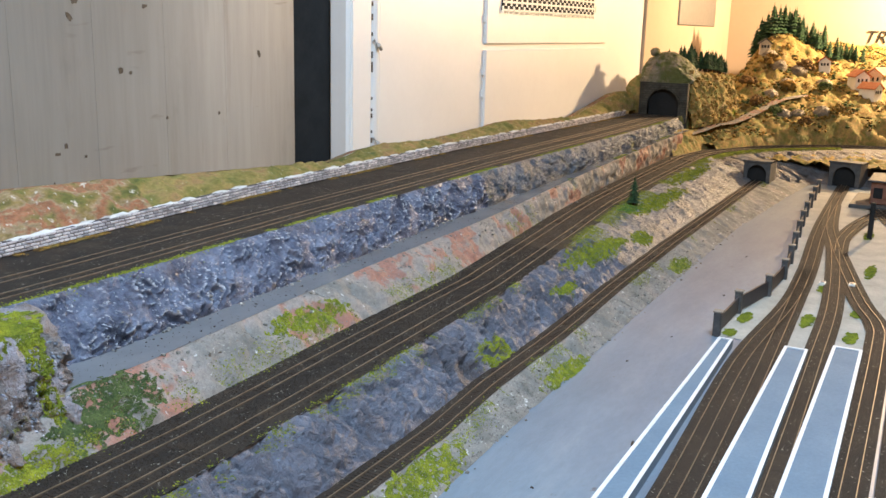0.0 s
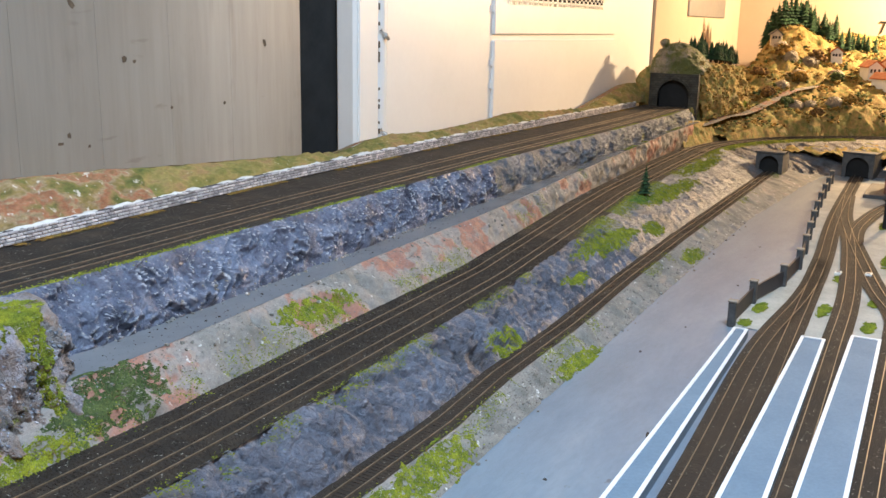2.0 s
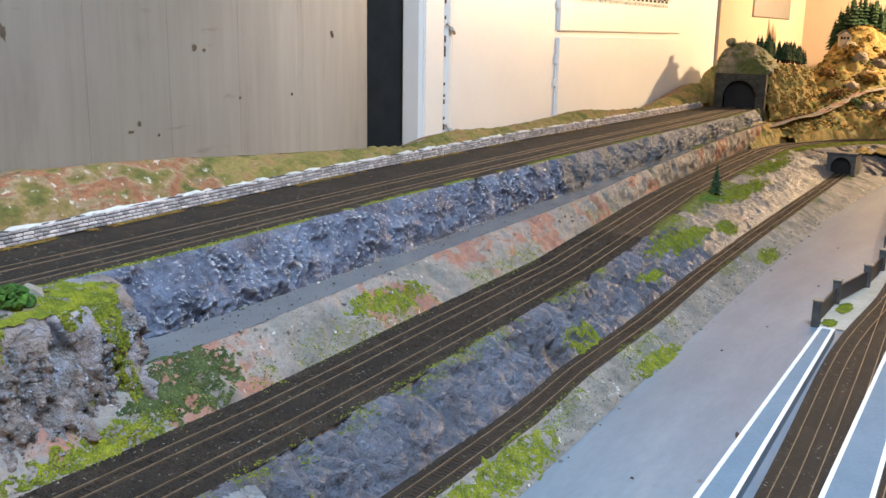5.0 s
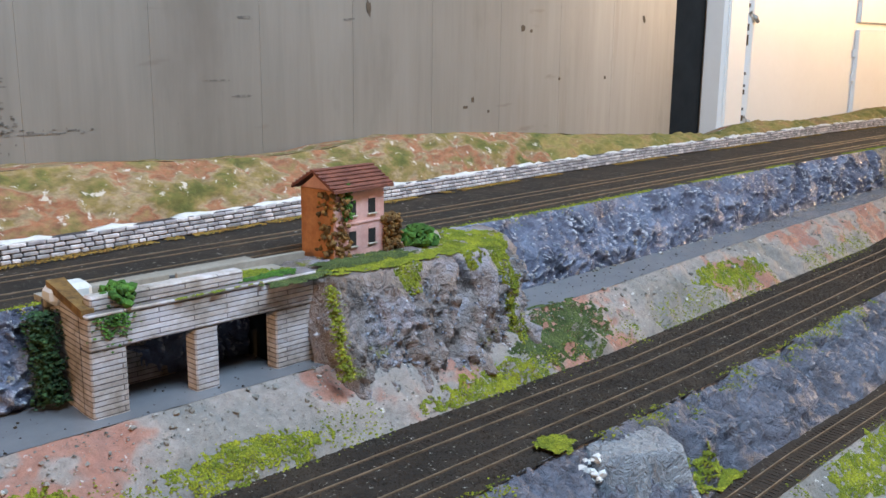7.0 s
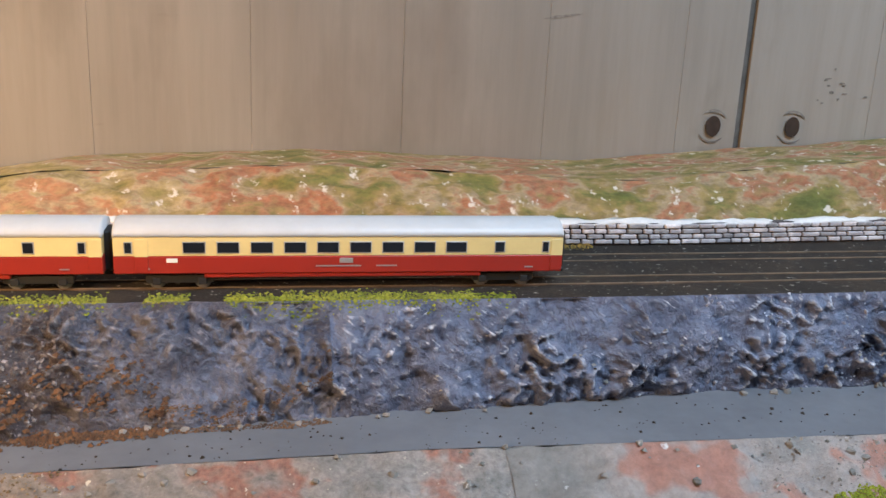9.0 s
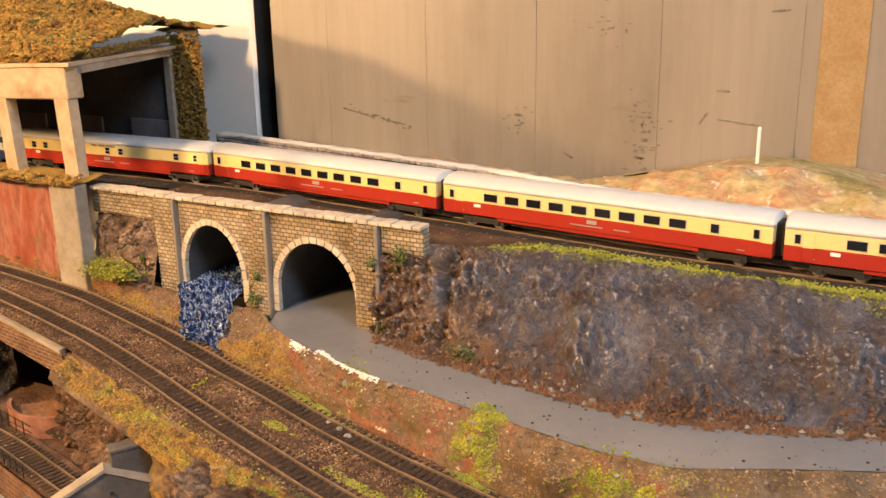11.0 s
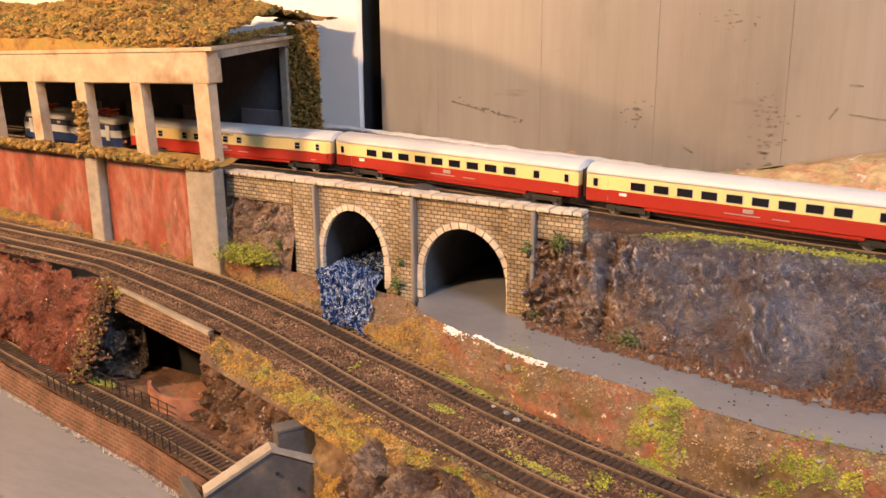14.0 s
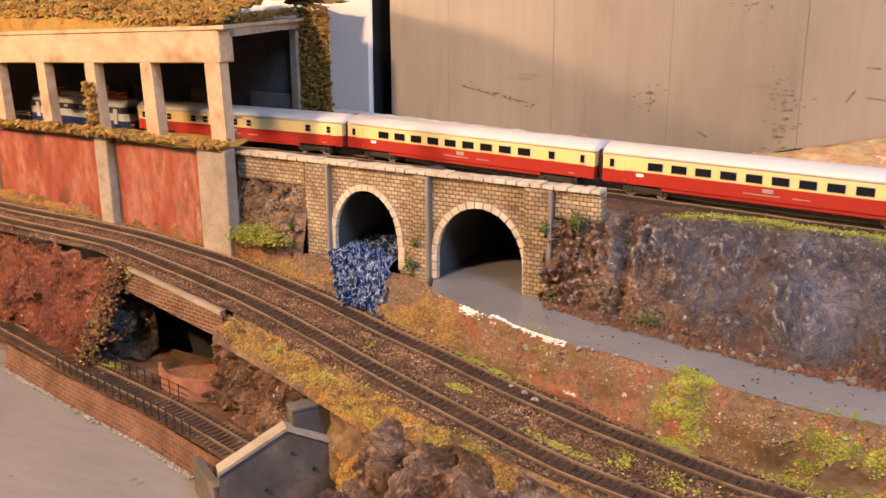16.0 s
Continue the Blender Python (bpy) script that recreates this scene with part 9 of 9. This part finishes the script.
for side, x0, wide, low in (("east", 0.553, 0.020, 0.915), ("middle", 0.437, 0.016, 0.978), ("crest", 0.515, 0.012, 0.986)):
    clinging("rock_promontory", "hanging_moss", 9000 if side == "east" else 2200, 0.0008, 0.0022, "moss", "yellow-green moss hanging down the rock spur", "moss", lambda p: low < p.z and p.y < -0.06 and abs(p.x - x0 - 0.004 * noise.noise(p * 60)) < wide * (0.45 + 0.55 * (p.z - low) / (1.0 - low)), -0.35)
clinging("brown_rock_bank", "soil_crumbs", 1200, 0.0008, 0.0030, "crumb_brown", "brown soil crumbs on the bank beside the pit", "rock chips", None, -0.1)
clinging("brown_rock_mound", "soil_crumbs", 2600, 0.0008, 0.0030, "crumb_brown", "brown soil crumbs on the rock mound", "rock chips", None, 0.0)

# dirt gathered along the foot of the rock, and where the red bank meets the pit
scatter("foot_dirt", [(x, FOOT_Y(x) + y, ground(x, FOOT_Y(x) + y) + 0.0003, RNG.uniform(0.0006, 0.0024)) for x, y in ((RNG.uniform(-1.19, -0.55), RNG.gauss(-0.002, 0.0045)) for _ in range(6500)) if noise.noise(Vector((x * 22, y * 60, 3.0))) > -0.25 - 0.6 * max(0.0, -1.0 - x)], "crumb_rust", "rust-brown dirt along the foot of the rock face", "dirt")
for mat, n, name, label in (("straw", 260, "edge_straw", "ochre straw on the edge of the pit"), ("crumb_rust", 2400, "edge_rubble", "brown rubble on the edge of the pit"), ("moss", 160, "edge_moss", "yellow-green moss on the edge of the pit")):
    spots = []
    for _ in range(n):
        q = RNG.random()
        c = Vector((-1.583, -0.187, 0.936)).lerp(Vector((-1.608, -0.216, 0.842)), q)
        w = 0.004 + 0.012 * abs(noise.noise(Vector((q * 9, 1.0, n))))
        spots.append((c.x + RNG.gauss(0.004, w), c.y + RNG.gauss(0, 0.003), c.z + RNG.gauss(0, 0.003), RNG.uniform(0.0007, 0.0025)))
    scatter(name, spots, mat, label, "scatter")
clinging("red_rock_bank", "red_crumbs", 1200, 0.0008, 0.0028, "crumb_rust", "rust-red plaster crumbs on the bank", "rock chips", lambda p: p.x > -2.0, 0.0)
